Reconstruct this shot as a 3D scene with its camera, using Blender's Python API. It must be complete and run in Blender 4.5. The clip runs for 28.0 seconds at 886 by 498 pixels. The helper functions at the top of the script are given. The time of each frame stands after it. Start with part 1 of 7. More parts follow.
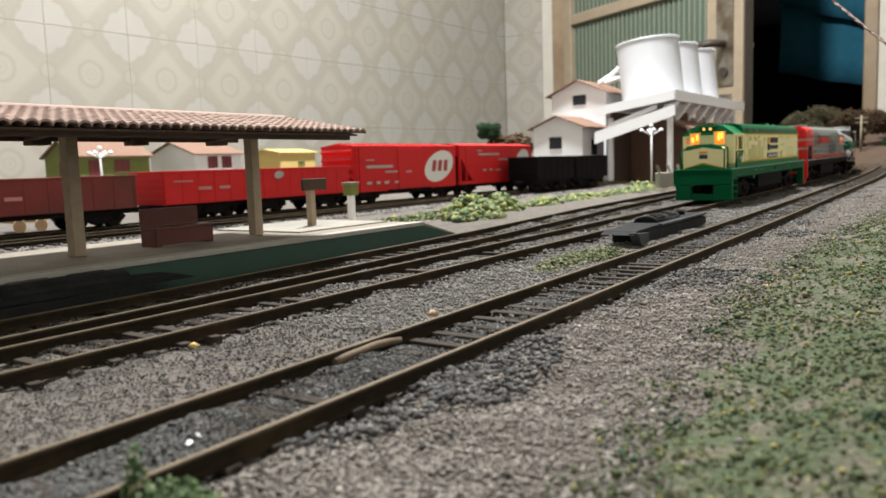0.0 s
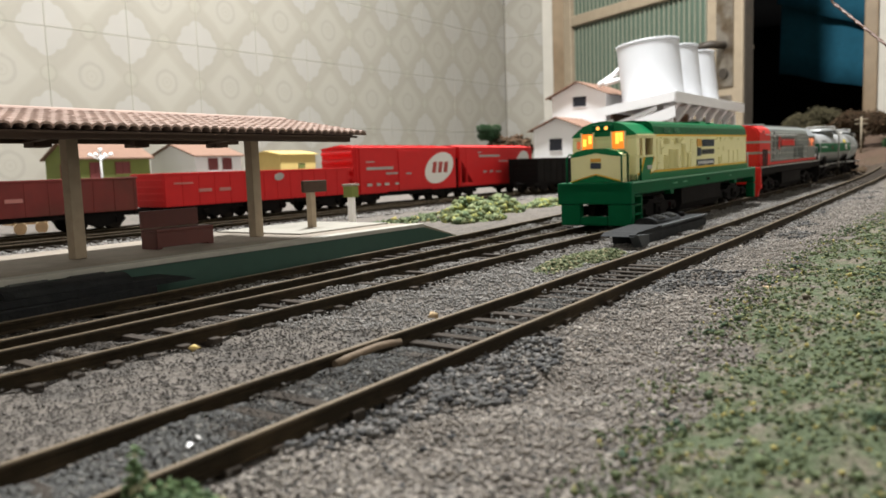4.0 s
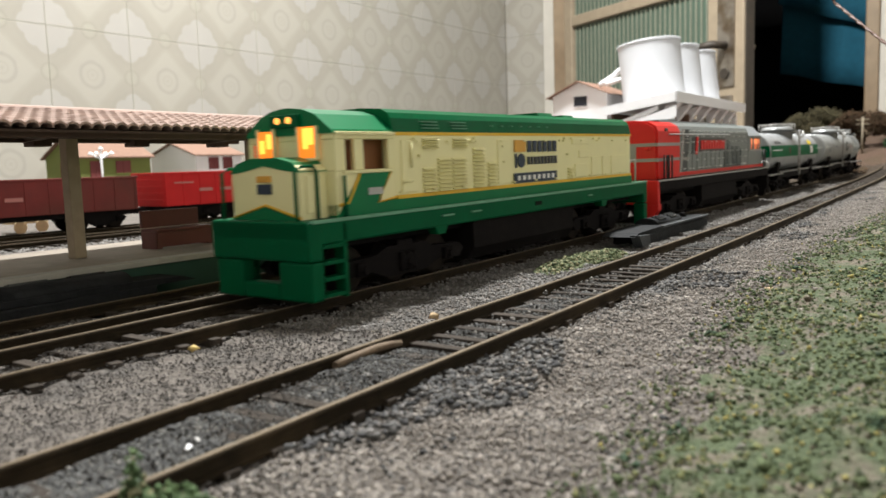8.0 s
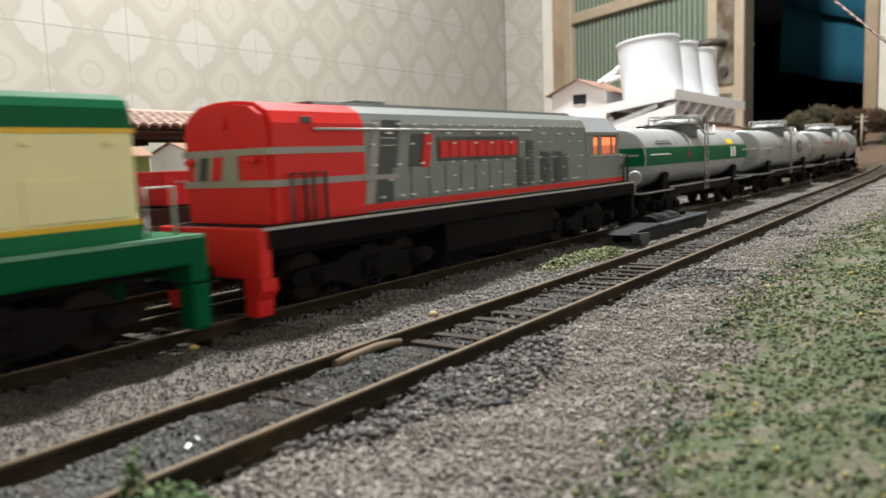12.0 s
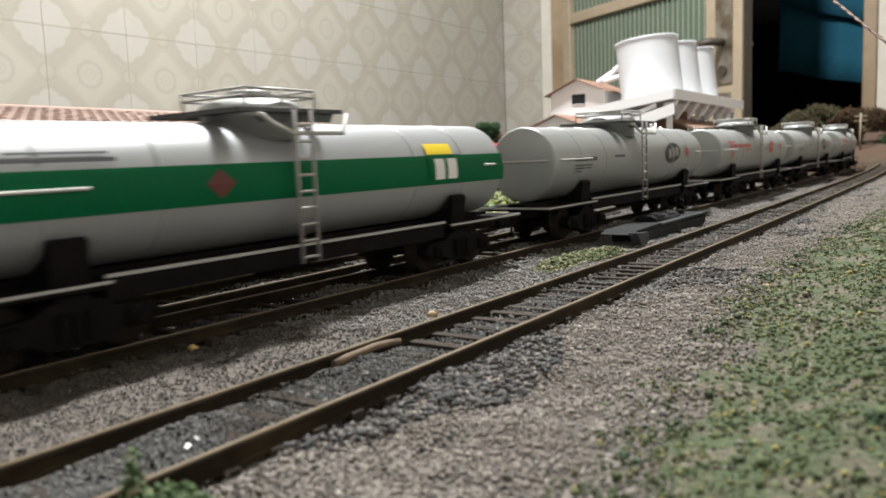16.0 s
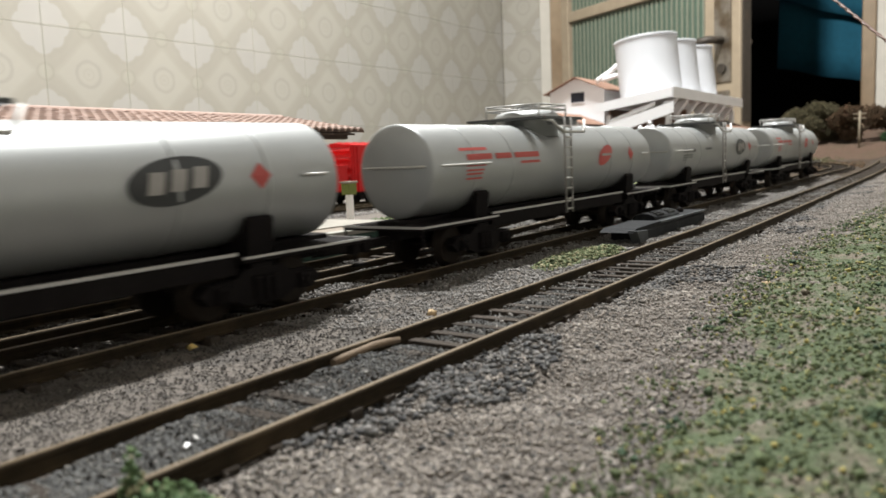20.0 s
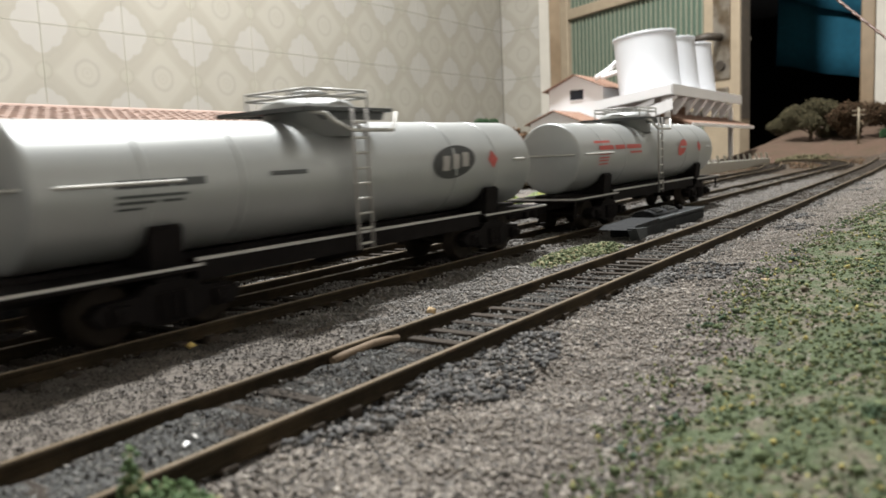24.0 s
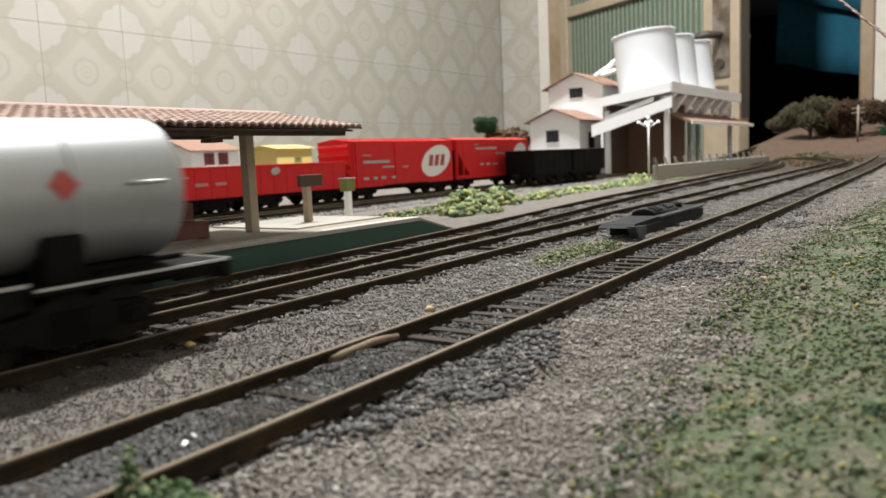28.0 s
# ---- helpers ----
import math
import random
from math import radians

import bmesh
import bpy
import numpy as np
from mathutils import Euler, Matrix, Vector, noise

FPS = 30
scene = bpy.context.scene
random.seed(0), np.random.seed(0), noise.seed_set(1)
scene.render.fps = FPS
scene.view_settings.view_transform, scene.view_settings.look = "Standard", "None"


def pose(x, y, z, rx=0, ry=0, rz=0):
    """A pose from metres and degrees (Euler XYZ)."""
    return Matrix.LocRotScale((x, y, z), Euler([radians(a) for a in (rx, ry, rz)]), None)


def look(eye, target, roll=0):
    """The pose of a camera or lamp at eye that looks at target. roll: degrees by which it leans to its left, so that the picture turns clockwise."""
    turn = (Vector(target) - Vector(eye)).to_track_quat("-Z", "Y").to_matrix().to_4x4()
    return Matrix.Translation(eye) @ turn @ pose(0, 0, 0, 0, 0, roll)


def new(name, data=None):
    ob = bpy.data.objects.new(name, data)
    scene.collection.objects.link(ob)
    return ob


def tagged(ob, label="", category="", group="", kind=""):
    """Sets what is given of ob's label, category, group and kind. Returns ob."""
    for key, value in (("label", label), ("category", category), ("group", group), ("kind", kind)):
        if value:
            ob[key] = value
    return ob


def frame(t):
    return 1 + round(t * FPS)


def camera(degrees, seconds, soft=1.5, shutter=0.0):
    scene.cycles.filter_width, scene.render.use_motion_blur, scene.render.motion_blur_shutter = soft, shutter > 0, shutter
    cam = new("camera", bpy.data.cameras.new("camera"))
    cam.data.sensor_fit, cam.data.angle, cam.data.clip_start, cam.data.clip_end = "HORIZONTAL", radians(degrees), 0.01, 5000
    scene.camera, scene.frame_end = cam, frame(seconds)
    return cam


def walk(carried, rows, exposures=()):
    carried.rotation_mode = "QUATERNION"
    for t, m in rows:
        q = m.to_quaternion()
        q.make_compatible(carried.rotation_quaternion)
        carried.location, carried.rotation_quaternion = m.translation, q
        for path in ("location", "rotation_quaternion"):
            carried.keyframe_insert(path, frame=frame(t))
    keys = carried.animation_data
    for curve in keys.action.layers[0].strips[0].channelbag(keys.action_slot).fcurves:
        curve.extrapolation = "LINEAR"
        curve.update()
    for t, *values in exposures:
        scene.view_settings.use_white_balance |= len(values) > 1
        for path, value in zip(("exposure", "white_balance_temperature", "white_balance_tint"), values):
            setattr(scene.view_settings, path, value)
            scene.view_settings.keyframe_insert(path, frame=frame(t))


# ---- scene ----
# ---- camera: it rests on the board and creeps a little ----
cam = camera(60.03, 28.0, soft=1.6, shutter=0.8)
walk(cam, [
    (0, pose(-0.00041, -0.00016, 0.03227, 83.784, 1.924, -55.43)),
    (0.5, pose(-0.0004, -0.00015, 0.03228, 83.775, 1.924, -55.43)),
    (1, pose(-0.0004, -0.00017, 0.03226, 83.79, 1.931, -55.427)),
    (1.5, pose(-0.00043, -0.00019, 0.03225, 83.819, 1.935, -55.422)),
    (2, pose(-0.00046, -0.00022, 0.03227, 83.877, 1.935, -55.419)),
    (2.5, pose(-0.00047, -0.00023, 0.03228, 83.941, 1.945, -55.414)),
    (3, pose(-0.00046, -0.00024, 0.03229, 83.939, 1.965, -55.408)),
    (3.5, pose(-0.00044, -0.00025, 0.03232, 83.908, 1.98, -55.405)),
    (5.5, pose(-0.00044, -0.00023, 0.03236, 83.895, 1.977, -55.41)),
    (6, pose(-0.00044, -0.00025, 0.03236, 83.922, 1.996, -55.41)),
    (6.5, pose(-0.00044, -0.00025, 0.03238, 83.934, 1.998, -55.411)),
    (7, pose(-0.00031, -0.00017, 0.03243, 83.916, 1.964, -55.39)),
    (7.5, pose(-9e-05, -1e-05, 0.03249, 83.879, 1.903, -55.359)),
    (8, pose(-0, 9e-05, 0.03254, 83.859, 1.857, -55.356)),
    (8.5, pose(-1e-05, 7e-05, 0.03252, 83.875, 1.879, -55.357)),
    (9, pose(1e-05, 2e-05, 0.03247, 83.903, 1.935, -55.348)),
    (9.5, pose(1e-05, 2e-05, 0.03246, 83.914, 1.959, -55.35)),
    (10, pose(1e-05, 2e-05, 0.03247, 83.907, 1.961, -55.353)),
    (10.5, pose(2e-05, 2e-05, 0.03245, 83.864, 1.974, -55.356)),
    (11, pose(0.0001, 0.0001, 0.03243, 83.779, 1.987, -55.374)),
    (11.5, pose(0.00013, 0.00017, 0.03245, 83.723, 1.991, -55.4)),
    (12, pose(7e-05, 0.00011, 0.03249, 83.741, 2.007, -55.404)),
    (12.5, pose(6e-05, 6e-05, 0.03249, 83.783, 2.031, -55.401)),
    (14.5, pose(0.00013, 7e-05, 0.03243, 83.786, 2.114, -55.435)),
    (15, pose(0.0001, 7e-05, 0.03244, 83.778, 2.111, -55.447)),
    (15.5, pose(3e-05, 5e-05, 0.03246, 83.75, 2.099, -55.466)),
    (16, pose(2e-05, 3e-05, 0.03248, 83.734, 2.11, -55.474)),
    (16.5, pose(0.0001, 6e-05, 0.03246, 83.705, 2.139, -55.479)),
    (17, pose(0.00018, 9e-05, 0.03242, 83.653, 2.165, -55.484)),
    (17.5, pose(0.00022, 0.00011, 0.03239, 83.614, 2.181, -55.489)),
    (18, pose(0.00022, 0.00012, 0.0324, 83.592, 2.184, -55.497)),
    (18.5, pose(0.00022, 9e-05, 0.0324, 83.601, 2.205, -55.495)),
    (19, pose(0.00019, 0, 0.0324, 83.645, 2.246, -55.493)),
    (19.5, pose(0.00012, -5e-05, 0.03241, 83.678, 2.265, -55.509)),
    (20, pose(9e-05, -6e-05, 0.0324, 83.652, 2.276, -55.523)),
    (20.5, pose(0.00011, -4e-05, 0.03239, 83.605, 2.285, -55.529)),
    (21, pose(0.00011, -2e-05, 0.0324, 83.571, 2.29, -55.537)),
    (21.5, pose(0.00011, -2e-05, 0.03241, 83.539, 2.306, -55.544)),
    (23.5, pose(0.00019, -0.00012, 0.03237, 83.505, 2.435, -55.574)),
    (24, pose(0.0002, -9e-05, 0.03237, 83.492, 2.436, -55.586)),
    (24.5, pose(0.00019, -8e-05, 0.03237, 83.495, 2.453, -55.596)),
    (25, pose(0.00015, -0.00012, 0.03239, 83.533, 2.48, -55.6)),
    (25.5, pose(0.00014, -0.00016, 0.0324, 83.55, 2.506, -55.605)),
    (26, pose(0.00018, -0.00015, 0.03234, 83.504, 2.532, -55.619)),
    (26.5, pose(0.00023, -0.00015, 0.03231, 83.439, 2.542, -55.631)),
    (27, pose(0.00023, -0.00017, 0.03234, 83.385, 2.53, -55.63)),
    (27.5, pose(0.00029, -0.00011, 0.03237, 83.361, 2.515, -55.629)),
    (28, pose(0.00042, 0, 0.03238, 83.362, 2.504, -55.629)),
], [(0, 0.0), (7, 0.05), (9, 0.12), (12, 0.15), (15, 0.05), (18, 0.0), (28, 0.0)])
cam.data.dof.use_dof, cam.data.dof.focus_distance, cam.data.dof.aperture_fstop = True, 0.21, 40
# distance run by the train, second by second
RUN = (
    (0, 0.0000), (1, 0.0330), (2, 0.0675), (3, 0.1034), (3.5, 0.1214), (5.5, 0.1969), (6, 0.2189), (7, 0.2651), (8, 0.3122), (9, 0.3590), (10, 0.4085), (11, 0.4642), (12, 0.5256), (12.5, 0.5578), (14.5, 0.6932), (15, 0.7284), (16, 0.7942), (17, 0.8537), (18, 0.9220), (19, 0.9854), (20, 1.0521), (21, 1.1243), (21.5, 1.1582), (23.5, 1.3000), (24, 1.3367), (25, 1.4122), (26, 1.4885), (27, 1.5722), (27.5, 1.6122), (28, 1.6545))

# ---- light ----
world = bpy.data.worlds.new("room_dark")
scene.world = world
world.use_nodes = True
world.node_tree.nodes["Background"].inputs[0].default_value = (0.9, 0.95, 1.0, 1)
world.node_tree.nodes["Background"].inputs[1].default_value = 0.02
scene.view_settings.exposure = 0.0


def lamp(name, x, y, z, sx, sy, watts, colour):
    data = bpy.data.lights.new(name, "AREA")
    data.shape, data.size, data.size_y, data.energy, data.color = "RECTANGLE", sx, sy, watts, colour
    ob = new(name, data)
    ob.matrix_basis = look((x, y, z), (x, y, -1))
    return ob


lamp("ceiling_light", 0.76, 0.475, 1.46, 0.28, 0.09, 71.5, (0.978, 0.985, 0.98))


# ---- materials ----
def mat(name, colour, rough=0.6, metal=0.0, grain=0.0, scale=400.0, bump=0.0, bscale=600.0, var=0.0, second=None, spot=0.5, emit=0.0, coat=0.0):
    m = bpy.data.materials.new(name)
    m.use_nodes = True
    t = m.node_tree
    b = t.nodes["Principled BSDF"]
    b.inputs["Roughness"].default_value, b.inputs["Metallic"].default_value = rough, metal
    b.inputs["Coat Weight"].default_value = coat
    co = t.nodes.new("ShaderNodeTexCoord")
    colour = (*colour, 1)
    if emit:
        b.inputs["Emission Color"].default_value, b.inputs["Emission Strength"].default_value = colour, emit
    base = t.nodes.new("ShaderNodeRGB")
    base.outputs[0].default_value = colour
    out = base.outputs[0]
    if second:
        n = t.nodes.new("ShaderNodeTexNoise")
        n.inputs["Scale"].default_value, n.inputs["Detail"].default_value = scale * 0.12, 4
        t.links.new(co.outputs["Object"], n.inputs["Vector"])
        r = t.nodes.new("ShaderNodeMapRange")
        r.inputs[1].default_value, r.inputs[2].default_value = spot, spot + 0.15
        t.links.new(n.outputs["Fac"], r.inputs[0])
        x = t.nodes.new("ShaderNodeMix")
        x.data_type = "RGBA"
        t.links.new(r.outputs[0], x.inputs[0])
        t.links.new(out, x.inputs[6])
        x.inputs[7].default_value = (*second, 1)
        out = x.outputs[2]
    if grain or var:
        h = t.nodes.new("ShaderNodeHueSaturation")
        t.links.new(out, h.inputs["Color"])
        a = t.nodes.new("ShaderNodeMath")
        a.operation = "MULTIPLY_ADD"
        a.inputs[1].default_value, a.inputs[2].default_value = 2 * grain, 1 - grain
        n = t.nodes.new("ShaderNodeTexNoise")
        n.inputs["Scale"].default_value, n.inputs["Detail"].default_value = scale, 5
        t.links.new(co.outputs["Object"], n.inputs["Vector"])
        t.links.new(n.outputs["Fac"], a.inputs[0])
        v = a.outputs[0]
        if var:
            o = t.nodes.new("ShaderNodeObjectInfo")
            c = t.nodes.new("ShaderNodeMath")
            c.operation = "MULTIPLY_ADD"
            c.inputs[1].default_value = 2 * var
            t.links.new(o.outputs["Random"], c.inputs[0])
            d = t.nodes.new("ShaderNodeMath")
            d.operation = "SUBTRACT"
            d.inputs[1].default_value = var
            t.links.new(v, d.inputs[0])
            t.links.new(d.outputs[0], c.inputs[2])
            v = c.outputs[0]
        t.links.new(v, h.inputs["Value"])
        out = h.outputs[0]
    t.links.new(out, b.inputs["Base Color"])
    if bump:
        n = t.nodes.new("ShaderNodeTexNoise")
        n.inputs["Scale"].default_value, n.inputs["Detail"].default_value = bscale, 6
        t.links.new(co.outputs["Object"], n.inputs["Vector"])
        u = t.nodes.new("ShaderNodeBump")
        u.inputs["Strength"].default_value, u.inputs["Distance"].default_value = bump, 1.0 / bscale
        t.links.new(n.outputs["Fac"], u.inputs["Height"])
        t.links.new(u.outputs[0], b.inputs["Normal"])
    return m


def island_mat(name, stops, rough=0.9, bump=0.3, bscale=1500):
    """Loose grains: each takes its own colour out of the stops."""
    m = mat(name, (0.3, 0.3, 0.3), rough, bump=bump, bscale=bscale)
    t = m.node_tree
    g = t.nodes.new("ShaderNodeNewGeometry")
    r = t.nodes.new("ShaderNodeValToRGB")
    e = r.color_ramp.elements
    while len(e) < len(stops):
        e.new(0.5)
    for i, (p, c) in enumerate(stops):
        e[i].position, e[i].color = p, (*c, 1)
    r.color_ramp.interpolation = "CONSTANT"
    t.links.new(g.outputs["Random Per Island"], r.inputs[0])
    t.links.new(r.outputs[0], t.nodes["Principled BSDF"].inputs["Base Color"])
    return m


def tile_mat():
    """Glazed wall tile: pale four-lobed flowers at the corners, a grey-green band round them, a ringed rosette in the middle."""
    m = mat("patterned_glazed_tile", (0.7, 0.66, 0.55), 0.3)
    t = m.node_tree
    b = t.nodes["Principled BSDF"]

    def op(kind, a, c=None, clamp=False):
        n = t.nodes.new("ShaderNodeMath")
        n.operation, n.use_clamp = kind, clamp
        for i, v in enumerate((a, c)):
            if v is None:
                continue
            if isinstance(v, (int, float)):
                n.inputs[i].default_value = v
            else:
                t.links.new(v, n.inputs[i])
        return n.outputs[0]

    co = t.nodes.new("ShaderNodeTexCoord")
    s = t.nodes.new("ShaderNodeSeparateXYZ")
    t.links.new(co.outputs["Object"], s.inputs[0])
    wob = t.nodes.new("ShaderNodeTexNoise")
    wob.inputs["Scale"].default_value = 60
    t.links.new(co.outputs["Object"], wob.inputs["Vector"])
    u = op("ABSOLUTE", op("DIVIDE", s.outputs[0], 0.15))
    v = op("ABSOLUTE", op("DIVIDE", s.outputs[2], 0.15))

    def dist(cx, cy):
        a, c = op("SUBTRACT", u, cx), op("SUBTRACT", v, cy)
        return op("SQRT", op("ADD", op("MULTIPLY", a, a), op("MULTIPLY", c, c)))

    lobes = op("SUBTRACT", dist(0.31, 0.5), 0.125)
    lobes = op("MINIMUM", lobes, op("SUBTRACT", dist(0.5, 0.31), 0.125))
    lobes = op("MINIMUM", lobes, op("SUBTRACT", dist(0.375, 0.375), 0.115))
    lobes = op("MINIMUM", lobes, op("SUBTRACT", dist(0.5, 0.5), 0.22))
    edge = op("ADD", lobes, op("MULTIPLY", op("SUBTRACT", wob.outputs["Fac"], 0.5), 0.02))

    def band(x, lo, hi, soft=0.022):
        a = op("DIVIDE", op("SUBTRACT", x, lo), soft, True)
        c = op("DIVIDE", op("SUBTRACT", hi, x), soft, True)
        return op("MULTIPLY", a, c)

    star = op("MULTIPLY", op("SUBTRACT", op("ADD", u, v), 0.41), 0.707)
    star = op("MINIMUM", star, op("SUBTRACT", dist(0.265, 0.0), 0.105))
    star = op("MINIMUM", star, op("SUBTRACT", dist(0.0, 0.285), 0.095))
    star = op("ADD", star, op("MULTIPLY", op("SUBTRACT", wob.outputs["Fac"], 0.5), 0.02))
    r = dist(0.0, 0.0)
    oval_ = op("MINIMUM", dist(0.5, 0.0), dist(0.0, 0.5))
    scallop = op("ADD", r, op("MULTIPLY", op("SUBTRACT", wob.outputs["Fac"], 0.5), 0.03))
    rim = band(edge, -0.004, 0.012, 0.01)
    near = band(edge, 0.008, 0.060, 0.03)
    inner = band(star, -0.050, 0.012, 0.045)
    ring = op("MAXIMUM", band(scallop, 0.118, 0.168, 0.012), op("MULTIPLY", band(r, 0.048, 0.072, 0.01), 0.7))
    ring = op("MAXIMUM", ring, op("MULTIPLY", band(r, -0.1, 0.024, 0.01), 0.6))
    medal = op("MULTIPLY", band(oval_, 0.078, 0.105, 0.012), band(edge, 0.0, 9, 0.02))
    heart = op("MULTIPLY", band(oval_, -9, 0.080, 0.02), band(edge, 0.0, 9, 0.02))
    flower = band(edge, -9, 0.006, 0.008)
    diamond = op("MULTIPLY", band(star, -9, 0.020, 0.06), 0.85)
    line = op("MAXIMUM", band(u, 0.482, 9, 0.008), band(v, 0.482, 9, 0.008))

    def mix(f, a, c):
        n = t.nodes.new("ShaderNodeMix")
        n.data_type = "RGBA"
        t.links.new(f, n.inputs[0])
        if isinstance(a, tuple):
            n.inputs[6].default_value = (*a, 1)
        else:
            t.links.new(a, n.inputs[6])
        n.inputs[7].default_value = (*c, 1)
        return n.outputs[2]

    c = mix(diamond, (0.325, 0.304, 0.256), (0.368, 0.346, 0.297))
    c = mix(op("MULTIPLY", near, 0.5), c, (0.297, 0.280, 0.237))
    c = mix(op("MULTIPLY", inner, 0.22), c, (0.292, 0.277, 0.228))
    c = mix(flower, c, (0.372, 0.353, 0.320))
    c = mix(op("MULTIPLY", rim, 0.45), c, (0.271, 0.254, 0.211))
    c = mix(op("MULTIPLY", heart, 0.6), c, (0.357, 0.340, 0.284))
    c = mix(op("MULTIPLY", medal, 0.45), c, (0.258, 0.245, 0.198))
    c = mix(op("MULTIPLY", ring, 0.5), c, (0.280, 0.267, 0.230))
    c = mix(op("MULTIPLY", line, 0.45), c, (0.374, 0.357, 0.292))
    big = t.nodes.new("ShaderNodeTexNoise")
    big.inputs["Scale"].default_value, big.inputs["Detail"].default_value = 25, 5
    t.links.new(co.outputs["Object"], big.inputs["Vector"])
    h = t.nodes.new("ShaderNodeHueSaturation")
    t.links.new(c, h.inputs["Color"])
    inf = t.nodes.new("ShaderNodeObjectInfo")
    t.links.new(op("ADD", op("MULTIPLY", op("ADD", big.outputs["Fac"], op("MULTIPLY", inf.outputs["Random"], 0.35)), 0.08), 0.93), h.inputs["Value"])
    t.links.new(h.outputs[0], b.inputs["Base Color"])
    return m


TILE = tile_mat()
GROUT = mat("grout", (0.27, 0.245, 0.20), 0.9, grain=0.5, scale=60)
PLASTER = mat("wall_plaster", (0.74, 0.72, 0.68), 0.85, grain=0.08, scale=20, bump=0.1, bscale=200)
REVEAL = mat("dirty_white_reveal", (0.50, 0.47, 0.41), 0.8, grain=0.12, scale=30)
CEIL = mat("ceiling_white", (0.68, 0.66, 0.62), 0.9, grain=0.05, scale=8)
FLOORM = mat("floor_red_tile", (0.25, 0.13, 0.09), 0.5, grain=0.2, scale=15)
WOODFR = mat("varnished_frame", (0.25, 0.185, 0.118), 0.45, grain=0.3, scale=30, second=(0.20, 0.14, 0.085), spot=0.55)
DOORPAINT = mat("beige_door_paint", (0.31, 0.25, 0.175), 0.5, grain=0.2, scale=40, second=(0.23, 0.185, 0.125), spot=0.62)
DOORGREEN = mat("green_ribbed_sheet", (0.075, 0.115, 0.085), 0.4, grain=0.2, scale=30)
RUSTY = mat("dark_rusty_steel", (0.055, 0.045, 0.035), 0.55, 0.3, grain=0.4, scale=90, second=(0.10, 0.075, 0.05), spot=0.55)
STEEL = mat("worn_steel", (0.32, 0.29, 0.25), 0.4, 0.8, grain=0.3, scale=120, second=(0.16, 0.12, 0.08), spot=0.5)
CLOTH = mat("blue_cloth", (0.014, 0.125, 0.195), 0.9, grain=0.2, scale=60, bump=0.3, bscale=900)
DARKWALL = mat("blackened_room_wall", (0.009, 0.008, 0.008), 0.9, grain=0.2, scale=10)
EARTH = mat("board_earth", (0.145, 0.128, 0.112), 0.95, grain=0.5, scale=900, bump=0.9, bscale=700, second=(0.11, 0.10, 0.09), spot=0.5)
DARKEARTH = mat("dark_brown_earth", (0.042, 0.031, 0.022), 0.95, grain=0.5, scale=400, bump=0.8, bscale=500, second=(0.08, 0.062, 0.046), spot=0.5)
GRASSMAT = mat("green_scatter_mat", (0.080, 0.100, 0.055), 0.95, grain=0.7, scale=1300, bump=1.0, bscale=900, second=(0.15, 0.13, 0.10), spot=0.47)
# rusty rail sides, coloured extra dark for the shade on the webs
RAIL = mat("rusty_rail", (0.023, 0.017, 0.010), 0.75, 0.1, grain=0.4, scale=500, second=(0.042, 0.030, 0.017), spot=0.5)
# rail head paler than the sides, so the lit top edge is painted
RAILTOP = mat("rail_head", (0.13, 0.095, 0.055), 0.5, 0.3, grain=0.3, scale=400, second=(0.075, 0.055, 0.032), spot=0.55)
TIE = mat("dark_sleeper", (0.045, 0.036, 0.028), 0.85, grain=0.4, scale=900, var=0.2, bump=0.4, bscale=900)
GREEN = mat("loco_green", (0.0, 0.155, 0.052), 0.36, grain=0.08, scale=200)
# hood roof: GREEN made darker, the dimmer facets' shading put into the colour
GREENROOF = mat("loco_roof_shaded_green", (0.0, 0.105, 0.036), 0.32, grain=0.1, scale=200)
# pale green trim; along the walkway lip it paints the edge highlight
GREENLT = mat("pale_green_trim_highlight", (0.12, 0.30, 0.19), 0.5, grain=0.3, scale=300)
GREENDK = mat("loco_frame_green", (0.0, 0.088, 0.032), 0.45, grain=0.1, scale=200)
CREAM = mat("loco_cream", (0.84, 0.79, 0.43), 0.42, grain=0.06, scale=150)
YELLOW = mat("loco_yellow", (0.75, 0.45, 0.02), 0.4, grain=0.05)
BLACK = mat("black_underframe", (0.0095, 0.008, 0.0078), 0.7, grain=0.4, scale=600, second=(0.014, 0.012, 0.0115), spot=0.55)
RED = mat("loco_red", (0.66, 0.022, 0.018), 0.38, grain=0.08, scale=150)
WAGRED = mat("wagon_red", (0.62, 0.022, 0.024), 0.45, grain=0.1, scale=120)
WAGOLD = mat("weathered_wagon_red", (0.19, 0.018, 0.015), 0.6, grain=0.25, scale=150, second=(0.12, 0.02, 0.012), spot=0.5)
GREY = mat("loco_grey", (0.20, 0.22, 0.21), 0.38, 0.2, grain=0.08, scale=150)
GREYDK = mat("loco_dark_grey", (0.045, 0.05, 0.05), 0.4, grain=0.1)
GREYLT = mat("light_grey_paint", (0.42, 0.41, 0.39), 0.4, grain=0.08)
SILVER = mat("tank_silver_paint", (0.335, 0.345, 0.34), 0.42, 0.5, grain=0.07, scale=80, second=(0.295, 0.30, 0.29), spot=0.55)
TANKWHITE = mat("tank_white_paint", (0.365, 0.375, 0.38), 0.42, 0.4, grain=0.06, scale=80, second=(0.33, 0.335, 0.335), spot=0.56)
TANKGREEN = mat("tank_green_band", (0.0, 0.115, 0.042), 0.5, grain=0.08)
WIRE = mat("pale_wire", (0.46, 0.45, 0.42), 0.5, 0.3)
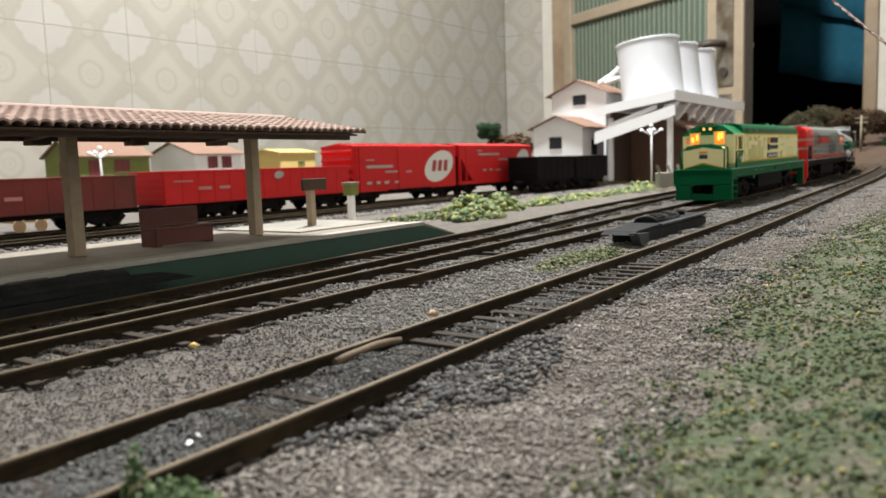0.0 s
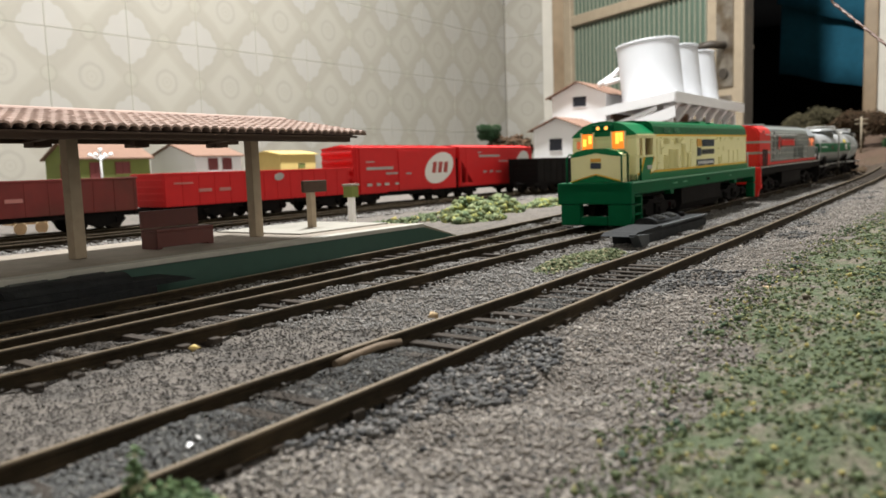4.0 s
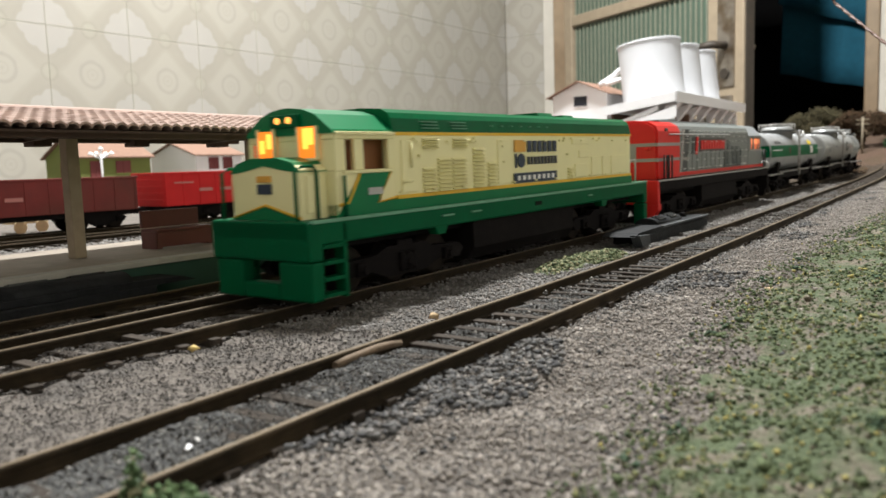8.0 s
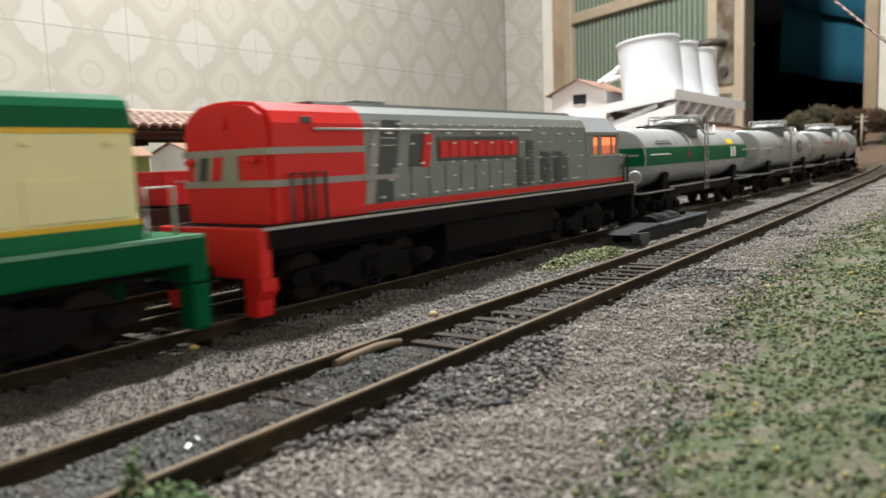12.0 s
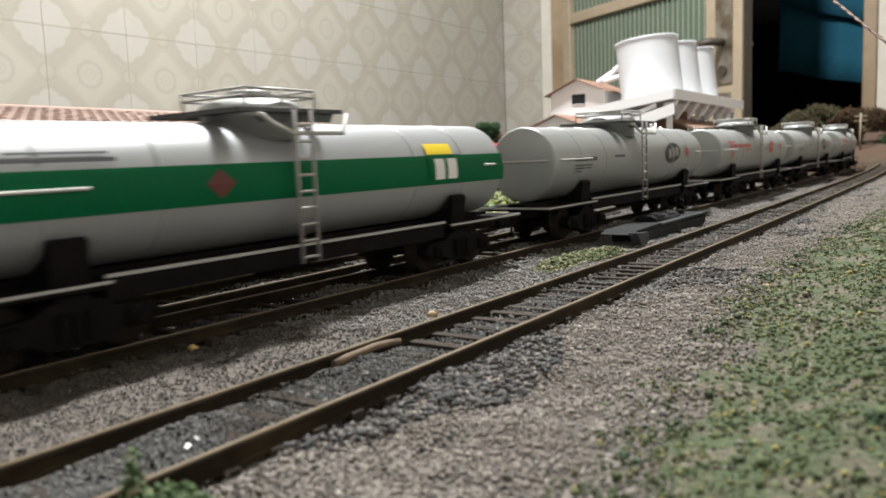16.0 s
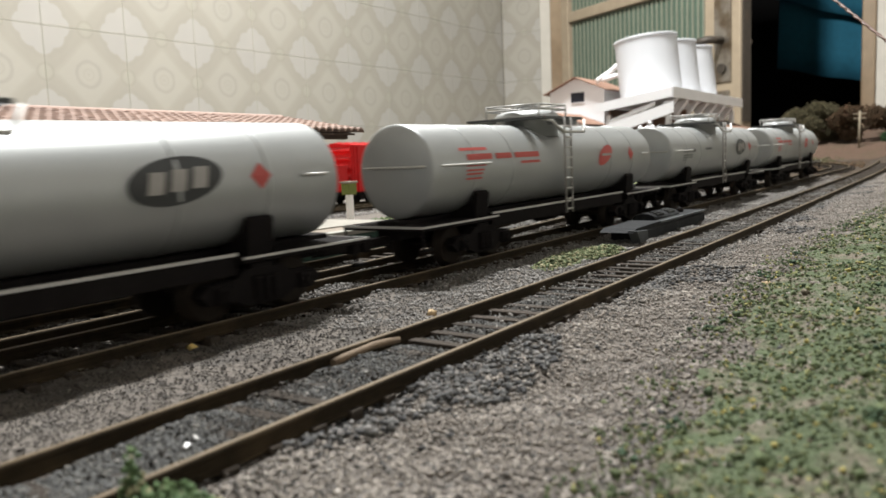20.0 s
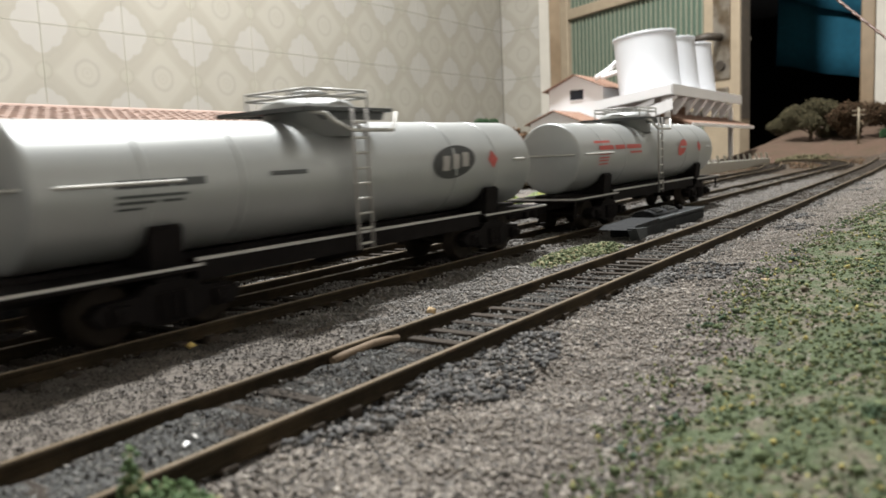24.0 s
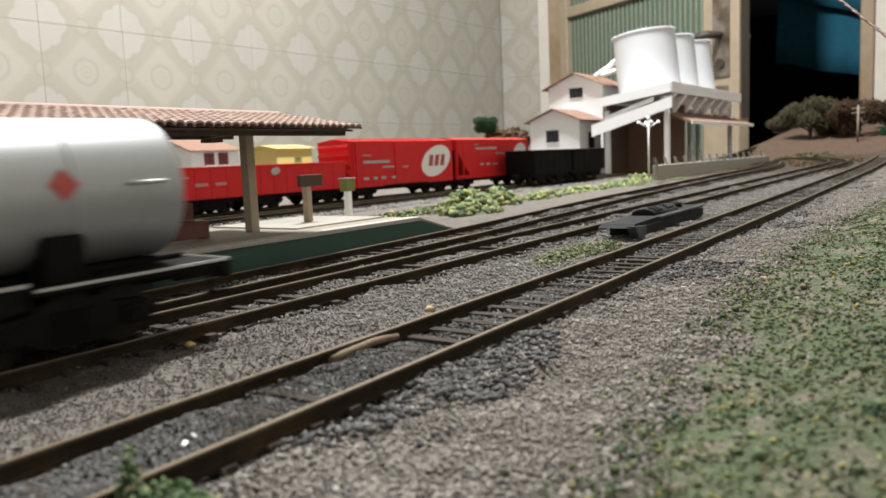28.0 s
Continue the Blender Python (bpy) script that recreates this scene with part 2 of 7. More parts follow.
# near-white hinges: the glints on their upper faces are painted in
HINGE_GLINT = mat("glint_white_hinge", (0.74, 0.75, 0.74), 0.35, 0.3)
WHEEL = mat("wheel_rust", (0.022, 0.017, 0.013), 0.6, 0.2, grain=0.3, scale=700)
MARKDK = mat("black_marking", (0.02, 0.022, 0.022), 0.5)
MARKRED = mat("red_marking", (0.42, 0.06, 0.05), 0.5)
MARKPK = mat("faded_pink_marking", (0.55, 0.22, 0.20), 0.6)
MARKWH = mat("white_marking", (0.8, 0.79, 0.76), 0.5)
MARKYE = mat("yellow_marking", (0.85, 0.62, 0.02), 0.5)
MARKOR = mat("orange_marking", (0.70, 0.36, 0.05), 0.5)
MARKBL = mat("navy_marking", (0.02, 0.035, 0.06), 0.5)
GLOWF = mat("lit_cab_window", (1.0, 0.25, 0.02), 0.4, emit=0.8)
GLOWH = mat("headlight_glow", (1.0, 0.42, 0.08), 0.4, emit=1.6)
GLOWR = mat("dim_cab_window", (0.75, 0.17, 0.06), 0.5, emit=0.35)
GLOWS = mat("orange_cab_window", (1.0, 0.26, 0.09), 0.5, emit=0.8)
CABROOF = mat("pale_grey_cab_roof", (0.21, 0.225, 0.23), 0.6, grain=0.06)
CABIN = mat("cab_inside", (0.22, 0.09, 0.03), 0.8)
CONC = mat("platform_concrete", (0.26, 0.22, 0.175), 0.9, grain=0.25, scale=250, bump=0.3, bscale=900, second=(0.20, 0.17, 0.135), spot=0.5)
CONCLT = mat("pale_concrete", (0.36, 0.345, 0.30), 0.9, grain=0.15, scale=300)
CONCDULL = mat("pale_platform_top", (0.30, 0.28, 0.24), 0.9, grain=0.3, scale=200, second=(0.25, 0.235, 0.20), spot=0.5)
PLATGREEN = mat("platform_dark_green", (0.018, 0.06, 0.042), 0.6, grain=0.2, scale=200)
CLAY = mat("clay_roof_tile", (0.36, 0.255, 0.210), 0.85, grain=0.2, scale=350, var=0.12, second=(0.31, 0.215, 0.175), spot=0.5)
CLAYBR = mat("brown_card_roof", (0.20, 0.115, 0.078), 0.85, grain=0.2, scale=200)
POST = mat("brown_post_wood", (0.36, 0.285, 0.20), 0.8, grain=0.25, scale=300)
DKWOOD = mat("dark_roof_timber", (0.06, 0.035, 0.022), 0.85, grain=0.3, scale=300)
BENCH = mat("oxblood_bench", (0.11, 0.025, 0.018), 0.6, grain=0.2, scale=250)
# silos: greyer than CARD, dimmed in colour against the strong light on them
SILO = mat("toned_down_silo_white", (0.55, 0.56, 0.58), 0.5, grain=0.05, scale=40)
CARD = mat("white_card", (0.86, 0.86, 0.87), 0.7, grain=0.03, scale=60)
OLIVEH = mat("olive_house_wall", (0.16, 0.19, 0.045), 0.8, grain=0.12, scale=120)
YELLOWH = mat("yellow_house_wall", (0.62, 0.46, 0.16), 0.8, grain=0.1, scale=120)
WINRED = mat("dark_red_shutter", (0.16, 0.03, 0.03), 0.6)
PANE = mat("dark_window_pane", (0.02, 0.022, 0.03), 0.15)
TRUNK = mat("twig_bark", (0.10, 0.07, 0.045), 0.9, grain=0.3, scale=500)
TIN = mat("dark_tin_box", (0.03, 0.031, 0.031), 0.6, grain=0.4, scale=400, second=(0.085, 0.088, 0.082), spot=0.52)
RIB = mat("pale_door_rib", (0.21, 0.22, 0.165), 0.5, grain=0.15, scale=40)
PALEWOOD = mat("pale_wood", (0.50, 0.36, 0.2), 0.7, grain=0.2, scale=300)
CABLE = mat("brown_cable", (0.13, 0.06, 0.035), 0.5, grain=0.3, scale=600)

POLEWOOD = mat("weathered_pole_wood", (0.20, 0.165, 0.115), 0.85, grain=0.4, scale=300)
MOTORDK = mat("dusty_black_plastic", (0.013, 0.014, 0.015), 0.8, grain=0.45, scale=500, second=(0.024, 0.026, 0.026), spot=0.6, bump=0.3, bscale=900)
MOTORLT = mat("dusty_grey_plastic", (0.055, 0.060, 0.062), 0.85, grain=0.4, scale=500, second=(0.09, 0.097, 0.098), spot=0.55, bump=0.4, bscale=900)
STRIPE = mat("greyish_stripe", (0.30, 0.285, 0.265), 0.45, grain=0.08)
GLOWTOP = mat("bright_cab_window", (1.0, 0.40, 0.05), 0.4, emit=2.2)
BALLAST = island_mat("grey_ballast_grains", [(0, (0.170, 0.162, 0.152)), (0.3, (0.207, 0.197, 0.184)), (0.6, (0.143, 0.136, 0.128)), (0.78, (0.244, 0.231, 0.215)), (0.95, (0.322, 0.306, 0.281))])
DUST = island_mat("dark_brown_dust", [(0, (0.080, 0.072, 0.064)), (0.35, (0.10, 0.091, 0.082)), (0.6, (0.058, 0.053, 0.049)), (0.90, (0.14, 0.13, 0.118)), (0.98, (0.30, 0.28, 0.24))])
TRACKDUST = island_mat("grey_track_dust", [(0, (0.105, 0.105, 0.102)), (0.4, (0.13, 0.128, 0.122)), (0.7, (0.075, 0.076, 0.075)), (0.93, (0.23, 0.22, 0.20))])
CINDER = island_mat("dark_cinder_grains", [(0, (0.095, 0.094, 0.092)), (0.35, (0.13, 0.126, 0.12)), (0.6, (0.065, 0.065, 0.066)), (0.85, (0.19, 0.18, 0.17))])
GRIT = island_mat("brown_earth_grains", [(0, (0.244, 0.218, 0.191)), (0.3, (0.189, 0.171, 0.153)), (0.52, (0.285, 0.255, 0.224)), (0.80, (0.138, 0.129, 0.120)), (0.90, (0.386, 0.354, 0.313)), (0.955, (0.055, 0.055, 0.055))])
FOAM = island_mat("green_foam_crumbs", [(0, (0.083, 0.108, 0.052)), (0.24, (0.105, 0.133, 0.066)), (0.46, (0.136, 0.162, 0.080)), (0.62, (0.068, 0.094, 0.052)), (0.76, (0.193, 0.202, 0.089)), (0.87, (0.179, 0.155, 0.117)), (0.955, (0.338, 0.291, 0.103))], bump=0.6)
FOAMTUFT = island_mat("bright_green_tuft", [(0, (0.07, 0.12, 0.045)), (0.35, (0.10, 0.155, 0.06)), (0.7, (0.05, 0.09, 0.035)), (0.88, (0.20, 0.19, 0.10))], bump=0.6)
FOAMTEAL = island_mat("dark_teal_foam", [(0, (0.055, 0.090, 0.055)), (0.5, (0.08, 0.12, 0.07)), (0.8, (0.045, 0.070, 0.045))], bump=0.6)
FOAMPATCH = island_mat("fresh_green_foam", [(0, (0.105, 0.125, 0.062)), (0.3, (0.155, 0.17, 0.09)), (0.6, (0.06, 0.08, 0.04)), (0.80, (0.24, 0.22, 0.13))], bump=0.6)
FOAMYEL = island_mat("yellow_green_foam", [(0, (0.15, 0.19, 0.09)), (0.35, (0.21, 0.24, 0.12)), (0.65, (0.10, 0.14, 0.07)), (0.82, (0.30, 0.31, 0.10))], bump=0.6)
FOAMDARK = island_mat("dark_green_foam", [(0, (0.03, 0.07, 0.03)), (0.5, (0.05, 0.10, 0.04)), (0.8, (0.02, 0.045, 0.02))], bump=0.6)
FOAMBROWN = island_mat("brown_foam_crown", [(0, (0.062, 0.036, 0.020)), (0.35, (0.085, 0.050, 0.028)), (0.6, (0.036, 0.024, 0.013)), (0.8, (0.055, 0.040, 0.020))], bump=0.6)
FOAMOLIVE = island_mat("olive_foam_crown", [(0, (0.075, 0.066, 0.036)), (0.4, (0.10, 0.085, 0.048)), (0.7, (0.05, 0.045, 0.024))], bump=0.6)
for dull in (BLACK, TIE, MOTORDK, TIN, EARTH, DARKEARTH, GRASSMAT, BALLAST, DUST, TRACKDUST, CINDER, GRIT, FOAM, FOAMPATCH, FOAMYEL, FOAMTEAL, FOAMOLIVE, FOAMBROWN, FOAMDARK):
    dull.node_tree.nodes["Principled BSDF"].inputs["Specular IOR Level"].default_value = 0.2
for dull, level in ((BLACK, 0.06), (GREENDK, 0.08), (GREENROOF, 0.10), (GREEN, 0.22), (TANKGREEN, 0.12), (WAGRED, 0.2), (RED, 0.25), (CREAM, 0.3), (RAIL, 0.1), (WHEEL, 0.1)):
    dull.node_tree.nodes["Principled BSDF"].inputs["Specular IOR Level"].default_value = level


# ---- mesh helpers ----
class Mesh:
    """Collects pieces of one mesh."""

    def __init__(self):
        self.v, self.f, self.smooth = [], [], []

    def add(self, verts, faces, smooth=False):
        n = len(self.v)
        self.v += [tuple(p) for p in verts]
        self.f += [tuple(i + n for i in f) for f in faces]
        self.smooth += [smooth] * len(faces)
        return self

    def box(self, x0, x1, y0, y1, z0, z1, c=0.0):
        """A box, its edges chamfered by c."""
        if not c:
            v = [(x, y, z) for z in (z0, z1) for y in (y0, y1) for x in (x0, x1)]
            return self.add(v, [(0, 2, 3, 1), (4, 5, 7, 6), (0, 1, 5, 4), (2, 6, 7, 3), (0, 4, 6, 2), (1, 3, 7, 5)])
        bm = bmesh.new()
        bmesh.ops.create_cube(bm, size=1)
        for p in bm.verts:
            p.co = Vector(((x0 + x1) / 2 + p.co.x * (x1 - x0), (y0 + y1) / 2 + p.co.y * (y1 - y0), (z0 + z1) / 2 + p.co.z * (z1 - z0)))
        bmesh.ops.bevel(bm, geom=bm.edges[:], offset=c, segments=2, profile=0.5, affect="EDGES")
        bm.verts.index_update()
        self.add([p.co for p in bm.verts], [[p.index for p in f.verts] for f in bm.faces])
        bm.free()
        return self

    def prism(self, outline, a, b, axis="x", smooth=False, caps=True):
        """An outline of two coordinates, swept from a to b along an axis."""
        def at(p, w):
            return {"x": (w, p[0], p[1]), "y": (p[0], w, p[1]), "z": (p[0], p[1], w)}[axis]
        n = len(outline)
        v = [at(p, a) for p in outline] + [at(p, b) for p in outline]
        self.add(v, [(i, (i + 1) % n, n + (i + 1) % n, n + i) for i in range(n)], smooth)
        if caps:
            self.add(v, [tuple(range(n - 1, -1, -1)), tuple(range(n, 2 * n))])
        return self

    def tube(self, points, r, n=6):
        """A round bar along points."""
        pts = [Vector(p) for p in points]
        rings = []
        for i, p in enumerate(pts):
            d = (pts[min(i + 1, len(pts) - 1)] - pts[max(i - 1, 0)]).normalized()
            a = d.orthogonal().normalized() if abs(d.z) > 0.9 else d.cross(Vector((0, 0, 1))).normalized()
            b = d.cross(a)
            rings.append([p + (a * math.cos(q) + b * math.sin(q)) * r for q in (2 * math.pi * k / n for k in range(n))])
        v = [p for ring in rings for p in ring]
        f = [(i * n + k, i * n + (k + 1) % n, (i + 1) * n + (k + 1) % n, (i + 1) * n + k) for i in range(len(pts) - 1) for k in range(n)]
        self.add(v, f, True)
        return self.add(v, [tuple(range(n - 1, -1, -1)), tuple(range(len(v) - n, len(v)))])

    def lathe(self, profile, axis="z", n=24, centre=(0, 0, 0), smooth=True):
        """(radius, height) pairs turned round an axis."""
        v = []
        for r, h in profile:
            for k in range(n):
                a = 2 * math.pi * k / n
                p = {"z": (r * math.cos(a), r * math.sin(a), h), "x": (h, r * math.cos(a), r * math.sin(a)), "y": (r * math.cos(a), h, r * math.sin(a))}[axis]
                v.append(Vector(p) + Vector(centre))
        m = len(profile)
        self.add(v, [(i * n + k, i * n + (k + 1) % n, (i + 1) * n + (k + 1) % n, (i + 1) * n + k) for i in range(m - 1) for k in range(n)], smooth)
        return self.add(v, [tuple(range(n)), tuple(range((m - 1) * n, m * n))])

    def data(self, name, material):
        me = bpy.data.meshes.new(name)
        me.from_pydata(self.v, [], self.f)
        me.polygons.foreach_set("use_smooth", self.smooth)
        me.materials.append(material)
        bm = bmesh.new()
        bm.from_mesh(me)
        bmesh.ops.remove_doubles(bm, verts=bm.verts[:], dist=1e-6)
        bmesh.ops.recalc_face_normals(bm, faces=bm.faces[:])
        bm.to_mesh(me)
        bm.free()
        return me


def part(name, mesh, material, parent, label="", m=None):
    ob = new(name, mesh.data(name, material) if isinstance(mesh, Mesh) else mesh)
    ob.parent = parent
    if m is not None:
        ob.matrix_basis = m
    return tagged(ob, label)


def thing(name, m, label, category, group="", kind=""):
    return_ob = new(name)
    return_ob.empty_display_size = 0.01
    return_ob.matrix_basis = m
    return tagged(return_ob, label, category, group, kind)


def solid(name, mesh, material, label, category="", group="", kind="", m=None):
    ob = new(name, mesh.data(name, material) if isinstance(mesh, Mesh) else mesh)
    if m is not None:
        ob.matrix_basis = m
    return tagged(ob, label, category, group, kind)


def grains(name, points, size, material, rng, flat=0.7, jag=0.35, kind=8):
    """Loose crumbs: a mesh of many small uneven lumps at points."""
    if kind == 8:
        base = np.array([(1, 0, 0), (-1, 0, 0), (0, 1, 0), (0, -1, 0), (0, 0, 1), (0, 0, -1)], float)
        tris = np.array([(0, 2, 4), (2, 1, 4), (1, 3, 4), (3, 0, 4), (2, 0, 5), (1, 2, 5), (3, 1, 5), (0, 3, 5)])
    else:
        base = np.array([(-1, -.8, -.7), (1, -.9, -.7), (.9, 1, -.7), (-.9, .8, -.7), (-.7, -.6, .7), (.7, -.7, .8), (.6, .8, .6), (-.8, .6, .7)], float) * 0.75
        tris = np.array([(0, 2, 1), (0, 3, 2), (4, 5, 6), (4, 6, 7), (0, 1, 5), (0, 5, 4), (1, 2, 6), (1, 6, 5), (2, 3, 7), (2, 7, 6), (3, 0, 4), (3, 4, 7)])
    n, k = len(points), len(base)
    s = np.asarray(size).reshape(-1, 1, 1) * np.ones((n, 1, 1))
    q = rng.normal(size=(n, 4))
    q /= np.linalg.norm(q, axis=1, keepdims=True)
    w, x, y, z = q.T
    rot = np.stack([1 - 2 * (y * y + z * z), 2 * (x * y - z * w), 2 * (x * z + y * w), 2 * (x * y + z * w), 1 - 2 * (x * x + z * z), 2 * (y * z - x * w),
                    2 * (x * z - y * w), 2 * (y * z + x * w), 1 - 2 * (x * x + y * y)], 1).reshape(n, 3, 3)
    v = base[None] * (1 + rng.uniform(-jag, jag, (n, k, 3)))
    v = np.einsum("nij,nkj->nki", rot, v) * s
    v[:, :, 2] *= flat
    v = (v + np.asarray(points)[:, None, :]).reshape(-1, 3)
    f = (tris[None] + (np.arange(n) * k)[:, None, None]).reshape(-1, 3)
    me = bpy.data.meshes.new(name)
    me.vertices.add(len(v))
    me.vertices.foreach_set("co", v.astype(np.float32).ravel())
    me.loops.add(f.size)
    me.loops.foreach_set("vertex_index", f.astype(np.int32).ravel())
    me.polygons.add(len(f))
    me.polygons.foreach_set("loop_start", np.arange(0, f.size, 3, dtype=np.int32))
    me.update(calc_edges=True)
    me.validate()
    me.materials.append(material)
    return me


# ---- plan: x runs along the tiled wall, y towards it, z = 0 on the board ----
WALL_Y, CORNER_X, RAIL_TOP, GAUGE, GROUND_Z = 1.254, 2.19, 0.0035, 0.0165, 0.0004
TILE_S, JOINT_Z = 0.15, 0.2832
NEAR_TRACK = ((-0.3, 0.0746), (0.0, 0.0746), (0.15, 0.0739), (0.35, 0.0731), (0.55, 0.0737), (0.75, 0.075), (1.0, 0.083), (1.35, 0.105), (1.9, 0.16))
THIRD_TRACK = ((-0.3, 0.1565), (0.0, 0.1565), (0.17, 0.157), (0.25, 0.1585), (0.33, 0.163), (0.42, 0.168), (0.65, 0.172), (0.88, 0.178), (1.15, 0.25), (1.3, 0.40))
BACK_TRACK = ((-0.4, 0.417), (1.6, 0.417))
SIDING = ((-0.4, 0.372), (0.4, 0.372), (0.5, 0.38), (1.6, 0.38))
TRAIN_Y, TRAIN_SLOPE, BEND_X, BEND_R, RISE = 0.128, -0.02, 0.86, 0.55, 0.011


def lift(x, y=0.1):
    """The board rises slightly towards the bend, on the side of the through tracks."""
    return RISE * (min(1.15, max(-0.2, x)) - 0.1) * min(1, max(0, (0.27 - y) / 0.07))


def train_y(x):
    return TRAIN_Y + TRAIN_SLOPE * (x - 0.15)


def train_point(u):
    """A place on the train's track u metres along it."""
    if u <= BEND_X:
        return Vector((u, train_y(u), 0))
    a = (u - BEND_X) / BEND_R
    return Vector((BEND_X + BEND_R * math.sin(a), train_y(BEND_X) + BEND_R * (1 - math.cos(a)), 0))


def spline(pts, step=0.01):
    """Points along a smooth line through pts."""
    out = []
    for i in range(len(pts) - 1):
        p0, p1, p2, p3 = (Vector(pts[max(0, min(len(pts) - 1, i + k))]) for k in (-1, 0, 1, 2))
        n = max(1, int((p2 - p1).length / step))
        for k in range(n):
            t = k / n
            out.append(0.5 * (2 * p1 + (p2 - p0) * t + (2 * p0 - 5 * p1 + 4 * p2 - p3) * t * t + (3 * p1 - p0 - 3 * p2 + p3) * t ** 3))
    return out + [Vector(pts[-1])]


# ---- room ----
def tiled(parent, place, cols, rows, turn, mesh):
    for i in cols:
        for k in rows:
            part("tile", mesh, None, parent, m=Matrix.Translation(place(i, k)) @ Matrix.Rotation(turn, 4, "Z"))


def room():
    n = Mesh().box(-1.1, 2.33, WALL_Y + 0.008, WALL_Y + 0.14, -0.9, 1.75)
    wall = solid("wall_north", n, GROUT, "tiled room wall behind the layout", "wall", kind="structure")
    w = TILE_S / 2 - 0.00028
    tile = Mesh().box(-w, w, 0, 0.0075, -w, w, 0.0003).data("tile", TILE)
    tiled(wall, lambda i, k: (CORNER_X - 0.075 - i * TILE_S, WALL_Y, JOINT_Z - 0.075 + k * TILE_S), range(0, 19), range(-2, 4), 0, tile)
    rest = Mesh().box(-1.1, CORNER_X, WALL_Y, WALL_Y + 0.0075, JOINT_Z + 3 * TILE_S + 0.002, 1.75)
    part("upper_wall_face", rest, PLASTER, wall)
    # wall with the doorway
    e = Mesh().box(CORNER_X + 0.008, CORNER_X + 0.14, 1.115, WALL_Y + 0.006, -0.9, 1.75)
    e.box(CORNER_X + 0.008, CORNER_X + 0.14, 0.19, 1.115, 1.2, 1.75)
    e.box(CORNER_X + 0.008, CORNER_X + 0.14, -1.0, 0.19, -0.9, 1.75)
    wall = solid("wall_east", e, GROUT, "tiled room wall with a doorway", "wall", kind="structure")
    tiled(wall, lambda i, k: (CORNER_X, WALL_Y - 0.078 - i * TILE_S, JOINT_Z - 0.075 + k * TILE_S), range(0, 1), range(-2, 4), -math.pi / 2, tile)
    tiled(wall, lambda i, k: (CORNER_X, 0.11 - i * TILE_S, JOINT_Z - 0.05 + k * TILE_S), range(0, 2), range(-2, 4), -math.pi / 2, tile)
    part("upper_wall_face", Mesh().box(CORNER_X, CORNER_X + 0.0075, 1.115, 1.2535, JOINT_Z + 3 * TILE_S + 0.002, 1.75).box(CORNER_X, CORNER_X + 0.0075, -1.0, 0.185, JOINT_Z + 3 * TILE_S + 0.03, 1.75), PLASTER, wall)
    # unseen walls, drawn in close so they bounce fill light onto the layout
    solid("bounce_wall_south", Mesh().box(-1.1, 2.33, -1.14, -1.0, -0.9, 1.75), PLASTER, "unseen plain wall, set close to bounce light", "wall", kind="structure")
    solid("bounce_wall_west", Mesh().box(-1.24, -1.1, -1.14, 1.39, -0.9, 1.75), PLASTER, "unseen plain wall, set close to bounce light", "wall", kind="structure")
    solid("ceiling", Mesh().box(-1.24, 2.33, -1.14, 1.39, 1.75, 1.85), CEIL, "plain white ceiling", "ceiling", kind="structure")
    solid("floor", Mesh().box(-2.04, 4.2, -1.64, 2.2, -1.0, -0.9), FLOORM, "red tiled floor", "floor", kind="structure")
    # dark room behind the doorway; its darkness is put into the wall colour
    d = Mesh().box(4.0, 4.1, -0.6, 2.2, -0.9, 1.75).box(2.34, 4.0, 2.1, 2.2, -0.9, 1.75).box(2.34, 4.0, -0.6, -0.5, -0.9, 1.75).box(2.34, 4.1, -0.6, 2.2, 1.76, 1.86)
    solid("dark_room_walls", d, DARKWALL, "walls of the room behind the doorway, coloured near black for its darkness", "wall", kind="structure")


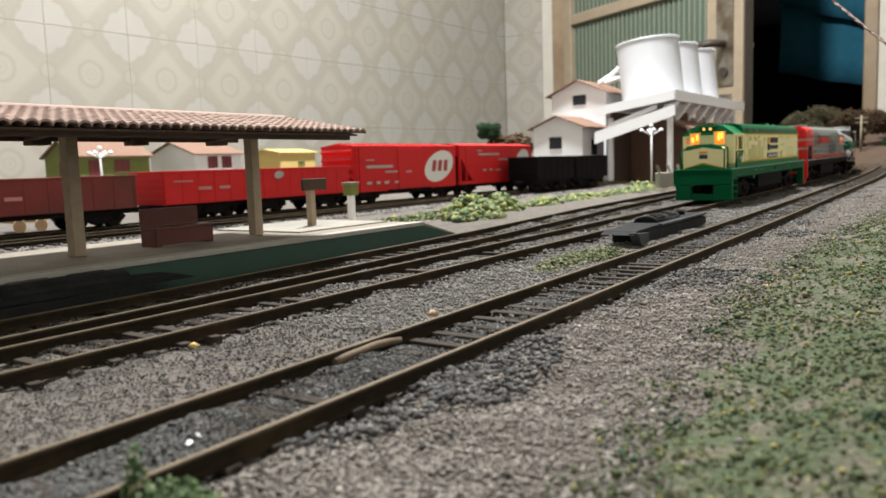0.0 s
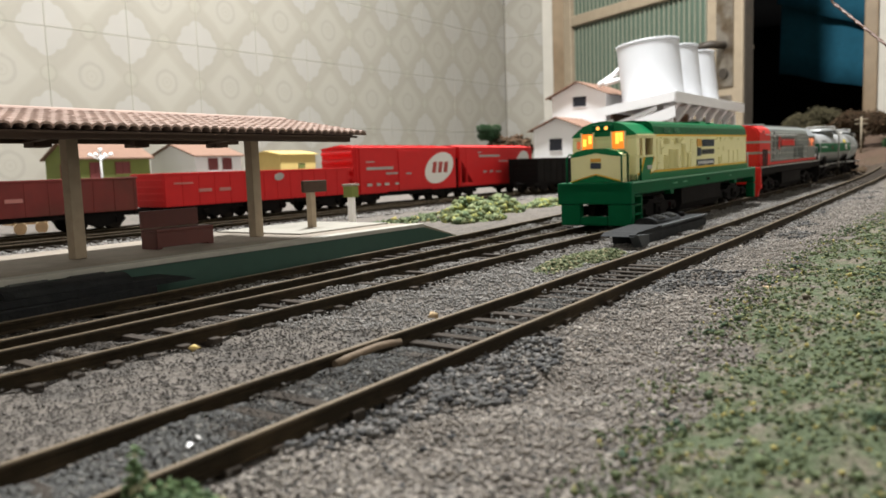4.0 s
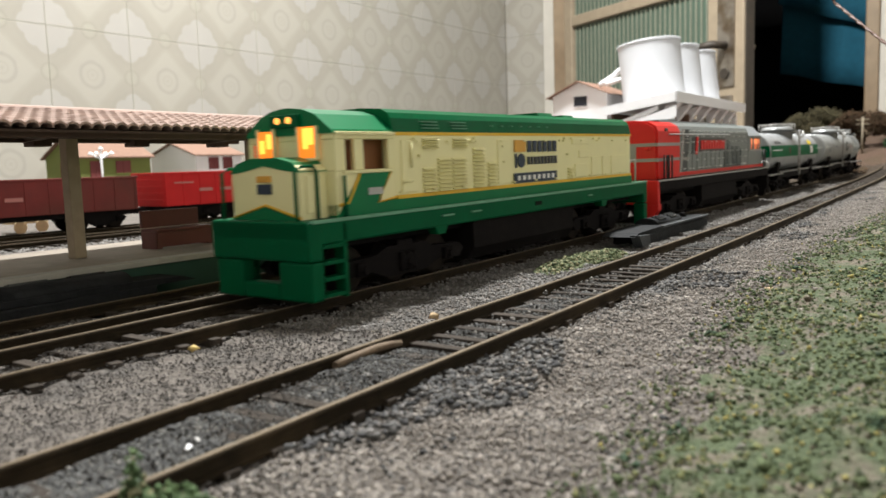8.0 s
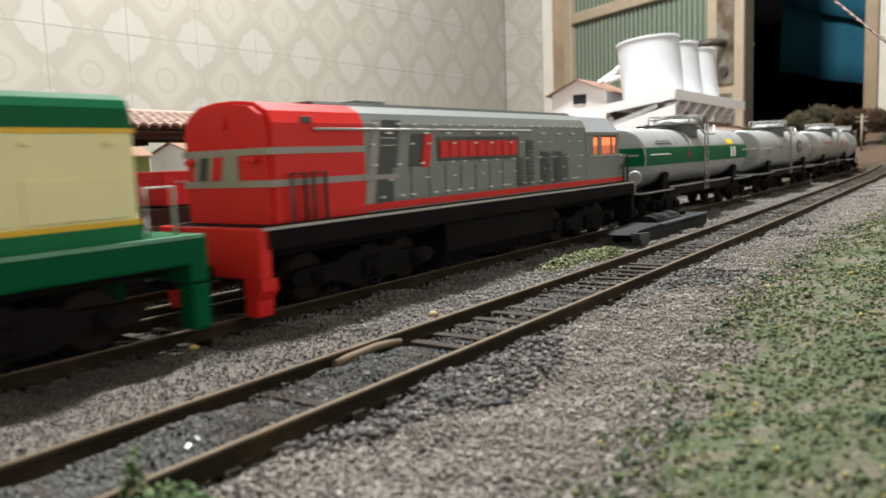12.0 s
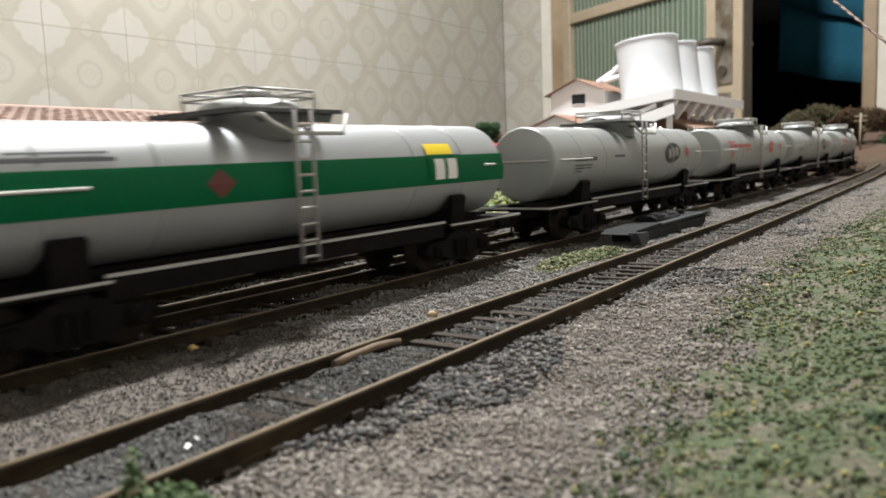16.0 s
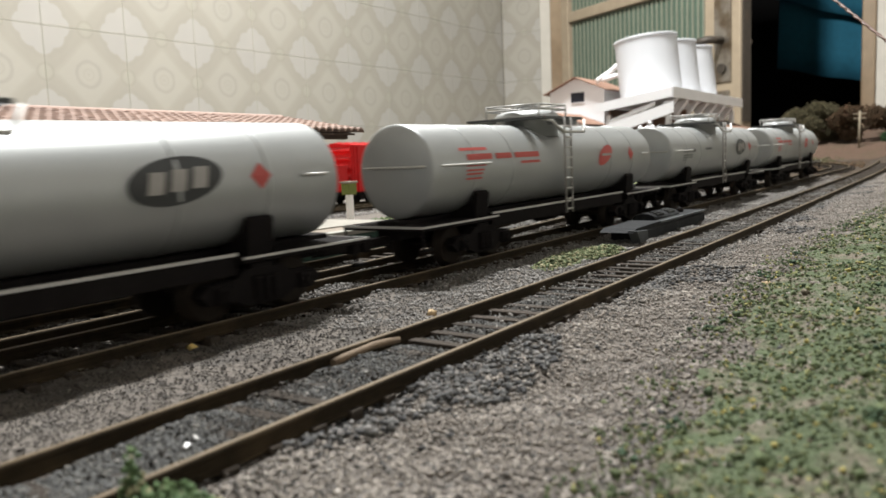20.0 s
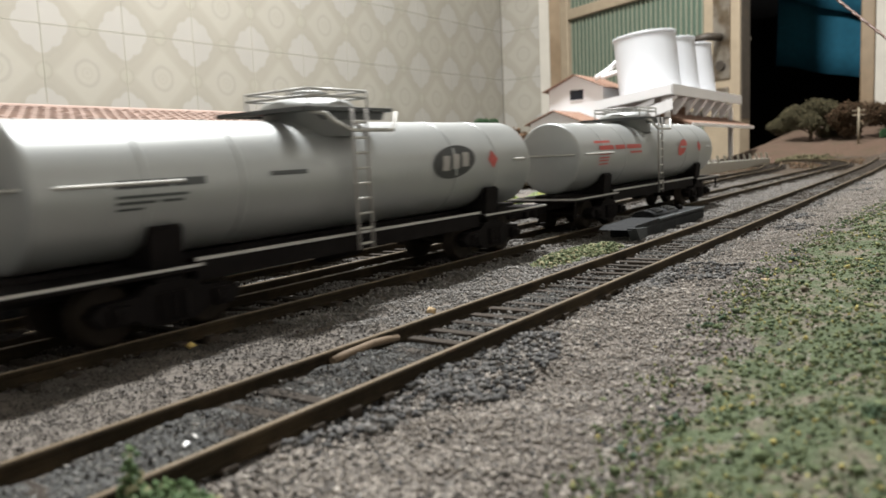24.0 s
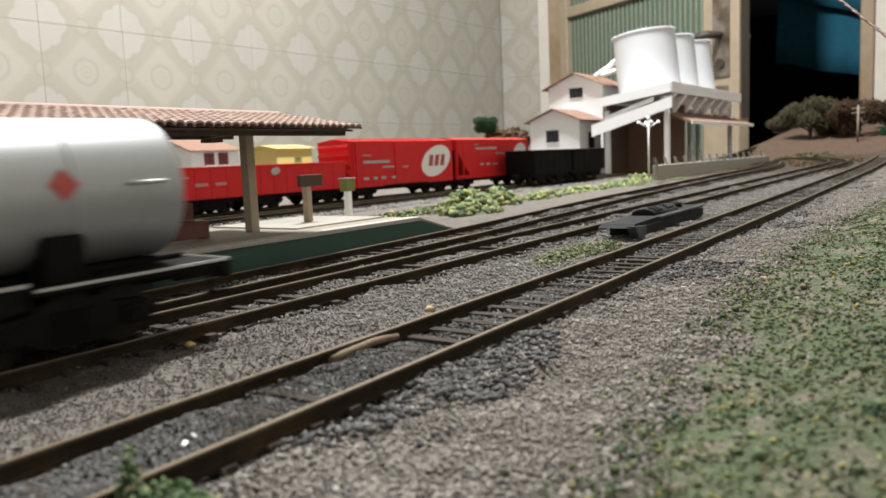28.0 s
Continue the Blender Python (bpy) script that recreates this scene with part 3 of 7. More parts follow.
def door():
    fr = thing("door_frame", pose(CORNER_X, 0, 0), "varnished wooden door frame, worn at its edges", "door frame", kind="structure")
    part("plaster_reveal", Mesh().box(-0.012, 0.02, 1.072, 1.113, -0.9, 1.22, 0.002), REVEAL, fr, "white plastered reveal")
    part("jamb", Mesh().box(-0.03, 0.06, 1.022, 1.071, -0.9, 1.2, 0.004), WOODFR, fr)
    part("jamb", Mesh().box(-0.02, 0.06, 0.203, 0.234, -0.9, 1.2, 0.004), WOODFR, fr)
    part("plaster_reveal", Mesh().box(-0.014, 0.02, 0.158, 0.202, -0.9, 1.22, 0.002), REVEAL, fr, "white plastered reveal")
    part("head", Mesh().box(-0.03, 0.06, 0.20, 1.071, 1.201, 1.25, 0.004), WOODFR, fr)
    # the leaf swings into the room on the far jamb
    turn = math.degrees(math.atan2(0.505 - 1.02, 1.90 - 2.165))
    leaf = thing("door_leaf", pose(2.165, 1.02, -0.88, 0, 0, turn), "beige wooden door with green ribbed panels, open", "door", kind="structure")
    t = 0.018
    part("stile", Mesh().box(0, 0.035, -t, t, 0, 2.05, 0.003), DOORPAINT, leaf)
    part("stile", Mesh().box(0.555, 0.66, -t, t, 0, 2.05, 0.003), DOORPAINT, leaf)
    for z, h in ((0.0, 0.2), (1.005, 0.03), (1.31, 0.03), (1.42, 0.03), (1.95, 0.1)):
        part("rail", Mesh().box(0.036, 0.554, -t, t, z, z + h, 0.003), DOORPAINT, leaf)
    for z0, z1 in ((0.201, 1.004), (1.036, 1.309), (1.341, 1.419), (1.451, 1.949)):
        p = Mesh()
        n = 30
        w = 0.518 / n
        for i in range(n):
            x = 0.036 + i * w
            p.box(x + w * 0.3, x + w + 0.001, -0.0035, 0.006, z0, z1)
            p.box(x, x + w * 0.3, 0.002, 0.006, z0, z1)
        panel = part("ribbed_panel", p, DOORGREEN, leaf, "green ribbed sheet panel")
        for i in range(n):
            x = 0.036 + i * w
            part("rib", Mesh().box(x + w * 0.18, x + w * 0.42, -0.0075, -0.0036, z0, z1, 0.0006), RIB, panel)
    lock = part("lock_plate", Mesh().prism([(0.588, 1.075), (0.636, 1.075), (0.636, 1.30), (0.629, 1.32), (0.612, 1.328), (0.595, 1.32), (0.588, 1.30)], -t - 0.004, -t - 0.0004, "y"), STEEL, leaf, "worn steel lock plate")
    part("lever_handle", Mesh().tube([(0.61, -t - 0.004, 1.170), (0.61, -t - 0.045, 1.170), (0.585, -t - 0.050, 1.168), (0.545, -t - 0.048, 1.160)], 0.009, 10), RUSTY, lock)
    part("keyhole_cover", Mesh().lathe([(0.012, -0.004), (0.012, 0.001), (0.004, 0.002)], "y", 14, (0.612, -t - 0.006, 1.105)), RUSTY, lock)
    part("lever_handle", Mesh().tube([(0.61, t + 0.002, 1.170), (0.61, t + 0.05, 1.170), (0.57, t + 0.052, 1.165)], 0.009, 10), STEEL, leaf)
    part("latch_strip", Mesh().box(0.6605, 0.664, -0.013, 0.013, 0.98, 1.33, 0.0006), RUSTY, leaf, "dark rusty latch strip")
    part("lock_plate", Mesh().box(0.592, 0.632, -t - 0.006, -t - 0.0004, 0.985, 1.055, 0.002), STEEL, leaf)
    part("bolt", Mesh().lathe([(0.010, -0.006), (0.010, 0.0), (0.006, 0.001)], "y", 12, (0.612, -t - 0.006, 1.02)), RUSTY, leaf)


def curtain():
    """Blue cloth that hangs in the dark room."""
    n = 40

    def sheet(x, top, low, fold):
        rows = 9
        v = []
        for r in range(rows + 1):
            for i in range(n + 1):
                f = i / n
                a, b = top[0] + (top[1] - top[0]) * f, low[0] + (low[1] - low[0]) * f
                g = r / rows
                v.append((x + fold * g * (math.sin(f * 9 + g) + 0.5 * math.sin(f * 23 + 2 * g)), 0.522 - 0.40 * f + 0.022 * g * (1 - f), a + (b - a) * g + 0.003 * g * math.sin(f * 14)))
        return Mesh().add(v, [(r * (n + 1) + i, r * (n + 1) + i + 1, (r + 1) * (n + 1) + i + 1, (r + 1) * (n + 1) + i) for r in range(rows) for i in range(n)], True)

    ob = solid("hanging_cloth", sheet(2.75, (0.95, 0.95), (0.299, 0.190), 0.012), CLOTH, "blue cloth hanging in the dark doorway", "cloth")
    ob.modifiers.new("thick", "SOLIDIFY").thickness = 0.004
    o2 = part("upper_fold", sheet(2.715, (0.95, 0.95), (0.518, 0.35), 0.008), CLOTH, ob)
    o2.modifiers.new("thick", "SOLIDIFY").thickness = 0.004
    solid("curtain_rail", Mesh().tube([(2.75, -0.4, 0.96), (2.75, 2.0, 0.96)], 0.012, 10), STEEL, "steel rod that the cloth hangs from", "rod")


# ---- board, ground and tracks ----
def grass_edge(x):
    return np.interp(x, [-0.2, 0.06, 0.114, 0.160, 0.25, 0.44, 2.0], [0.028, 0.036, 0.041, 0.047, 0.048, 0.037, 0.02])


def ground():
    solid("layout_board", Mesh().box(-0.9, 2.12, -0.5, 1.235, -0.05, -0.006, 0.003), PALEWOOD, "wooden board that carries the layout", "board", kind="structure")
    xs = np.concatenate([np.arange(-0.9, 0, 0.02), np.arange(0, 0.6, 0.0035), np.arange(0.6, 2.121, 0.015)])
    ys = np.concatenate([np.arange(-0.5, -0.02, 0.02), np.arange(-0.02, 0.27, 0.0035), np.arange(0.27, 1.236, 0.015)])
    v = []
    for y in ys:
        for x in xs:
            z = 0.0012 * (noise.noise((x * 60, y * 60, 0)) + 0.6 * noise.noise((x * 160, y * 160, 3))) + GROUND_Z + lift(x, y)
            g = y - float(grass_edge(x))
            if g < 0:
                z += 0.003 * min(1, -g / 0.03) * (1 + noise.noise((x * 30, y * 30, 7)))
            if x > 1.05:
                b = min(1, (x - 1.05) / 0.25)
                z += 0.05 * b * max(0, min(1, (0.12 - y) / 0.15)) + 0.028 * b * b * max(0, noise.noise((x * 5, y * 5, 1)) + 0.4) * (1 if x > 1.35 else 0.2)
            v.append((x, y, z))
    nx, ny = len(xs), len(ys)
    f = [(j * nx + i, j * nx + i + 1, (j + 1) * nx + i + 1, (j + 1) * nx + i) for j in range(ny - 1) for i in range(nx - 1)]
    me = bpy.data.meshes.new("ground")
    me.from_pydata(v, [], f)
    me.polygons.foreach_set("use_smooth", [True] * len(f))
    me.materials.append(EARTH)
    me.materials.append(DARKEARTH)
    for q in me.polygons:
        c = q.center
        if c.x > 0.66 + 0.10 * noise.noise((c.x * 9, c.y * 22, 6)) + 0.07 * noise.noise((c.x * 40, c.y * 60, 8)) and c.y < 0.30:
            q.material_index = 1
    solid("ground", me, EARTH, "brown and grey modelled earth and ballast", "ground", kind="structure")


def grass_mat():
    """A thin green scatter mat under the foam grass, following the ground."""
    xs = np.arange(0.0, 0.96, 0.004)
    v, n = [], 26
    for x in xs:
        e = float(grass_edge(x)) - 0.011 + 0.010 * noise.noise((x * 70, 0.04, 9))
        for k in range(n):
            y = e - 0.16 * (k / (n - 1)) ** 1.4
            g = y - float(grass_edge(x))
            z = 0.0012 * (noise.noise((x * 60, y * 60, 0)) + 0.6 * noise.noise((x * 160, y * 160, 3))) + GROUND_Z + lift(x, y)
            if g < 0:
                z += 0.003 * min(1, -g / 0.03) * (1 + noise.noise((x * 30, y * 30, 7)))
            v.append((x, y, z + (0.0004 if k else -0.0006)))
    f = [(i * n + k, i * n + k + 1, (i + 1) * n + k + 1, (i + 1) * n + k) for i in range(len(xs) - 1) for k in range(n - 1)]
    solid("grass_mat", Mesh().add(v, f, True), GRASSMAT, "green scatter mat under the foam grass", "grass", kind="structure")


RAIL_HEAD = ((-0.00042, 0.00326), (0.00042, 0.00326), (0.00036, 0.00342), (-0.00036, 0.00342))
RAIL_BODY = ((-0.0008, 0.0008), (0.0008, 0.0008), (0.0008, 0.0011), (0.00035, 0.0015), (0.00035, 0.0024), (0.00052, 0.0026), (0.00052, 0.0031), (0.0004, 0.0033), (-0.0004, 0.0033), (-0.00052, 0.0031), (-0.00052, 0.0026), (-0.00035, 0.0024), (-0.00035, 0.0015), (-0.0008, 0.0011))


def rail_mesh(line, off, z0=0.0002, half=RAIL_BODY):
    """A rail along a line: foot, web and head."""
    rings = []
    for i, p in enumerate(line):
        d = (line[min(i + 1, len(line) - 1)] - line[max(0, i - 1)]).normalized()
        s = Vector((-d.y, d.x))
        rings.append([(p.x + s.x * (off + a), p.y + s.y * (off + a), z0 + h + lift(p.x, p.y)) for a, h in half])
    n = len(half)
    v = [q for r in rings for q in r]
    return Mesh().add(v, [(i * n + k, i * n + (k + 1) % n, (i + 1) * n + (k + 1) % n, (i + 1) * n + k) for i in range(len(rings) - 1) for k in range(n)])


def track(line, label, ties, pitch=0.0069, gauge=GAUGE, half=0.0145, sunk=0.0):
    """A track: two rails; its first ties as parts, those far off joined."""
    t = thing("railway_track", pose(line[0].x, line[0].y, 0), label, "railway track", "model railway tracks", "structure")
    inv = pose(-line[0].x, -line[0].y, 0)
    for side in (-1, 1):
        r = part("rail", rail_mesh(line, side * (gauge / 2 + 0.00065)), RAIL, t, m=inv)
        part("rail_head", rail_mesh(line, side * (gauge / 2 + 0.00065), half=RAIL_HEAD), RAILTOP, r, "brown worn running surface, paler to paint its lit top")
    tie = Mesh().box(-0.00115, 0.00115, -half, half, -0.0004, 0.0016, 0.0002).data("tie", TIE)
    far = Mesh()
    s, k = 0.0, 0
    for i in range(len(line) - 1):
        a, b = line[i], line[i + 1]
        d = b - a
        while s < d.length:
            p = a + d * (s / d.length)
            ang = math.atan2(d.y, d.x) + random.uniform(-0.02, 0.02)
            if ties[0] < p.x < ties[1]:
                part("tie", tie, None, t, m=inv @ pose(p.x, p.y, lift(p.x, p.y) - sunk + random.uniform(-0.0003, 0.0001), 0, 0, math.degrees(ang)))
            elif p.x > 0:
                q = Matrix.Translation((p.x, p.y, lift(p.x, p.y))) @ Matrix.Rotation(ang, 4, "Z")
                far.add([q @ Vector((x, y, z)) for z in (-0.0004, 0.0017) for y in (-0.0145, 0.0145) for x in (-0.0013, 0.0013)], [(0, 2, 3, 1), (4, 5, 7, 6), (0, 1, 5, 4), (2, 6, 7, 3), (0, 4, 6, 2), (1, 3, 7, 5)])
            s += pitch
            k += 1
        s -= d.length
    if far.v:
        tagged(part("far_ties", far, TIE, t, m=inv), kind="stuff")
    return t


NEAR_LINE, THIRD_LINE = spline(NEAR_TRACK), spline(THIRD_TRACK)
TRAIN_LINE = [train_point(-0.3 + 0.01 * i).to_2d() for i in range(190)]


def tracks():
    track(NEAR_LINE, "rusty model track half buried in grey ballast", (0.02, 1.1), gauge=0.0157, half=0.0098, sunk=0.0001)
    track(TRAIN_LINE, "rusty model track that carries the train", (0.04, 0.8), half=0.0115)
    track(THIRD_LINE, "rusty model track beside the station platform", (0.06, 0.5))
    track(spline(BACK_TRACK, 0.05), "model track under the red wagons", (0.15, 0.2))
    track(spline(SIDING, 0.05), "model siding under the black wagons", (0.15, 0.2))


# ---- the train ----
def wheelset():
    w = Mesh()
    for s in (-1, 1):
        y = s * 0.0073
        w.lathe([(0.0012, y - 0.0014), (0.0030, y - 0.0013), (0.0046, y - 0.0013), (0.0054, y - 0.0012), (0.0055, y + 0.0008), (0.0062 if s < 0 else 0.0055, y + 0.0010), (0.0062 if s < 0 else 0.0055, y + 0.0014), (0.0044, y + 0.0014), (0.0040, y + 0.0009), (0.0012, y + 0.0012)], "y", 20)
    w.lathe([(0.0011, -0.0115), (0.0011, 0.0115)], "y", 10)
    return w


WHEELSET = wheelset().data("wheelset", WHEEL)
WHEELS = []


BOGIE_PARTS = {}


def bogie_meshes(length):
    """The castings of a truck, shared by all trucks of one length."""
    if length not in BOGIE_PARTS:
        h = length / 2
        out = [(-h, 0.0062), (-h + 0.002, 0.0078), (-h * 0.45, 0.0082), (-h * 0.3, 0.0098), (h * 0.3, 0.0098), (h * 0.45, 0.0082), (h - 0.002, 0.0078), (h, 0.0062), (h - 0.002, 0.0040), (h * 0.55, 0.0046), (h * 0.3, 0.0026), (-h * 0.3, 0.0026), (-h * 0.55, 0.0046), (-h + 0.002, 0.0040)]
        frame_ = Mesh().prism(out, -0.0014, 0.0014, "y").data("side_frame", BLACK)
        box = Mesh().box(-0.0018, 0.0018, -0.0008, 0.0008, 0.0040, 0.0074, 0.0004).lathe([(0.0011, -0.0018), (0.0011, 0.0018)], "y", 8, (0, 0, 0.0056)).data("axle_box", BLACK)
        spring = Mesh().lathe([(0.0007, 0.0034)] + [(0.0007 + 0.0003 * (k % 2), 0.0036 + 0.0006 * k) for k in range(8)] + [(0.0007, 0.0082)], "z", 8).data("spring", BLACK)
        BOGIE_PARTS[length] = frame_, box, spring
    return BOGIE_PARTS[length]


def bogie(parent, x, axles, length, loco=False):
    """A truck: a bolster that carries two side frames, axle boxes, springs and its wheelsets."""
    frame_, box, spring = bogie_meshes(length)
    b = part("bogie", Mesh().box(x - 0.003, x + 0.003, -0.0125, 0.0125, 0.0066, 0.0110, 0.0005), BLACK, parent, "black cast bogie with springs")
    for s in (-1, 1):
        part("side_frame", frame_, None, b, m=pose(x, s * 0.0112, 0))
        for a in axles:
            part("axle_box", box, None, b, m=pose(x + a, s * 0.0130, 0))
        for k in (-1, 0, 1):
            part("spring", spring, None, b, m=pose(x + k * 0.0022, s * 0.0130, 0))
    for a in axles:
        w = part("wheelset", WHEELSET, None, b, m=pose(x + a, 0, 0.0055))
        WHEELS.append((w, x + a))
    return b


def coupler(parent, x, d):
    m = Mesh().box(min(x, x + d * 0.009), max(x, x + d * 0.009), -0.0012, 0.0012, 0.0075, 0.0098, 0.0003)
    e = x + d * 0.009
    m.box(min(e, e + d * 0.003), max(e, e + d * 0.003), -0.0026, 0.0022, 0.0068, 0.0104, 0.0006)
    m.tube([(x, 0.006, 0.0095), (x + d * 0.004, 0.006, 0.0068), (x + d * 0.008, 0.0055, 0.0075)], 0.0005)
    return part("coupler", m, BLACK, parent)


def louvre(parent, x0, x1, z0, z1, y, material, n):
    m = Mesh()
    for i in range(n):
        z = z0 + (z1 - z0) * i / n
        h = (z1 - z0) / n
        m.add([(x0, y, z), (x1, y, z), (x1, y - 0.0011, z), (x0, y - 0.0011, z), (x0, y, z + h * 0.66), (x1, y, z + h * 0.66)], [(3, 2, 5, 4), (0, 1, 2, 3), (0, 3, 4), (1, 5, 2)])
    return part("louvre", m, material, parent)


def plate(parent, name, outline, y, material, label="", t=0.0002):
    """A thin painted mark on the near side: an outline in x and z."""
    return part(name, Mesh().prism(outline, y - t, y + 0.0001, "y"), material, parent, label)


def rect(x0, x1, z0, z1, slant=0.0):
    return [(x0, z0), (x1, z0), (x1 + slant, z1), (x0 + slant, z1)]


def handrail(parent, pts, r=0.00035, material=None):
    return part("handrail", Mesh().tube(pts, r, 5), material or WIRE, parent)


def loco_common(t, L, hw, fuel, front=True):
    if front:
        coupler(t, -L / 2 + 0.001, -1)
    coupler(t, L / 2 - 0.001, 1)
    for x in (-L * 0.31, L * 0.31):
        bogie(t, x, (-0.017, 0.0, 0.017), 0.050)
    f = part("fuel_tank", Mesh().prism([(-0.0142, 0.0131), (-0.0142, 0.0056), (-0.0120, 0.0024), (0.0120, 0.0024), (0.0142, 0.0056), (0.0142, 0.0131)], -fuel, fuel, "x"), BLACK, t)
    # box added so that no light shows through beneath the frame
    part("underside_filler", Mesh().box(-L / 2 + 0.006, L / 2 - 0.006, -0.0105, 0.0105, 0.0113, 0.0131), BLACK, t)


def pilot(parent, x, d, hw, z0, z1, material, name="pilot", steps=True):
    """End beam cut out round the coupler, with a stepway at each corner."""
    a, b = min(x, x + d * 0.004), max(x, x + d * 0.004)
    beam = part(name, Mesh().box(a, b, -hw, hw, z1 - 0.0085, z1, 0.0006), material, parent)
    for s in (-1, 1):
        y0, y1 = sorted((s * (0.0060 if steps else 0.0115), s * (hw - (0.0014 if steps and s > 0 else 0))))
        part("pilot_leg", Mesh().box(a + 0.0001, b - 0.0001, y0, y1, z0, z1 - 0.0086, 0.0005), material, beam)
    if not steps:
        return beam
    part("pilot_bar", Mesh().box(a + 0.0002, b - 0.0002, -0.0059, 0.0059, z0, z0 + 0.0036, 0.0005), material, beam)
    e0, e1 = sorted((x + d * 0.004, x + d * 0.0105))
    for s in (-1, 1):
        o0, o1 = sorted((s * (hw - 0.0030), s * hw))
        for k in range(4):
            z = z0 + 0.0005 + k * (z1 - z0 - 0.005) / 3.4
            part("step", Mesh().box(e0, e1, o0, o1, z, z + 0.0008), material, beam)
        q0, q1 = sorted((x + d * 0.0102, x + d * 0.0112))
        part("step_hanger", Mesh().box(q0, q1, o0, o1, z0, z1 - 0.001), material, beam)
    return beam


def loco_green():
    """Cream and green diesel, cab first."""
    L, hw = 0.1885, 0.0160
    t = thing("diesel_locomotive", pose(0, 0, 0), "green and cream diesel locomotive with lit cab windows", "locomotive", "train")
    F, E = -L / 2, L / 2
    z0, z1 = 0.0131, 0.0184
    loco_common(t, L, hw, 0.0305, False)
    sill = part("frame", Mesh().box(F + 0.003, E - 0.003, -hw, hw, z0, z1, 0.0006).box(F, E, -hw + 0.0005, hw - 0.0005, z0 + 0.001, z1, 0.0005), GREENDK, t, "dark green frame and walkway")
    part("walkway_edge", Mesh().box(F + 0.001, E - 0.001, -hw - 0.0003, -hw + 0.0006, z1 - 0.0006, z1 + 0.0001), GREENLT, sill, "walkway lip in pale green, a painted highlight")
    for x in (0.0440, 0.1440):
        part("jacking_pad", Mesh().prism([(F + x, z0 + 0.0004), (F + x + 0.0056, z0 + 0.0004), (F + x + 0.0044, z0 - 0.0018), (F + x + 0.0012, z0 - 0.0018)], -hw + 0.0002, -hw + 0.0030, "y"), GREENDK, sill)
    for x, w in ((0.0465, 0.0050), (0.0600, 0.0045), (0.1325, 0.0030)):
        part("step_ledge", Mesh().box(F + x, F + x + w, -hw - 0.0007, -hw, z0 + 0.0026, z0 + 0.0030), GREENLT, sill)
    part("sill_slot", Mesh().box(F + 0.0955, F + 0.0995, -hw - 0.0002, -hw + 0.0004, z0 + 0.0020, z0 + 0.0032), BLACK, sill)
    pilot(t, F, 1, hw, 0.0012, z1 - 0.0002, GREENDK)
    pilot(t, E, -1, hw, 0.0012, z1 - 0.0002, GREENDK, steps=False)
    # long hood
    bw = 0.0136
    h0, h1 = F + 0.0312, F + 0.1770
    hood = part("hood", Mesh().box(h0, h1, -bw, bw, z1, 0.0371, 0.0005), CREAM, t, "cream engine hood")
    roof = part("roof", Mesh().prism([(-bw - 0.0002, 0.0370), (-bw + 0.0006, 0.0404), (-bw + 0.0014, 0.0418), (-bw + 0.0034, 0.0428), (-0.004, 0.0433), (0.004, 0.0433), (bw - 0.0034, 0.0428), (bw - 0.0014, 0.0418), (bw - 0.0006, 0.0404), (bw + 0.0002, 0.0370)], h0, h1, "x"), GREENROOF, hood, "green faceted roof, darkened in colour for its shading")
    for x, w, h in ((0.118, 0.010, 0.0010), (0.136, 0.008, 0.0006)):
        part("roof_hatch", Mesh().prism([(-0.006, 0.0430), (0.006, 0.0430), (0.005, 0.0434 + h), (-0.005, 0.0434 + h)], F + x, F + x + w, "x"), GREENROOF, roof)
    for x in (0.0425, 0.0555):
        for k in range(3):
            z, yy = 0.0380 + k * 0.0008, -bw + 0.0001 + k * 0.00019
            part("roof_slat", Mesh().box(F + x, F + x + 0.0070, yy - 0.0006, yy, z, z + 0.00025), GREENLT, roof)
    for k in range(7):
        x = F + 0.075 + k * 0.0055
        part("lifting_lug", Mesh().box(x, x + 0.0008, -bw - 0.0004, -bw + 0.0006, 0.0389, 0.0392), GREENLT, roof)
    part("upper_stripe", Mesh().box(h0 + 0.001, h1 + 0.0002, -bw - 0.0002, bw + 0.0002, 0.0363, 0.0371), YELLOW, hood, "thin yellow stripe")
    part("lower_stripe", Mesh().box(h0, h1 + 0.0002, -bw - 0.0002, bw + 0.0002, 0.0211, 0.0220), YELLOW, hood, "thin yellow stripe")
    part("base_band", Mesh().box(F + 0.011, h1 + 0.0003, -bw - 0.0003, bw + 0.0003, z1, 0.0211), GREEN, hood, "green band along the walkway")
    y = -bw
    for a, b, c, d, n in ((0.0425, 0.0476, 0.0221, 0.0287, 7), (0.0489, 0.0544, 0.0221, 0.0310, 9), (0.0554, 0.0617, 0.0221, 0.0309, 9), (0.0426, 0.0490, 0.0331, 0.0359, 4), (0.0559, 0.0627, 0.0331, 0.0359, 4),
                          (0.0654, 0.0709, 0.0222, 0.0334, 11), (0.0728, 0.0771, 0.0222, 0.0293, 7), (0.1225, 0.1262, 0.0224, 0.0262, 4)):
        louvre(hood, F + a, F + b, c, d, y, CREAM, n)
    for a, b, c, d in ((0.0340, 0.0400, 0.0225, 0.0352), (0.0782, 0.0850, 0.0225, 0.0352), (0.131, 0.1385, 0.0290, 0.0315), (0.128, 0.1370, 0.0224, 0.0270), (0.141, 0.1480, 0.0224, 0.0292), (0.150, 0.1560, 0.0224, 0.0292), (0.158, 0.175, 0.0224, 0.0292), (0.126, 0.1390, 0.0335, 0.0354)):
        part("access_door", Mesh().box(F + a, F + b, y - 0.0004, y + 0.0002, c, d, 0.0002), CREAM, hood)
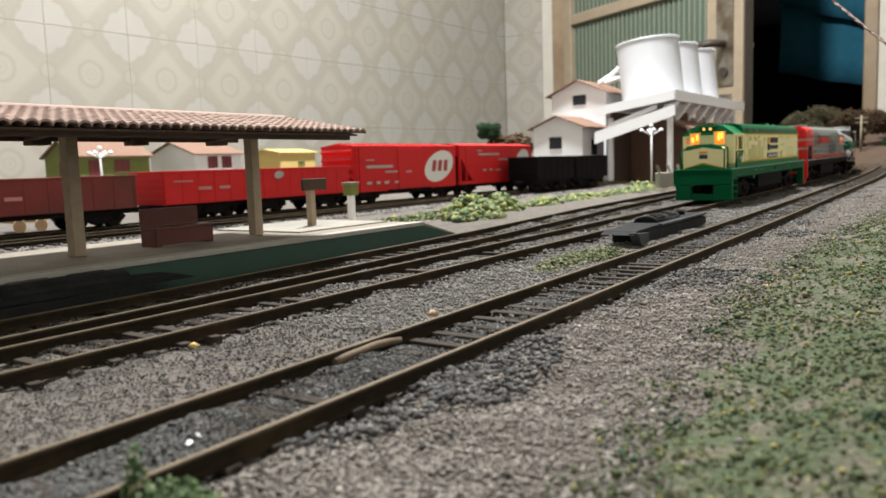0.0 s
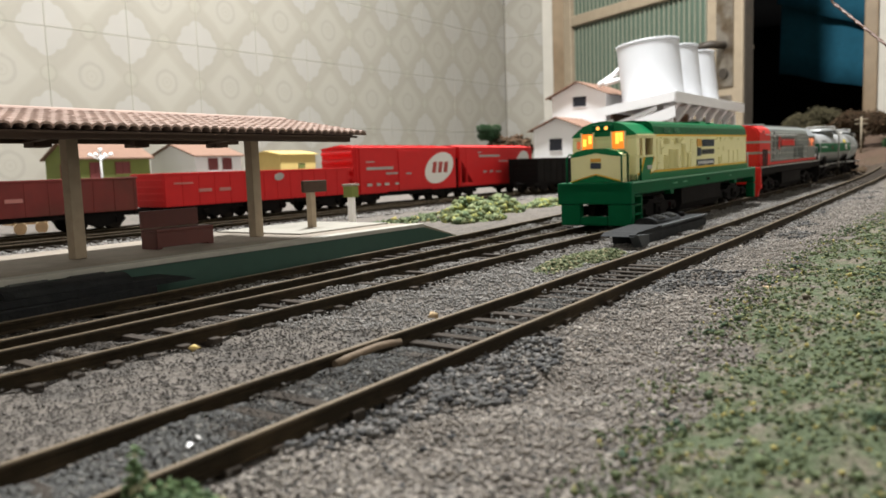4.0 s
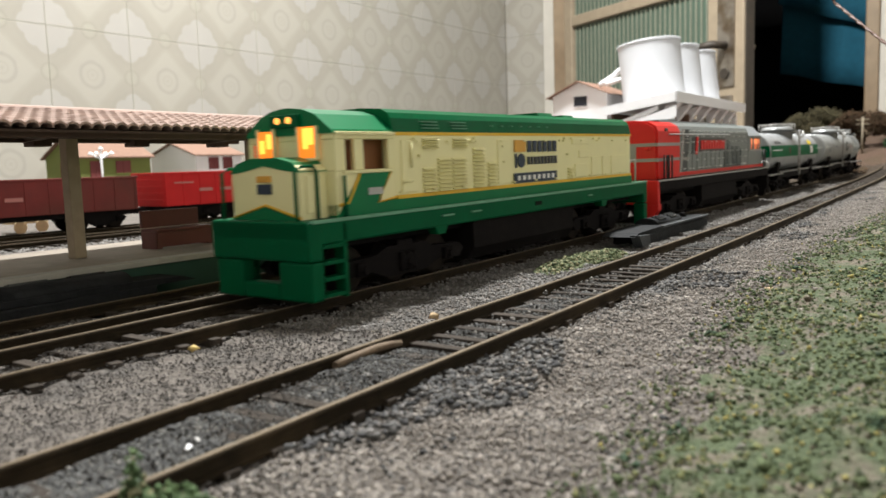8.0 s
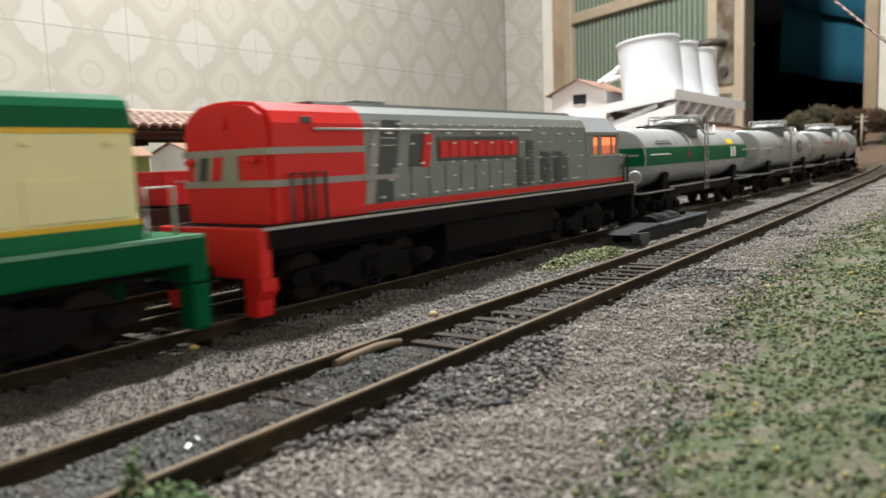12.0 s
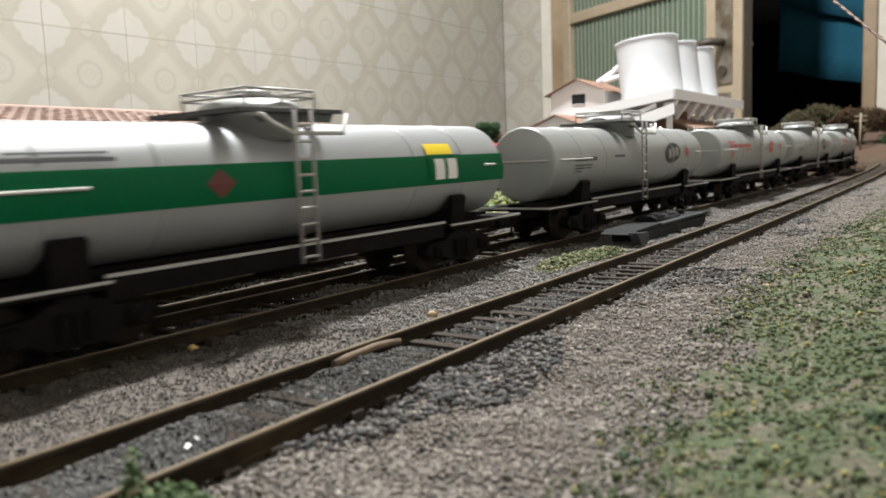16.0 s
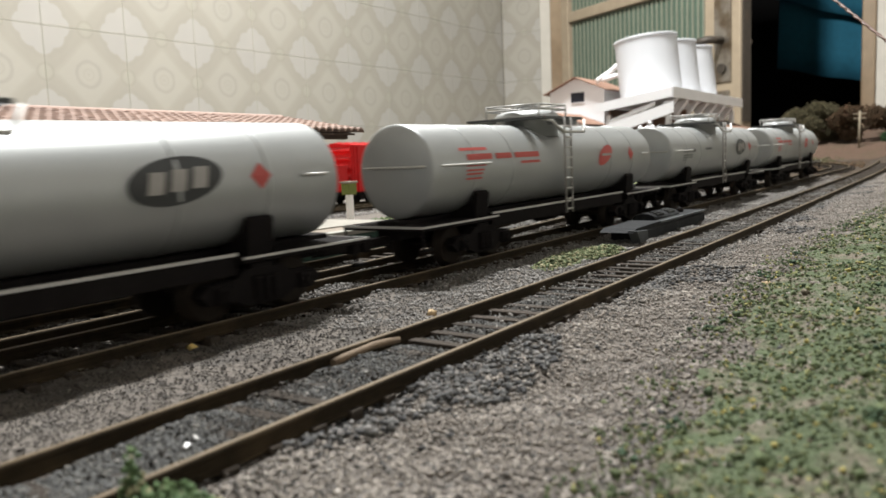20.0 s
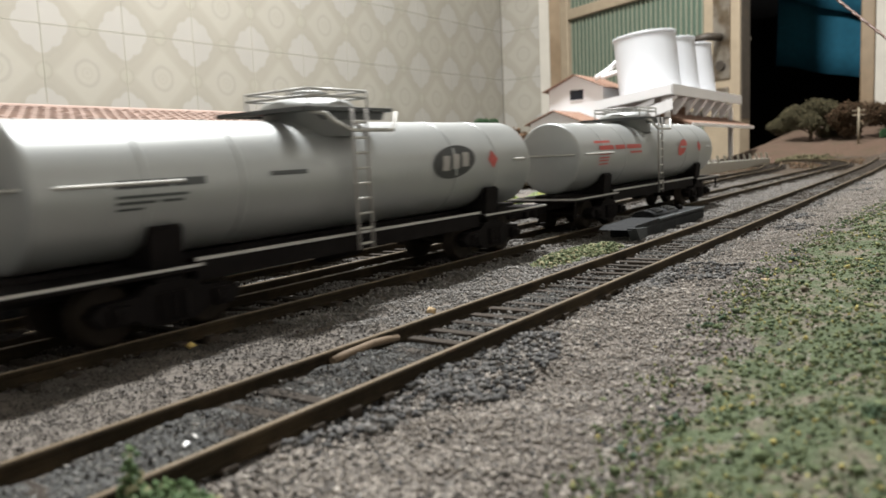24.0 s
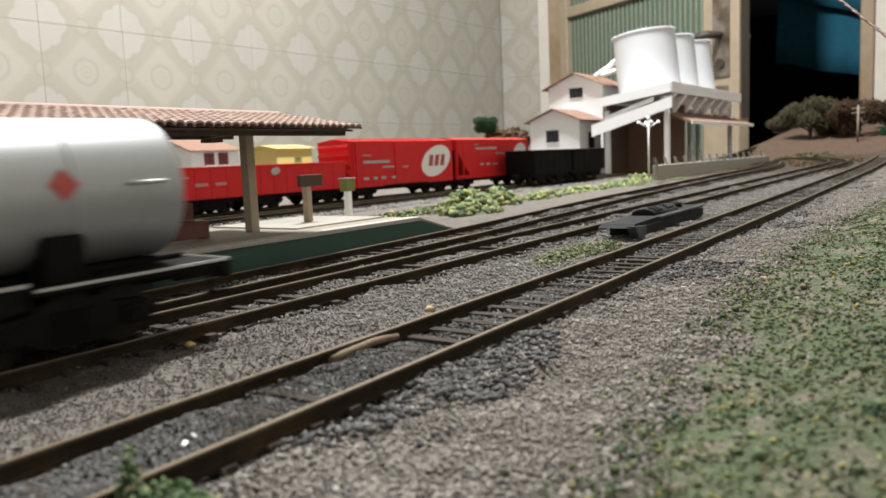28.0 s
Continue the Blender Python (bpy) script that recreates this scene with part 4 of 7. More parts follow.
    for k in range(22):
        x = F + 0.033 + k * 0.0066
        part("hinge", Mesh().box(x, x + 0.0013, y - 0.0009, y, 0.0345 if k % 2 else 0.0225, 0.0350 if k % 2 else 0.0229), CREAM, hood)
    part("grab_iron", Mesh().tube([(F + 0.0372, y - 0.0010, 0.0285), (F + 0.0372, y - 0.0010, 0.0345)], 0.0003, 5), CREAM, hood)
    part("grab_iron", Mesh().tube([(F + 0.0335, y - 0.0010, 0.0252), (F + 0.0372, y - 0.0010, 0.0252)], 0.0003, 5), CREAM, hood)
    for x, z in ((0.0385, 0.0352), (0.0405, 0.0310), (0.0640, 0.0345), (0.0655, 0.0352), (0.0800, 0.0330), (0.0805, 0.0285), (0.1160, 0.0345), (0.1195, 0.0352), (0.1215, 0.0300), (0.1245, 0.0352), (0.1420, 0.0352), (0.1470, 0.0352)):
        part("latch", Mesh().box(F + x, F + x + 0.0012, y - 0.0009, y, z, z + 0.0006), CREAM, hood)
    # painted emblem and name panels
    g = F + 0.0875
    plate(hood, "emblem", rect(g, g + 0.0065, 0.0315, 0.0350), y - 0.0003, MARKOR, "orange square emblem")
    plate(hood, "emblem", [(g + 0.0040 + 0.0021 * math.cos(a), 0.0289 + 0.0021 * math.sin(a)) for a in np.linspace(0, 2 * math.pi, 16)[:-1]], y - 0.0003, MARKBL, "navy emblem")
    plate(hood, "emblem", rect(g + 0.0004, g + 0.0012, 0.0268, 0.0310), y - 0.0003, MARKBL)
    for k in range(6):
        plate(hood, "letter_bar", rect(g + 0.0078 + k * 0.0033, g + 0.0078 + k * 0.0033 + 0.0022, 0.0314, 0.0348, 0.0001), y - 0.0003, MARKBL)
    for k in range(9):
        plate(hood, "letter_bar", rect(g + 0.0078 + k * 0.0022, g + 0.0078 + k * 0.0022 + 0.0013, 0.0276, 0.0300), y - 0.0003, GREYDK)
    p = plate(hood, "name_panel", rect(g - 0.0005, g + 0.0265, 0.0222, 0.0252), y - 0.0003, MARKBL, "dark name panel")
    for k in range(8):
        plate(p, "letter_bar", rect(g + 0.0012 + k * 0.0031, g + 0.0012 + k * 0.0031 + 0.0014, 0.0230, 0.0244), y - 0.0005, MARKWH)
    # cab
    c0, c1, cw = F + 0.0110, F + 0.0312, 0.0140
    cab = part("cab", Mesh().box(c0, c1, -cw, cw, z1, 0.0286, 0.0004), CREAM, t, "cream cab with open windows")
    part("header", Mesh().box(c0, c1, -cw, cw, 0.0354, 0.0372, 0.0003), CREAM, cab)
    part("front_sill", Mesh().box(c0, c0 + 0.0014, -cw, cw, 0.0286, 0.0318), CREAM, cab)
    for y0, y1, top in ((-cw, -0.0092, 0.0354), (cw - 0.0022, cw, 0.0354), (-0.0040, 0.0044, 0.0354)):
        part("window_pillar", Mesh().box(c0, c0 + 0.0014, y0, y1, 0.0318, top), CREAM, cab)
    for p0, p1 in ((c0 + 0.0014, c0 + 0.0032), (c0 + 0.0062, c0 + 0.0092), (c1 - 0.0022, c1)):
        part("window_pillar", Mesh().box(p0, p1, -cw, -cw + 0.001, 0.0286, 0.0354), CREAM, cab)
    part("far_wall", Mesh().box(c0 + 0.0014, c1, cw - 0.001, cw, 0.0286, 0.0354), CREAM, cab)
    part("cab_inside", Mesh().box(c0 + 0.0052, c1 - 0.0003, -cw + 0.0035, cw - 0.0035, 0.0286, 0.0354), CABIN, cab, "lit brown cab interior")
    part("front_window", Mesh().box(c0 - 0.0010, c0 + 0.0009, -0.0092, -0.0040, 0.0316, 0.0385), GLOWF, cab, "window glowing orange")
    part("front_window", Mesh().box(c0 - 0.0010, c0 + 0.0009, 0.0044, 0.0092, 0.0316, 0.0380), GLOWF, cab, "window glowing orange")
    part("front_window", Mesh().box(c0 - 0.0002, c0 + 0.0009, 0.0100, 0.0120, 0.0322, 0.0350), GLOWR, cab, "narrow window lit faintly orange")
    for yc, z0_, z1_ in ((-0.0079, 0.0345, 0.0381), (-0.0062, 0.0336, 0.0381), (0.0056, 0.0340, 0.0374), (0.0080, 0.0330, 0.0360)):
        part("cab_lamp", Mesh().box(c0 - 0.0013, c0 - 0.0009, yc - 0.0007, yc + 0.0007, z0_, z1_, 0.0001), GLOWTOP, cab, "bright lamp glow behind the window")
    for yc, w in ((-0.0066, 0.0026), (0.0068, 0.0024)):
        part("window_frame", Mesh().box(c0 - 0.0012, c0 - 0.0004, yc - w - 0.0006, yc - w, 0.0312, 0.0386).box(c0 - 0.0012, c0 - 0.0004, yc + w, yc + w + 0.0006, 0.0312, 0.0386).box(c0 - 0.0012, c0 - 0.0004, yc - w, yc + w, 0.0310, 0.0316), CREAM, cab)
    croof = [(-cw, 0.0368), (-cw + 0.0004, 0.0376), (-0.0088, 0.0412), (-0.005, 0.0424), (-0.001, 0.0429), (0.001, 0.0429), (0.005, 0.0424), (0.0088, 0.0412), (cw - 0.0004, 0.0376), (cw, 0.0368)]
    part("cab_roof", Mesh().prism(croof, c0 - 0.0006, c1, "x"), GREEN, cab, "green faceted cab roof")
    part("number_board", Mesh().box(c0 - 0.0016, c0 - 0.0004, -0.0045, 0.0045, 0.0386, 0.0414, 0.0002), GREENDK, cab)
    for s in (-1, 1):
        part("headlight", Mesh().lathe([(0.0007, c0 - 0.0020), (0.0008, c0 - 0.0014)], "x", 12, (0, s * 0.0018, 0.0401)), GLOWH, cab, "lit twin headlight")
    part("window_rail", Mesh().box(c0 + 0.002, c1, -cw - 0.0006, -cw, 0.0279, 0.0285), CREAM, cab)
    part("gutter", Mesh().box(c0, c1, -cw - 0.0006, -cw, 0.0364, 0.0370), CREAM, cab)
    plate(cab, "green_flash", [(c0 - 0.0005, z1), (c1 - 0.0005, z1), (c1 - 0.0005, 0.0212), (c1 - 0.0075, 0.0206), (c1 - 0.0024, 0.0277), (c1 - 0.0125, 0.0277)], -cw - 0.0002, GREEN, "slanted green flash")
    part("flash_edge", Mesh().tube([(c0 + 0.0004, -cw - 0.0003, z1 + 0.0026), (c1 - 0.0170, -cw - 0.0003, z1 + 0.0030), (c1 - 0.0128, -cw - 0.0003, 0.0277)], 0.0004, 4), YELLOW, cab, "thin yellow edge of the flash")
    part("flash_edge", Mesh().tube([(c1 - 0.0021, -cw - 0.0003, 0.0277), (c1 - 0.0070, -cw - 0.0003, 0.0209), (c1, -cw - 0.0003, 0.0216)], 0.0004, 4), YELLOW, cab, "thin yellow edge of the flash")
    plate(cab, "number_bar", rect(c1 - 0.0105, c1 - 0.0055, 0.0228, 0.0244), -cw - 0.0005, GREYLT)
    # nose
    n0, n1, nw = F + 0.0030, F + 0.0112, 0.0110
    nose = part("nose", Mesh().prism([(-nw, z1), (-nw, 0.0292), (-nw + 0.002, 0.0306), (-0.004, 0.0316), (0.004, 0.0316), (nw - 0.002, 0.0306), (nw, 0.0292), (nw, z1)], n0, n1, "x"), CREAM, t, "cream short nose")
    part("nose_top", Mesh().prism([(-nw - 0.0002, 0.0286), (-nw + 0.002, 0.0308), (-0.004, 0.0319), (0.004, 0.0319), (nw - 0.002, 0.0308), (nw + 0.0002, 0.0286), (nw - 0.004, 0.0290), (0.0, 0.0302), (-nw + 0.004, 0.0290)], n0 - 0.0003, n1, "x"), GREEN, nose, "green top of the nose")
    part("nose_peak", Mesh().prism([(-nw, z1), (nw, z1), (0, z1 + 0.0028)], n0 - 0.0004, n0, "x"), GREEN, nose, "green triangle on the nose")
    part("nose_stripe", Mesh().tube([(n0 - 0.0002, -nw, z1 + 0.0003), (n0 - 0.0002, 0, z1 + 0.0032), (n0 - 0.0002, nw, z1 + 0.0003)], 0.0003, 4), YELLOW, nose)
    part("emblem", Mesh().box(n0 - 0.0005, n0, -0.0022, 0.0022, 0.0240, 0.0262, 0.0001), MARKBL, nose, "navy emblem")
    part("emblem", Mesh().box(n0 - 0.0005, n0, -0.0022, 0.0022, 0.0266, 0.0280, 0.0001), MARKOR, nose, "orange emblem")
    part("nose_door", Mesh().box(n0 + 0.0015, n1 - 0.002, -nw - 0.0004, -nw, z1 + 0.0012, 0.0280, 0.0002), CREAM, nose)
    for s in (-1, 1):
        handrail(t, [(F + 0.0008, s * 0.0118, z1), (F + 0.0008, s * 0.0118, 0.0288), (F + 0.0028, s * 0.0118, 0.0298), (F + 0.0062, s * 0.0118, 0.0298), (F + 0.0072, s * 0.0118, 0.0285), (F + 0.0072, s * 0.0118, z1)], 0.0004, GREENDK)
        handrail(t, [(F + 0.0125, s * 0.0150, z1), (F + 0.0125, s * 0.0150, 0.0275)], 0.0004, GREENDK)
        handrail(t, [(E - 0.004, s * 0.0125, z1), (E - 0.004, s * 0.0125, 0.0270), (E - 0.0095, s * 0.0125, 0.0270), (E - 0.0095, s * 0.0125, z1)], 0.0004, GREYLT)
    return t


def loco_grey():
    """Red and grey diesel that runs long hood first."""
    L, hw = 0.1885, 0.0160
    t = thing("diesel_locomotive", pose(0, 0, 0), "red and grey diesel locomotive with a small rear cab", "locomotive", "train")
    F, E = -L / 2, L / 2
    z0, z1, bw = 0.0131, 0.0182, 0.0136
    loco_common(t, L, hw, 0.0300)
    sill = part("frame", Mesh().box(F + 0.001, E - 0.001, -hw, hw, z0, z1, 0.0006), BLACK, t, "black frame and walkway")
    part("walkway_edge", Mesh().box(F + 0.001, E - 0.001, -hw - 0.0002, -hw + 0.0006, z1 - 0.0008, z1 - 0.0002), GREYLT, sill, "pale worn edge of the walkway")
    for e, d, paint in ((F, 1, RED), (E, -1, BLACK)):
        x0, x1 = sorted((e, e + d * 0.003))
        beam = part("pilot", Mesh().box(x0, x1, -hw, hw, 0.0078, z1 - 0.0002, 0.0004), paint, t)
        for s in (-1, 1):
            part("pilot_leg", Mesh().prism([(s * 0.0108, 0.0004), (s * 0.0142, 0.0004), (s * 0.0146, 0.0036), (s * hw, 0.0056), (s * hw, 0.0079), (s * 0.0108, 0.0079)], x0, x1 + 0.001, "x"), paint, beam)
    h0, hr, h1 = F + 0.006, F + 0.0345, F + 0.1505
    side = [(-bw, z1), (-bw, 0.0385), (-bw + 0.0012, 0.0410), (-bw + 0.0045, 0.0428), (-0.003, 0.0435), (0.003, 0.0435), (bw - 0.0045, 0.0428), (bw - 0.0012, 0.0410), (bw, 0.0385), (bw, z1)]
    red = part("front_hood", Mesh().prism(side, h0 + 0.0012, hr, "x").prism([(a * 0.94, b - 0.0008 if b > 0.02 else b) for a, b in side], h0, h0 + 0.0012, "x"), RED, t, "red end of the hood")
    hood = part("hood", Mesh().prism(side, hr, h1, "x"), GREY, t, "grey engine hood")
    part("roof_walk", Mesh().prism([(-0.008, 0.0428), (0.008, 0.0428), (0.007, 0.0438), (-0.007, 0.0438)], F + 0.025, h1, "x"), GREYDK, hood)
    part("roof_hatch", Mesh().box(F + 0.042, F + 0.052, -0.006, 0.006, 0.0434, 0.0448, 0.0004), GREY, hood)
    y = -bw
    for z in (0.0257, 0.0322):
        part("grey_stripe", Mesh().box(h0 - 0.0002, hr, y - 0.0002, bw + 0.0002, z, z + 0.0014), STRIPE, red, "pale grey stripe round the end")
    patch_ = part("number_patch", Mesh().box(h0 - 0.0003, h0 + 0.0012, -0.0043, 0.0100, 0.0271, 0.0322), STRIPE, red, "pale grey patch on the end")
    part("dark_bar", Mesh().prism([(0.0058, 0.0272), (0.0082, 0.0272), (0.0072, 0.0321), (0.0048, 0.0321)], h0 - 0.0006, h0, "x"), GREYDK, patch_)
    part("red_bar", Mesh().prism([(0.0012, 0.0272), (0.0040, 0.0272), (0.0030, 0.0321), (0.0002, 0.0321)], h0 - 0.0006, h0, "x"), RED, patch_)
    for yy in (-0.0095, 0.0105):
        part("marker_lamp", Mesh().box(h0 - 0.0016, h0, yy - 0.0012, yy + 0.0012, 0.0306, 0.0318, 0.0003), RED, red)
    part("lamp_case", Mesh().lathe([(0.0016, h0 - 0.0006), (0.0013, h0 + 0.001)], "x", 12, (0, 0.0, 0.0392)), RED, red)
    part("side_vent", Mesh().box(h0 + 0.009, h0 + 0.012, y - 0.0004, y, 0.0385, 0.0398, 0.0001), GREYDK, red)
    plate(hood, "grey_flash", rect(hr - 0.0010, hr + 0.0022, z1 + 0.001, 0.0395, 0.0042), y, STRIPE, "pale slanted flash")
    plate(hood, "dark_flash", rect(hr + 0.0024, hr + 0.0092, z1 + 0.001, 0.0395, 0.0042), y, GREYDK, "dark slanted flash")
    plate(hood, "pale_line", rect(hr - 0.001, hr + 0.0120, 0.0257, 0.0268), y - 0.0003, STRIPE)
    g = F + 0.0525
    plate(hood, "dark_flash", rect(g - 0.0022, g + 0.0022, 0.0270, 0.0362, 0.0016), y, GREYDK, "dark slanted mark")
    plate(hood, "red_flash", rect(g + 0.0026, g + 0.0058, 0.0280, 0.0362, 0.0020), y - 0.0003, RED, "red slanted mark")
    part("name_shadow", Mesh().box(g + 0.0100, g + 0.0515, y - 0.0003, y, 0.0292, 0.0356, 0.0001), GREYDK, hood, "dark panel behind the name")
    for k in range(9):
        plate(hood, "letter_bar", rect(g + 0.0108 + k * 0.0044, g + 0.0108 + k * 0.0044 + 0.0038, 0.0302, 0.0345), y - 0.0004, RED)
    part("red_stripe", Mesh().box(h0 + 0.001, E - 0.004, y - 0.0003, bw + 0.0003, z1 + 0.0004, z1 + 0.0020), RED, hood, "thin red stripe along the walkway")
    for a, b, c, d, n in ((0.1025, 0.1065, 0.0207, 0.0295, 10), (0.1085, 0.1128, 0.0207, 0.0350, 14), (0.1172, 0.1235, 0.0207, 0.0315, 12), (0.1258, 0.1320, 0.0207, 0.0315, 12), (0.1340, 0.1365, 0.0207, 0.0300, 10)):
        louvre(hood, F + a, F + b, c, d, y, GREY, n)
    dice = random.Random(3)
    for k in range(8):
        x = F + 0.0440 + k * 0.0072
        part("access_door", Mesh().box(x, x + 0.0064, y - 0.0003, y + 0.0002, 0.0206, 0.0282, 0.0001), GREY, hood)
    for z, n, w in ((0.0384, 16, 0.0012), (0.0362, 9, 0.0022), (0.0336, 12, 0.0010), (0.0288, 13, 0.0012), (0.0252, 9, 0.0010), (0.0213, 17, 0.0014)):
        for k in range(n):
            x = F + 0.036 + (0.112 / n) * (k + dice.uniform(0, 0.7))
            part("hinge", Mesh().box(x, x + w, y - 0.0010, y, z, z + 0.00045), HINGE_GLINT, hood)
    for z in (0.0335, 0.0352):
        part("grab_iron", Mesh().tube([(hr + 0.0050, y - 0.0006, z), (hr + 0.0105, y - 0.0006, z)], 0.00022, 5), WIRE, hood)
    handrail(hood, [(F + 0.018, y - 0.001, 0.0372), (F + 0.11, y - 0.001, 0.0372)], 0.0003, GREYLT)
    c0, c1, cw = F + 0.1505, F + 0.1795, 0.0138
    cab = part("cab", Mesh().box(c0, c1 + 0.0005, -cw, cw, z1, 0.0290, 0.0003), GREY, t, "grey cab, its windows lit faintly orange")
    part("header", Mesh().box(c0, c1, -cw, cw, 0.0358, 0.0370, 0.0002), GREY, cab)
    for p0, p1 in ((0.0, 0.0062), (0.0104, 0.0132), (0.0218, 0.0227), (0.0263, 0.0290)):
        part("window_pillar", Mesh().box(c0 + p0, c0 + p1, -cw, -cw + 0.001, 0.029, 0.0358), GREY, cab)
    part("far_wall", Mesh().box(c0 + 0.0013, c1, cw - 0.001, cw, 0.029, 0.0358), GREY, cab)
    part("rear_wall", Mesh().box(c1 - 0.0012, c1, -cw + 0.001, cw - 0.001, 0.029, 0.0358), GREY, cab)
    part("cab_inside", Mesh().box(c0 + 0.0002, c1 - 0.0014, -cw + 0.0030, cw - 0.003, 0.0291, 0.0357), CABIN, cab, "lit brown cab interior")
    for p0, p1 in ((0.0064, 0.0102), (0.0136, 0.0216), (0.0229, 0.0261)):
        w_ = part("side_window", Mesh().box(c0 + p0, c0 + p1, -cw + 0.0004, -cw + 0.0008, 0.0291, 0.0352), GLOWR, cab, "window lit faintly orange")
        part("lamp_glow", Mesh().box(c0 + p0 + 0.0003, c0 + p1 - 0.0004, -cw + 0.0002, -cw + 0.0004, 0.0322, 0.0350), GLOWS, w_, "brighter upper half of the window")
    part("cab_roof", Mesh().prism([(-cw, 0.0370), (-0.0085, 0.0425), (-0.003, 0.0435), (0.003, 0.0435), (0.0085, 0.0425), (cw, 0.0370)], c0, c1 + 0.0006, "x"), CABROOF, cab, "pale grey faceted cab roof")
    part("window_rail", Mesh().box(c0 + 0.002, c1, -cw - 0.0006, -cw, 0.0284, 0.0289), GREYLT, cab)
    nose = part("nose", Mesh().box(c1, E - 0.0035, -cw + 0.0006, cw - 0.0006, z1, 0.0288, 0.0008), GREY, t, "grey short nose")
    plate(nose, "number_bar", rect(c1 + 0.0005, c1 + 0.005, 0.0230, 0.0250), -cw + 0.0005, GREYDK)
    for x in (F + 0.0105, F + 0.0165):
        handrail(t, [(x, -hw + 0.001, z1), (x, -hw + 0.001, 0.0282), (x + 0.0036, -hw + 0.001, 0.0282), (x + 0.0036, -hw + 0.001, z1)], 0.0004, GREYDK)
    handrail(t, [(E - 0.004, -hw + 0.001, z1), (E - 0.004, -hw + 0.001, 0.0285), (E - 0.008, -hw + 0.001, 0.0285), (E - 0.008, -hw + 0.001, z1)], 0.0004, GREYDK)
    part("brake_wheel", Mesh().lathe([(0.0024, E - 0.002), (0.0028, E - 0.0017), (0.0024, E - 0.0014)], "x", 14, (0, -0.010, 0.024)), GREYLT, t)
    return t


def tank_body(x0, x1, R, zc):
    c = 0.0011
    edge = [(0.0, 0.0), (R * 0.5, 0.0002), (R - c * 1.6, 0.0006)] + [(R - c * (1 - math.sin(a)), 0.0008 + c * (1 - math.cos(a))) for a in np.linspace(0.3, math.pi / 2, 5)]
    prof = [(r, x0 + h) for r, h in edge] + [(r, x1 - h) for r, h in reversed(edge)]
    m = Mesh()
    n = 40
    v, f = [], []
    for r, h in prof:
        for k in range(n):
            a = 2 * math.pi * k / n
            v.append((h, max(r, 1e-5) * math.cos(a), zc + max(r, 1e-5) * math.sin(a)))
    f = [(i * n + k, i * n + (k + 1) % n, (i + 1) * n + (k + 1) % n, (i + 1) * n + k) for i in range(len(prof) - 1) for k in range(n)]
    return m.add(v, f, True)


def oval(parent, name, xc, ang, rx, ra, R, zc, material, label, n=28, lean=0.0):
    """A painted oval on a tank's side, bent to its curve."""
    v = [(xc, -(R) * math.cos(ang), zc + R * math.sin(ang))]
    for k in range(n):
        a = 2 * math.pi * k / n
        b = ang + ra * (math.sin(a) + lean * math.cos(a))
        v.append((xc + rx * math.cos(a), -R * math.cos(b), zc + R * math.sin(b)))
    m = Mesh().add(v, [(0, 1 + k, 1 + (k + 1) % n) for k in range(n)])
    return part(name, m, material, parent, label)


def patch(parent, name, x0, x1, a0, a1, R, zc, material, label="", slant=0.0):
    """A painted strip on a tank's side between two angles."""
    n = 8
    v = []
    for k in range(n + 1):
        b = a0 + (a1 - a0) * k / n
        for x in (x0, x1):
            v.append((x + slant * k / n, -R * math.cos(b), zc + R * math.sin(b)))
    return part(name, Mesh().add(v, [(2 * k, 2 * k + 1, 2 * k + 3, 2 * k + 2) for k in range(n)], True), material, parent, label)


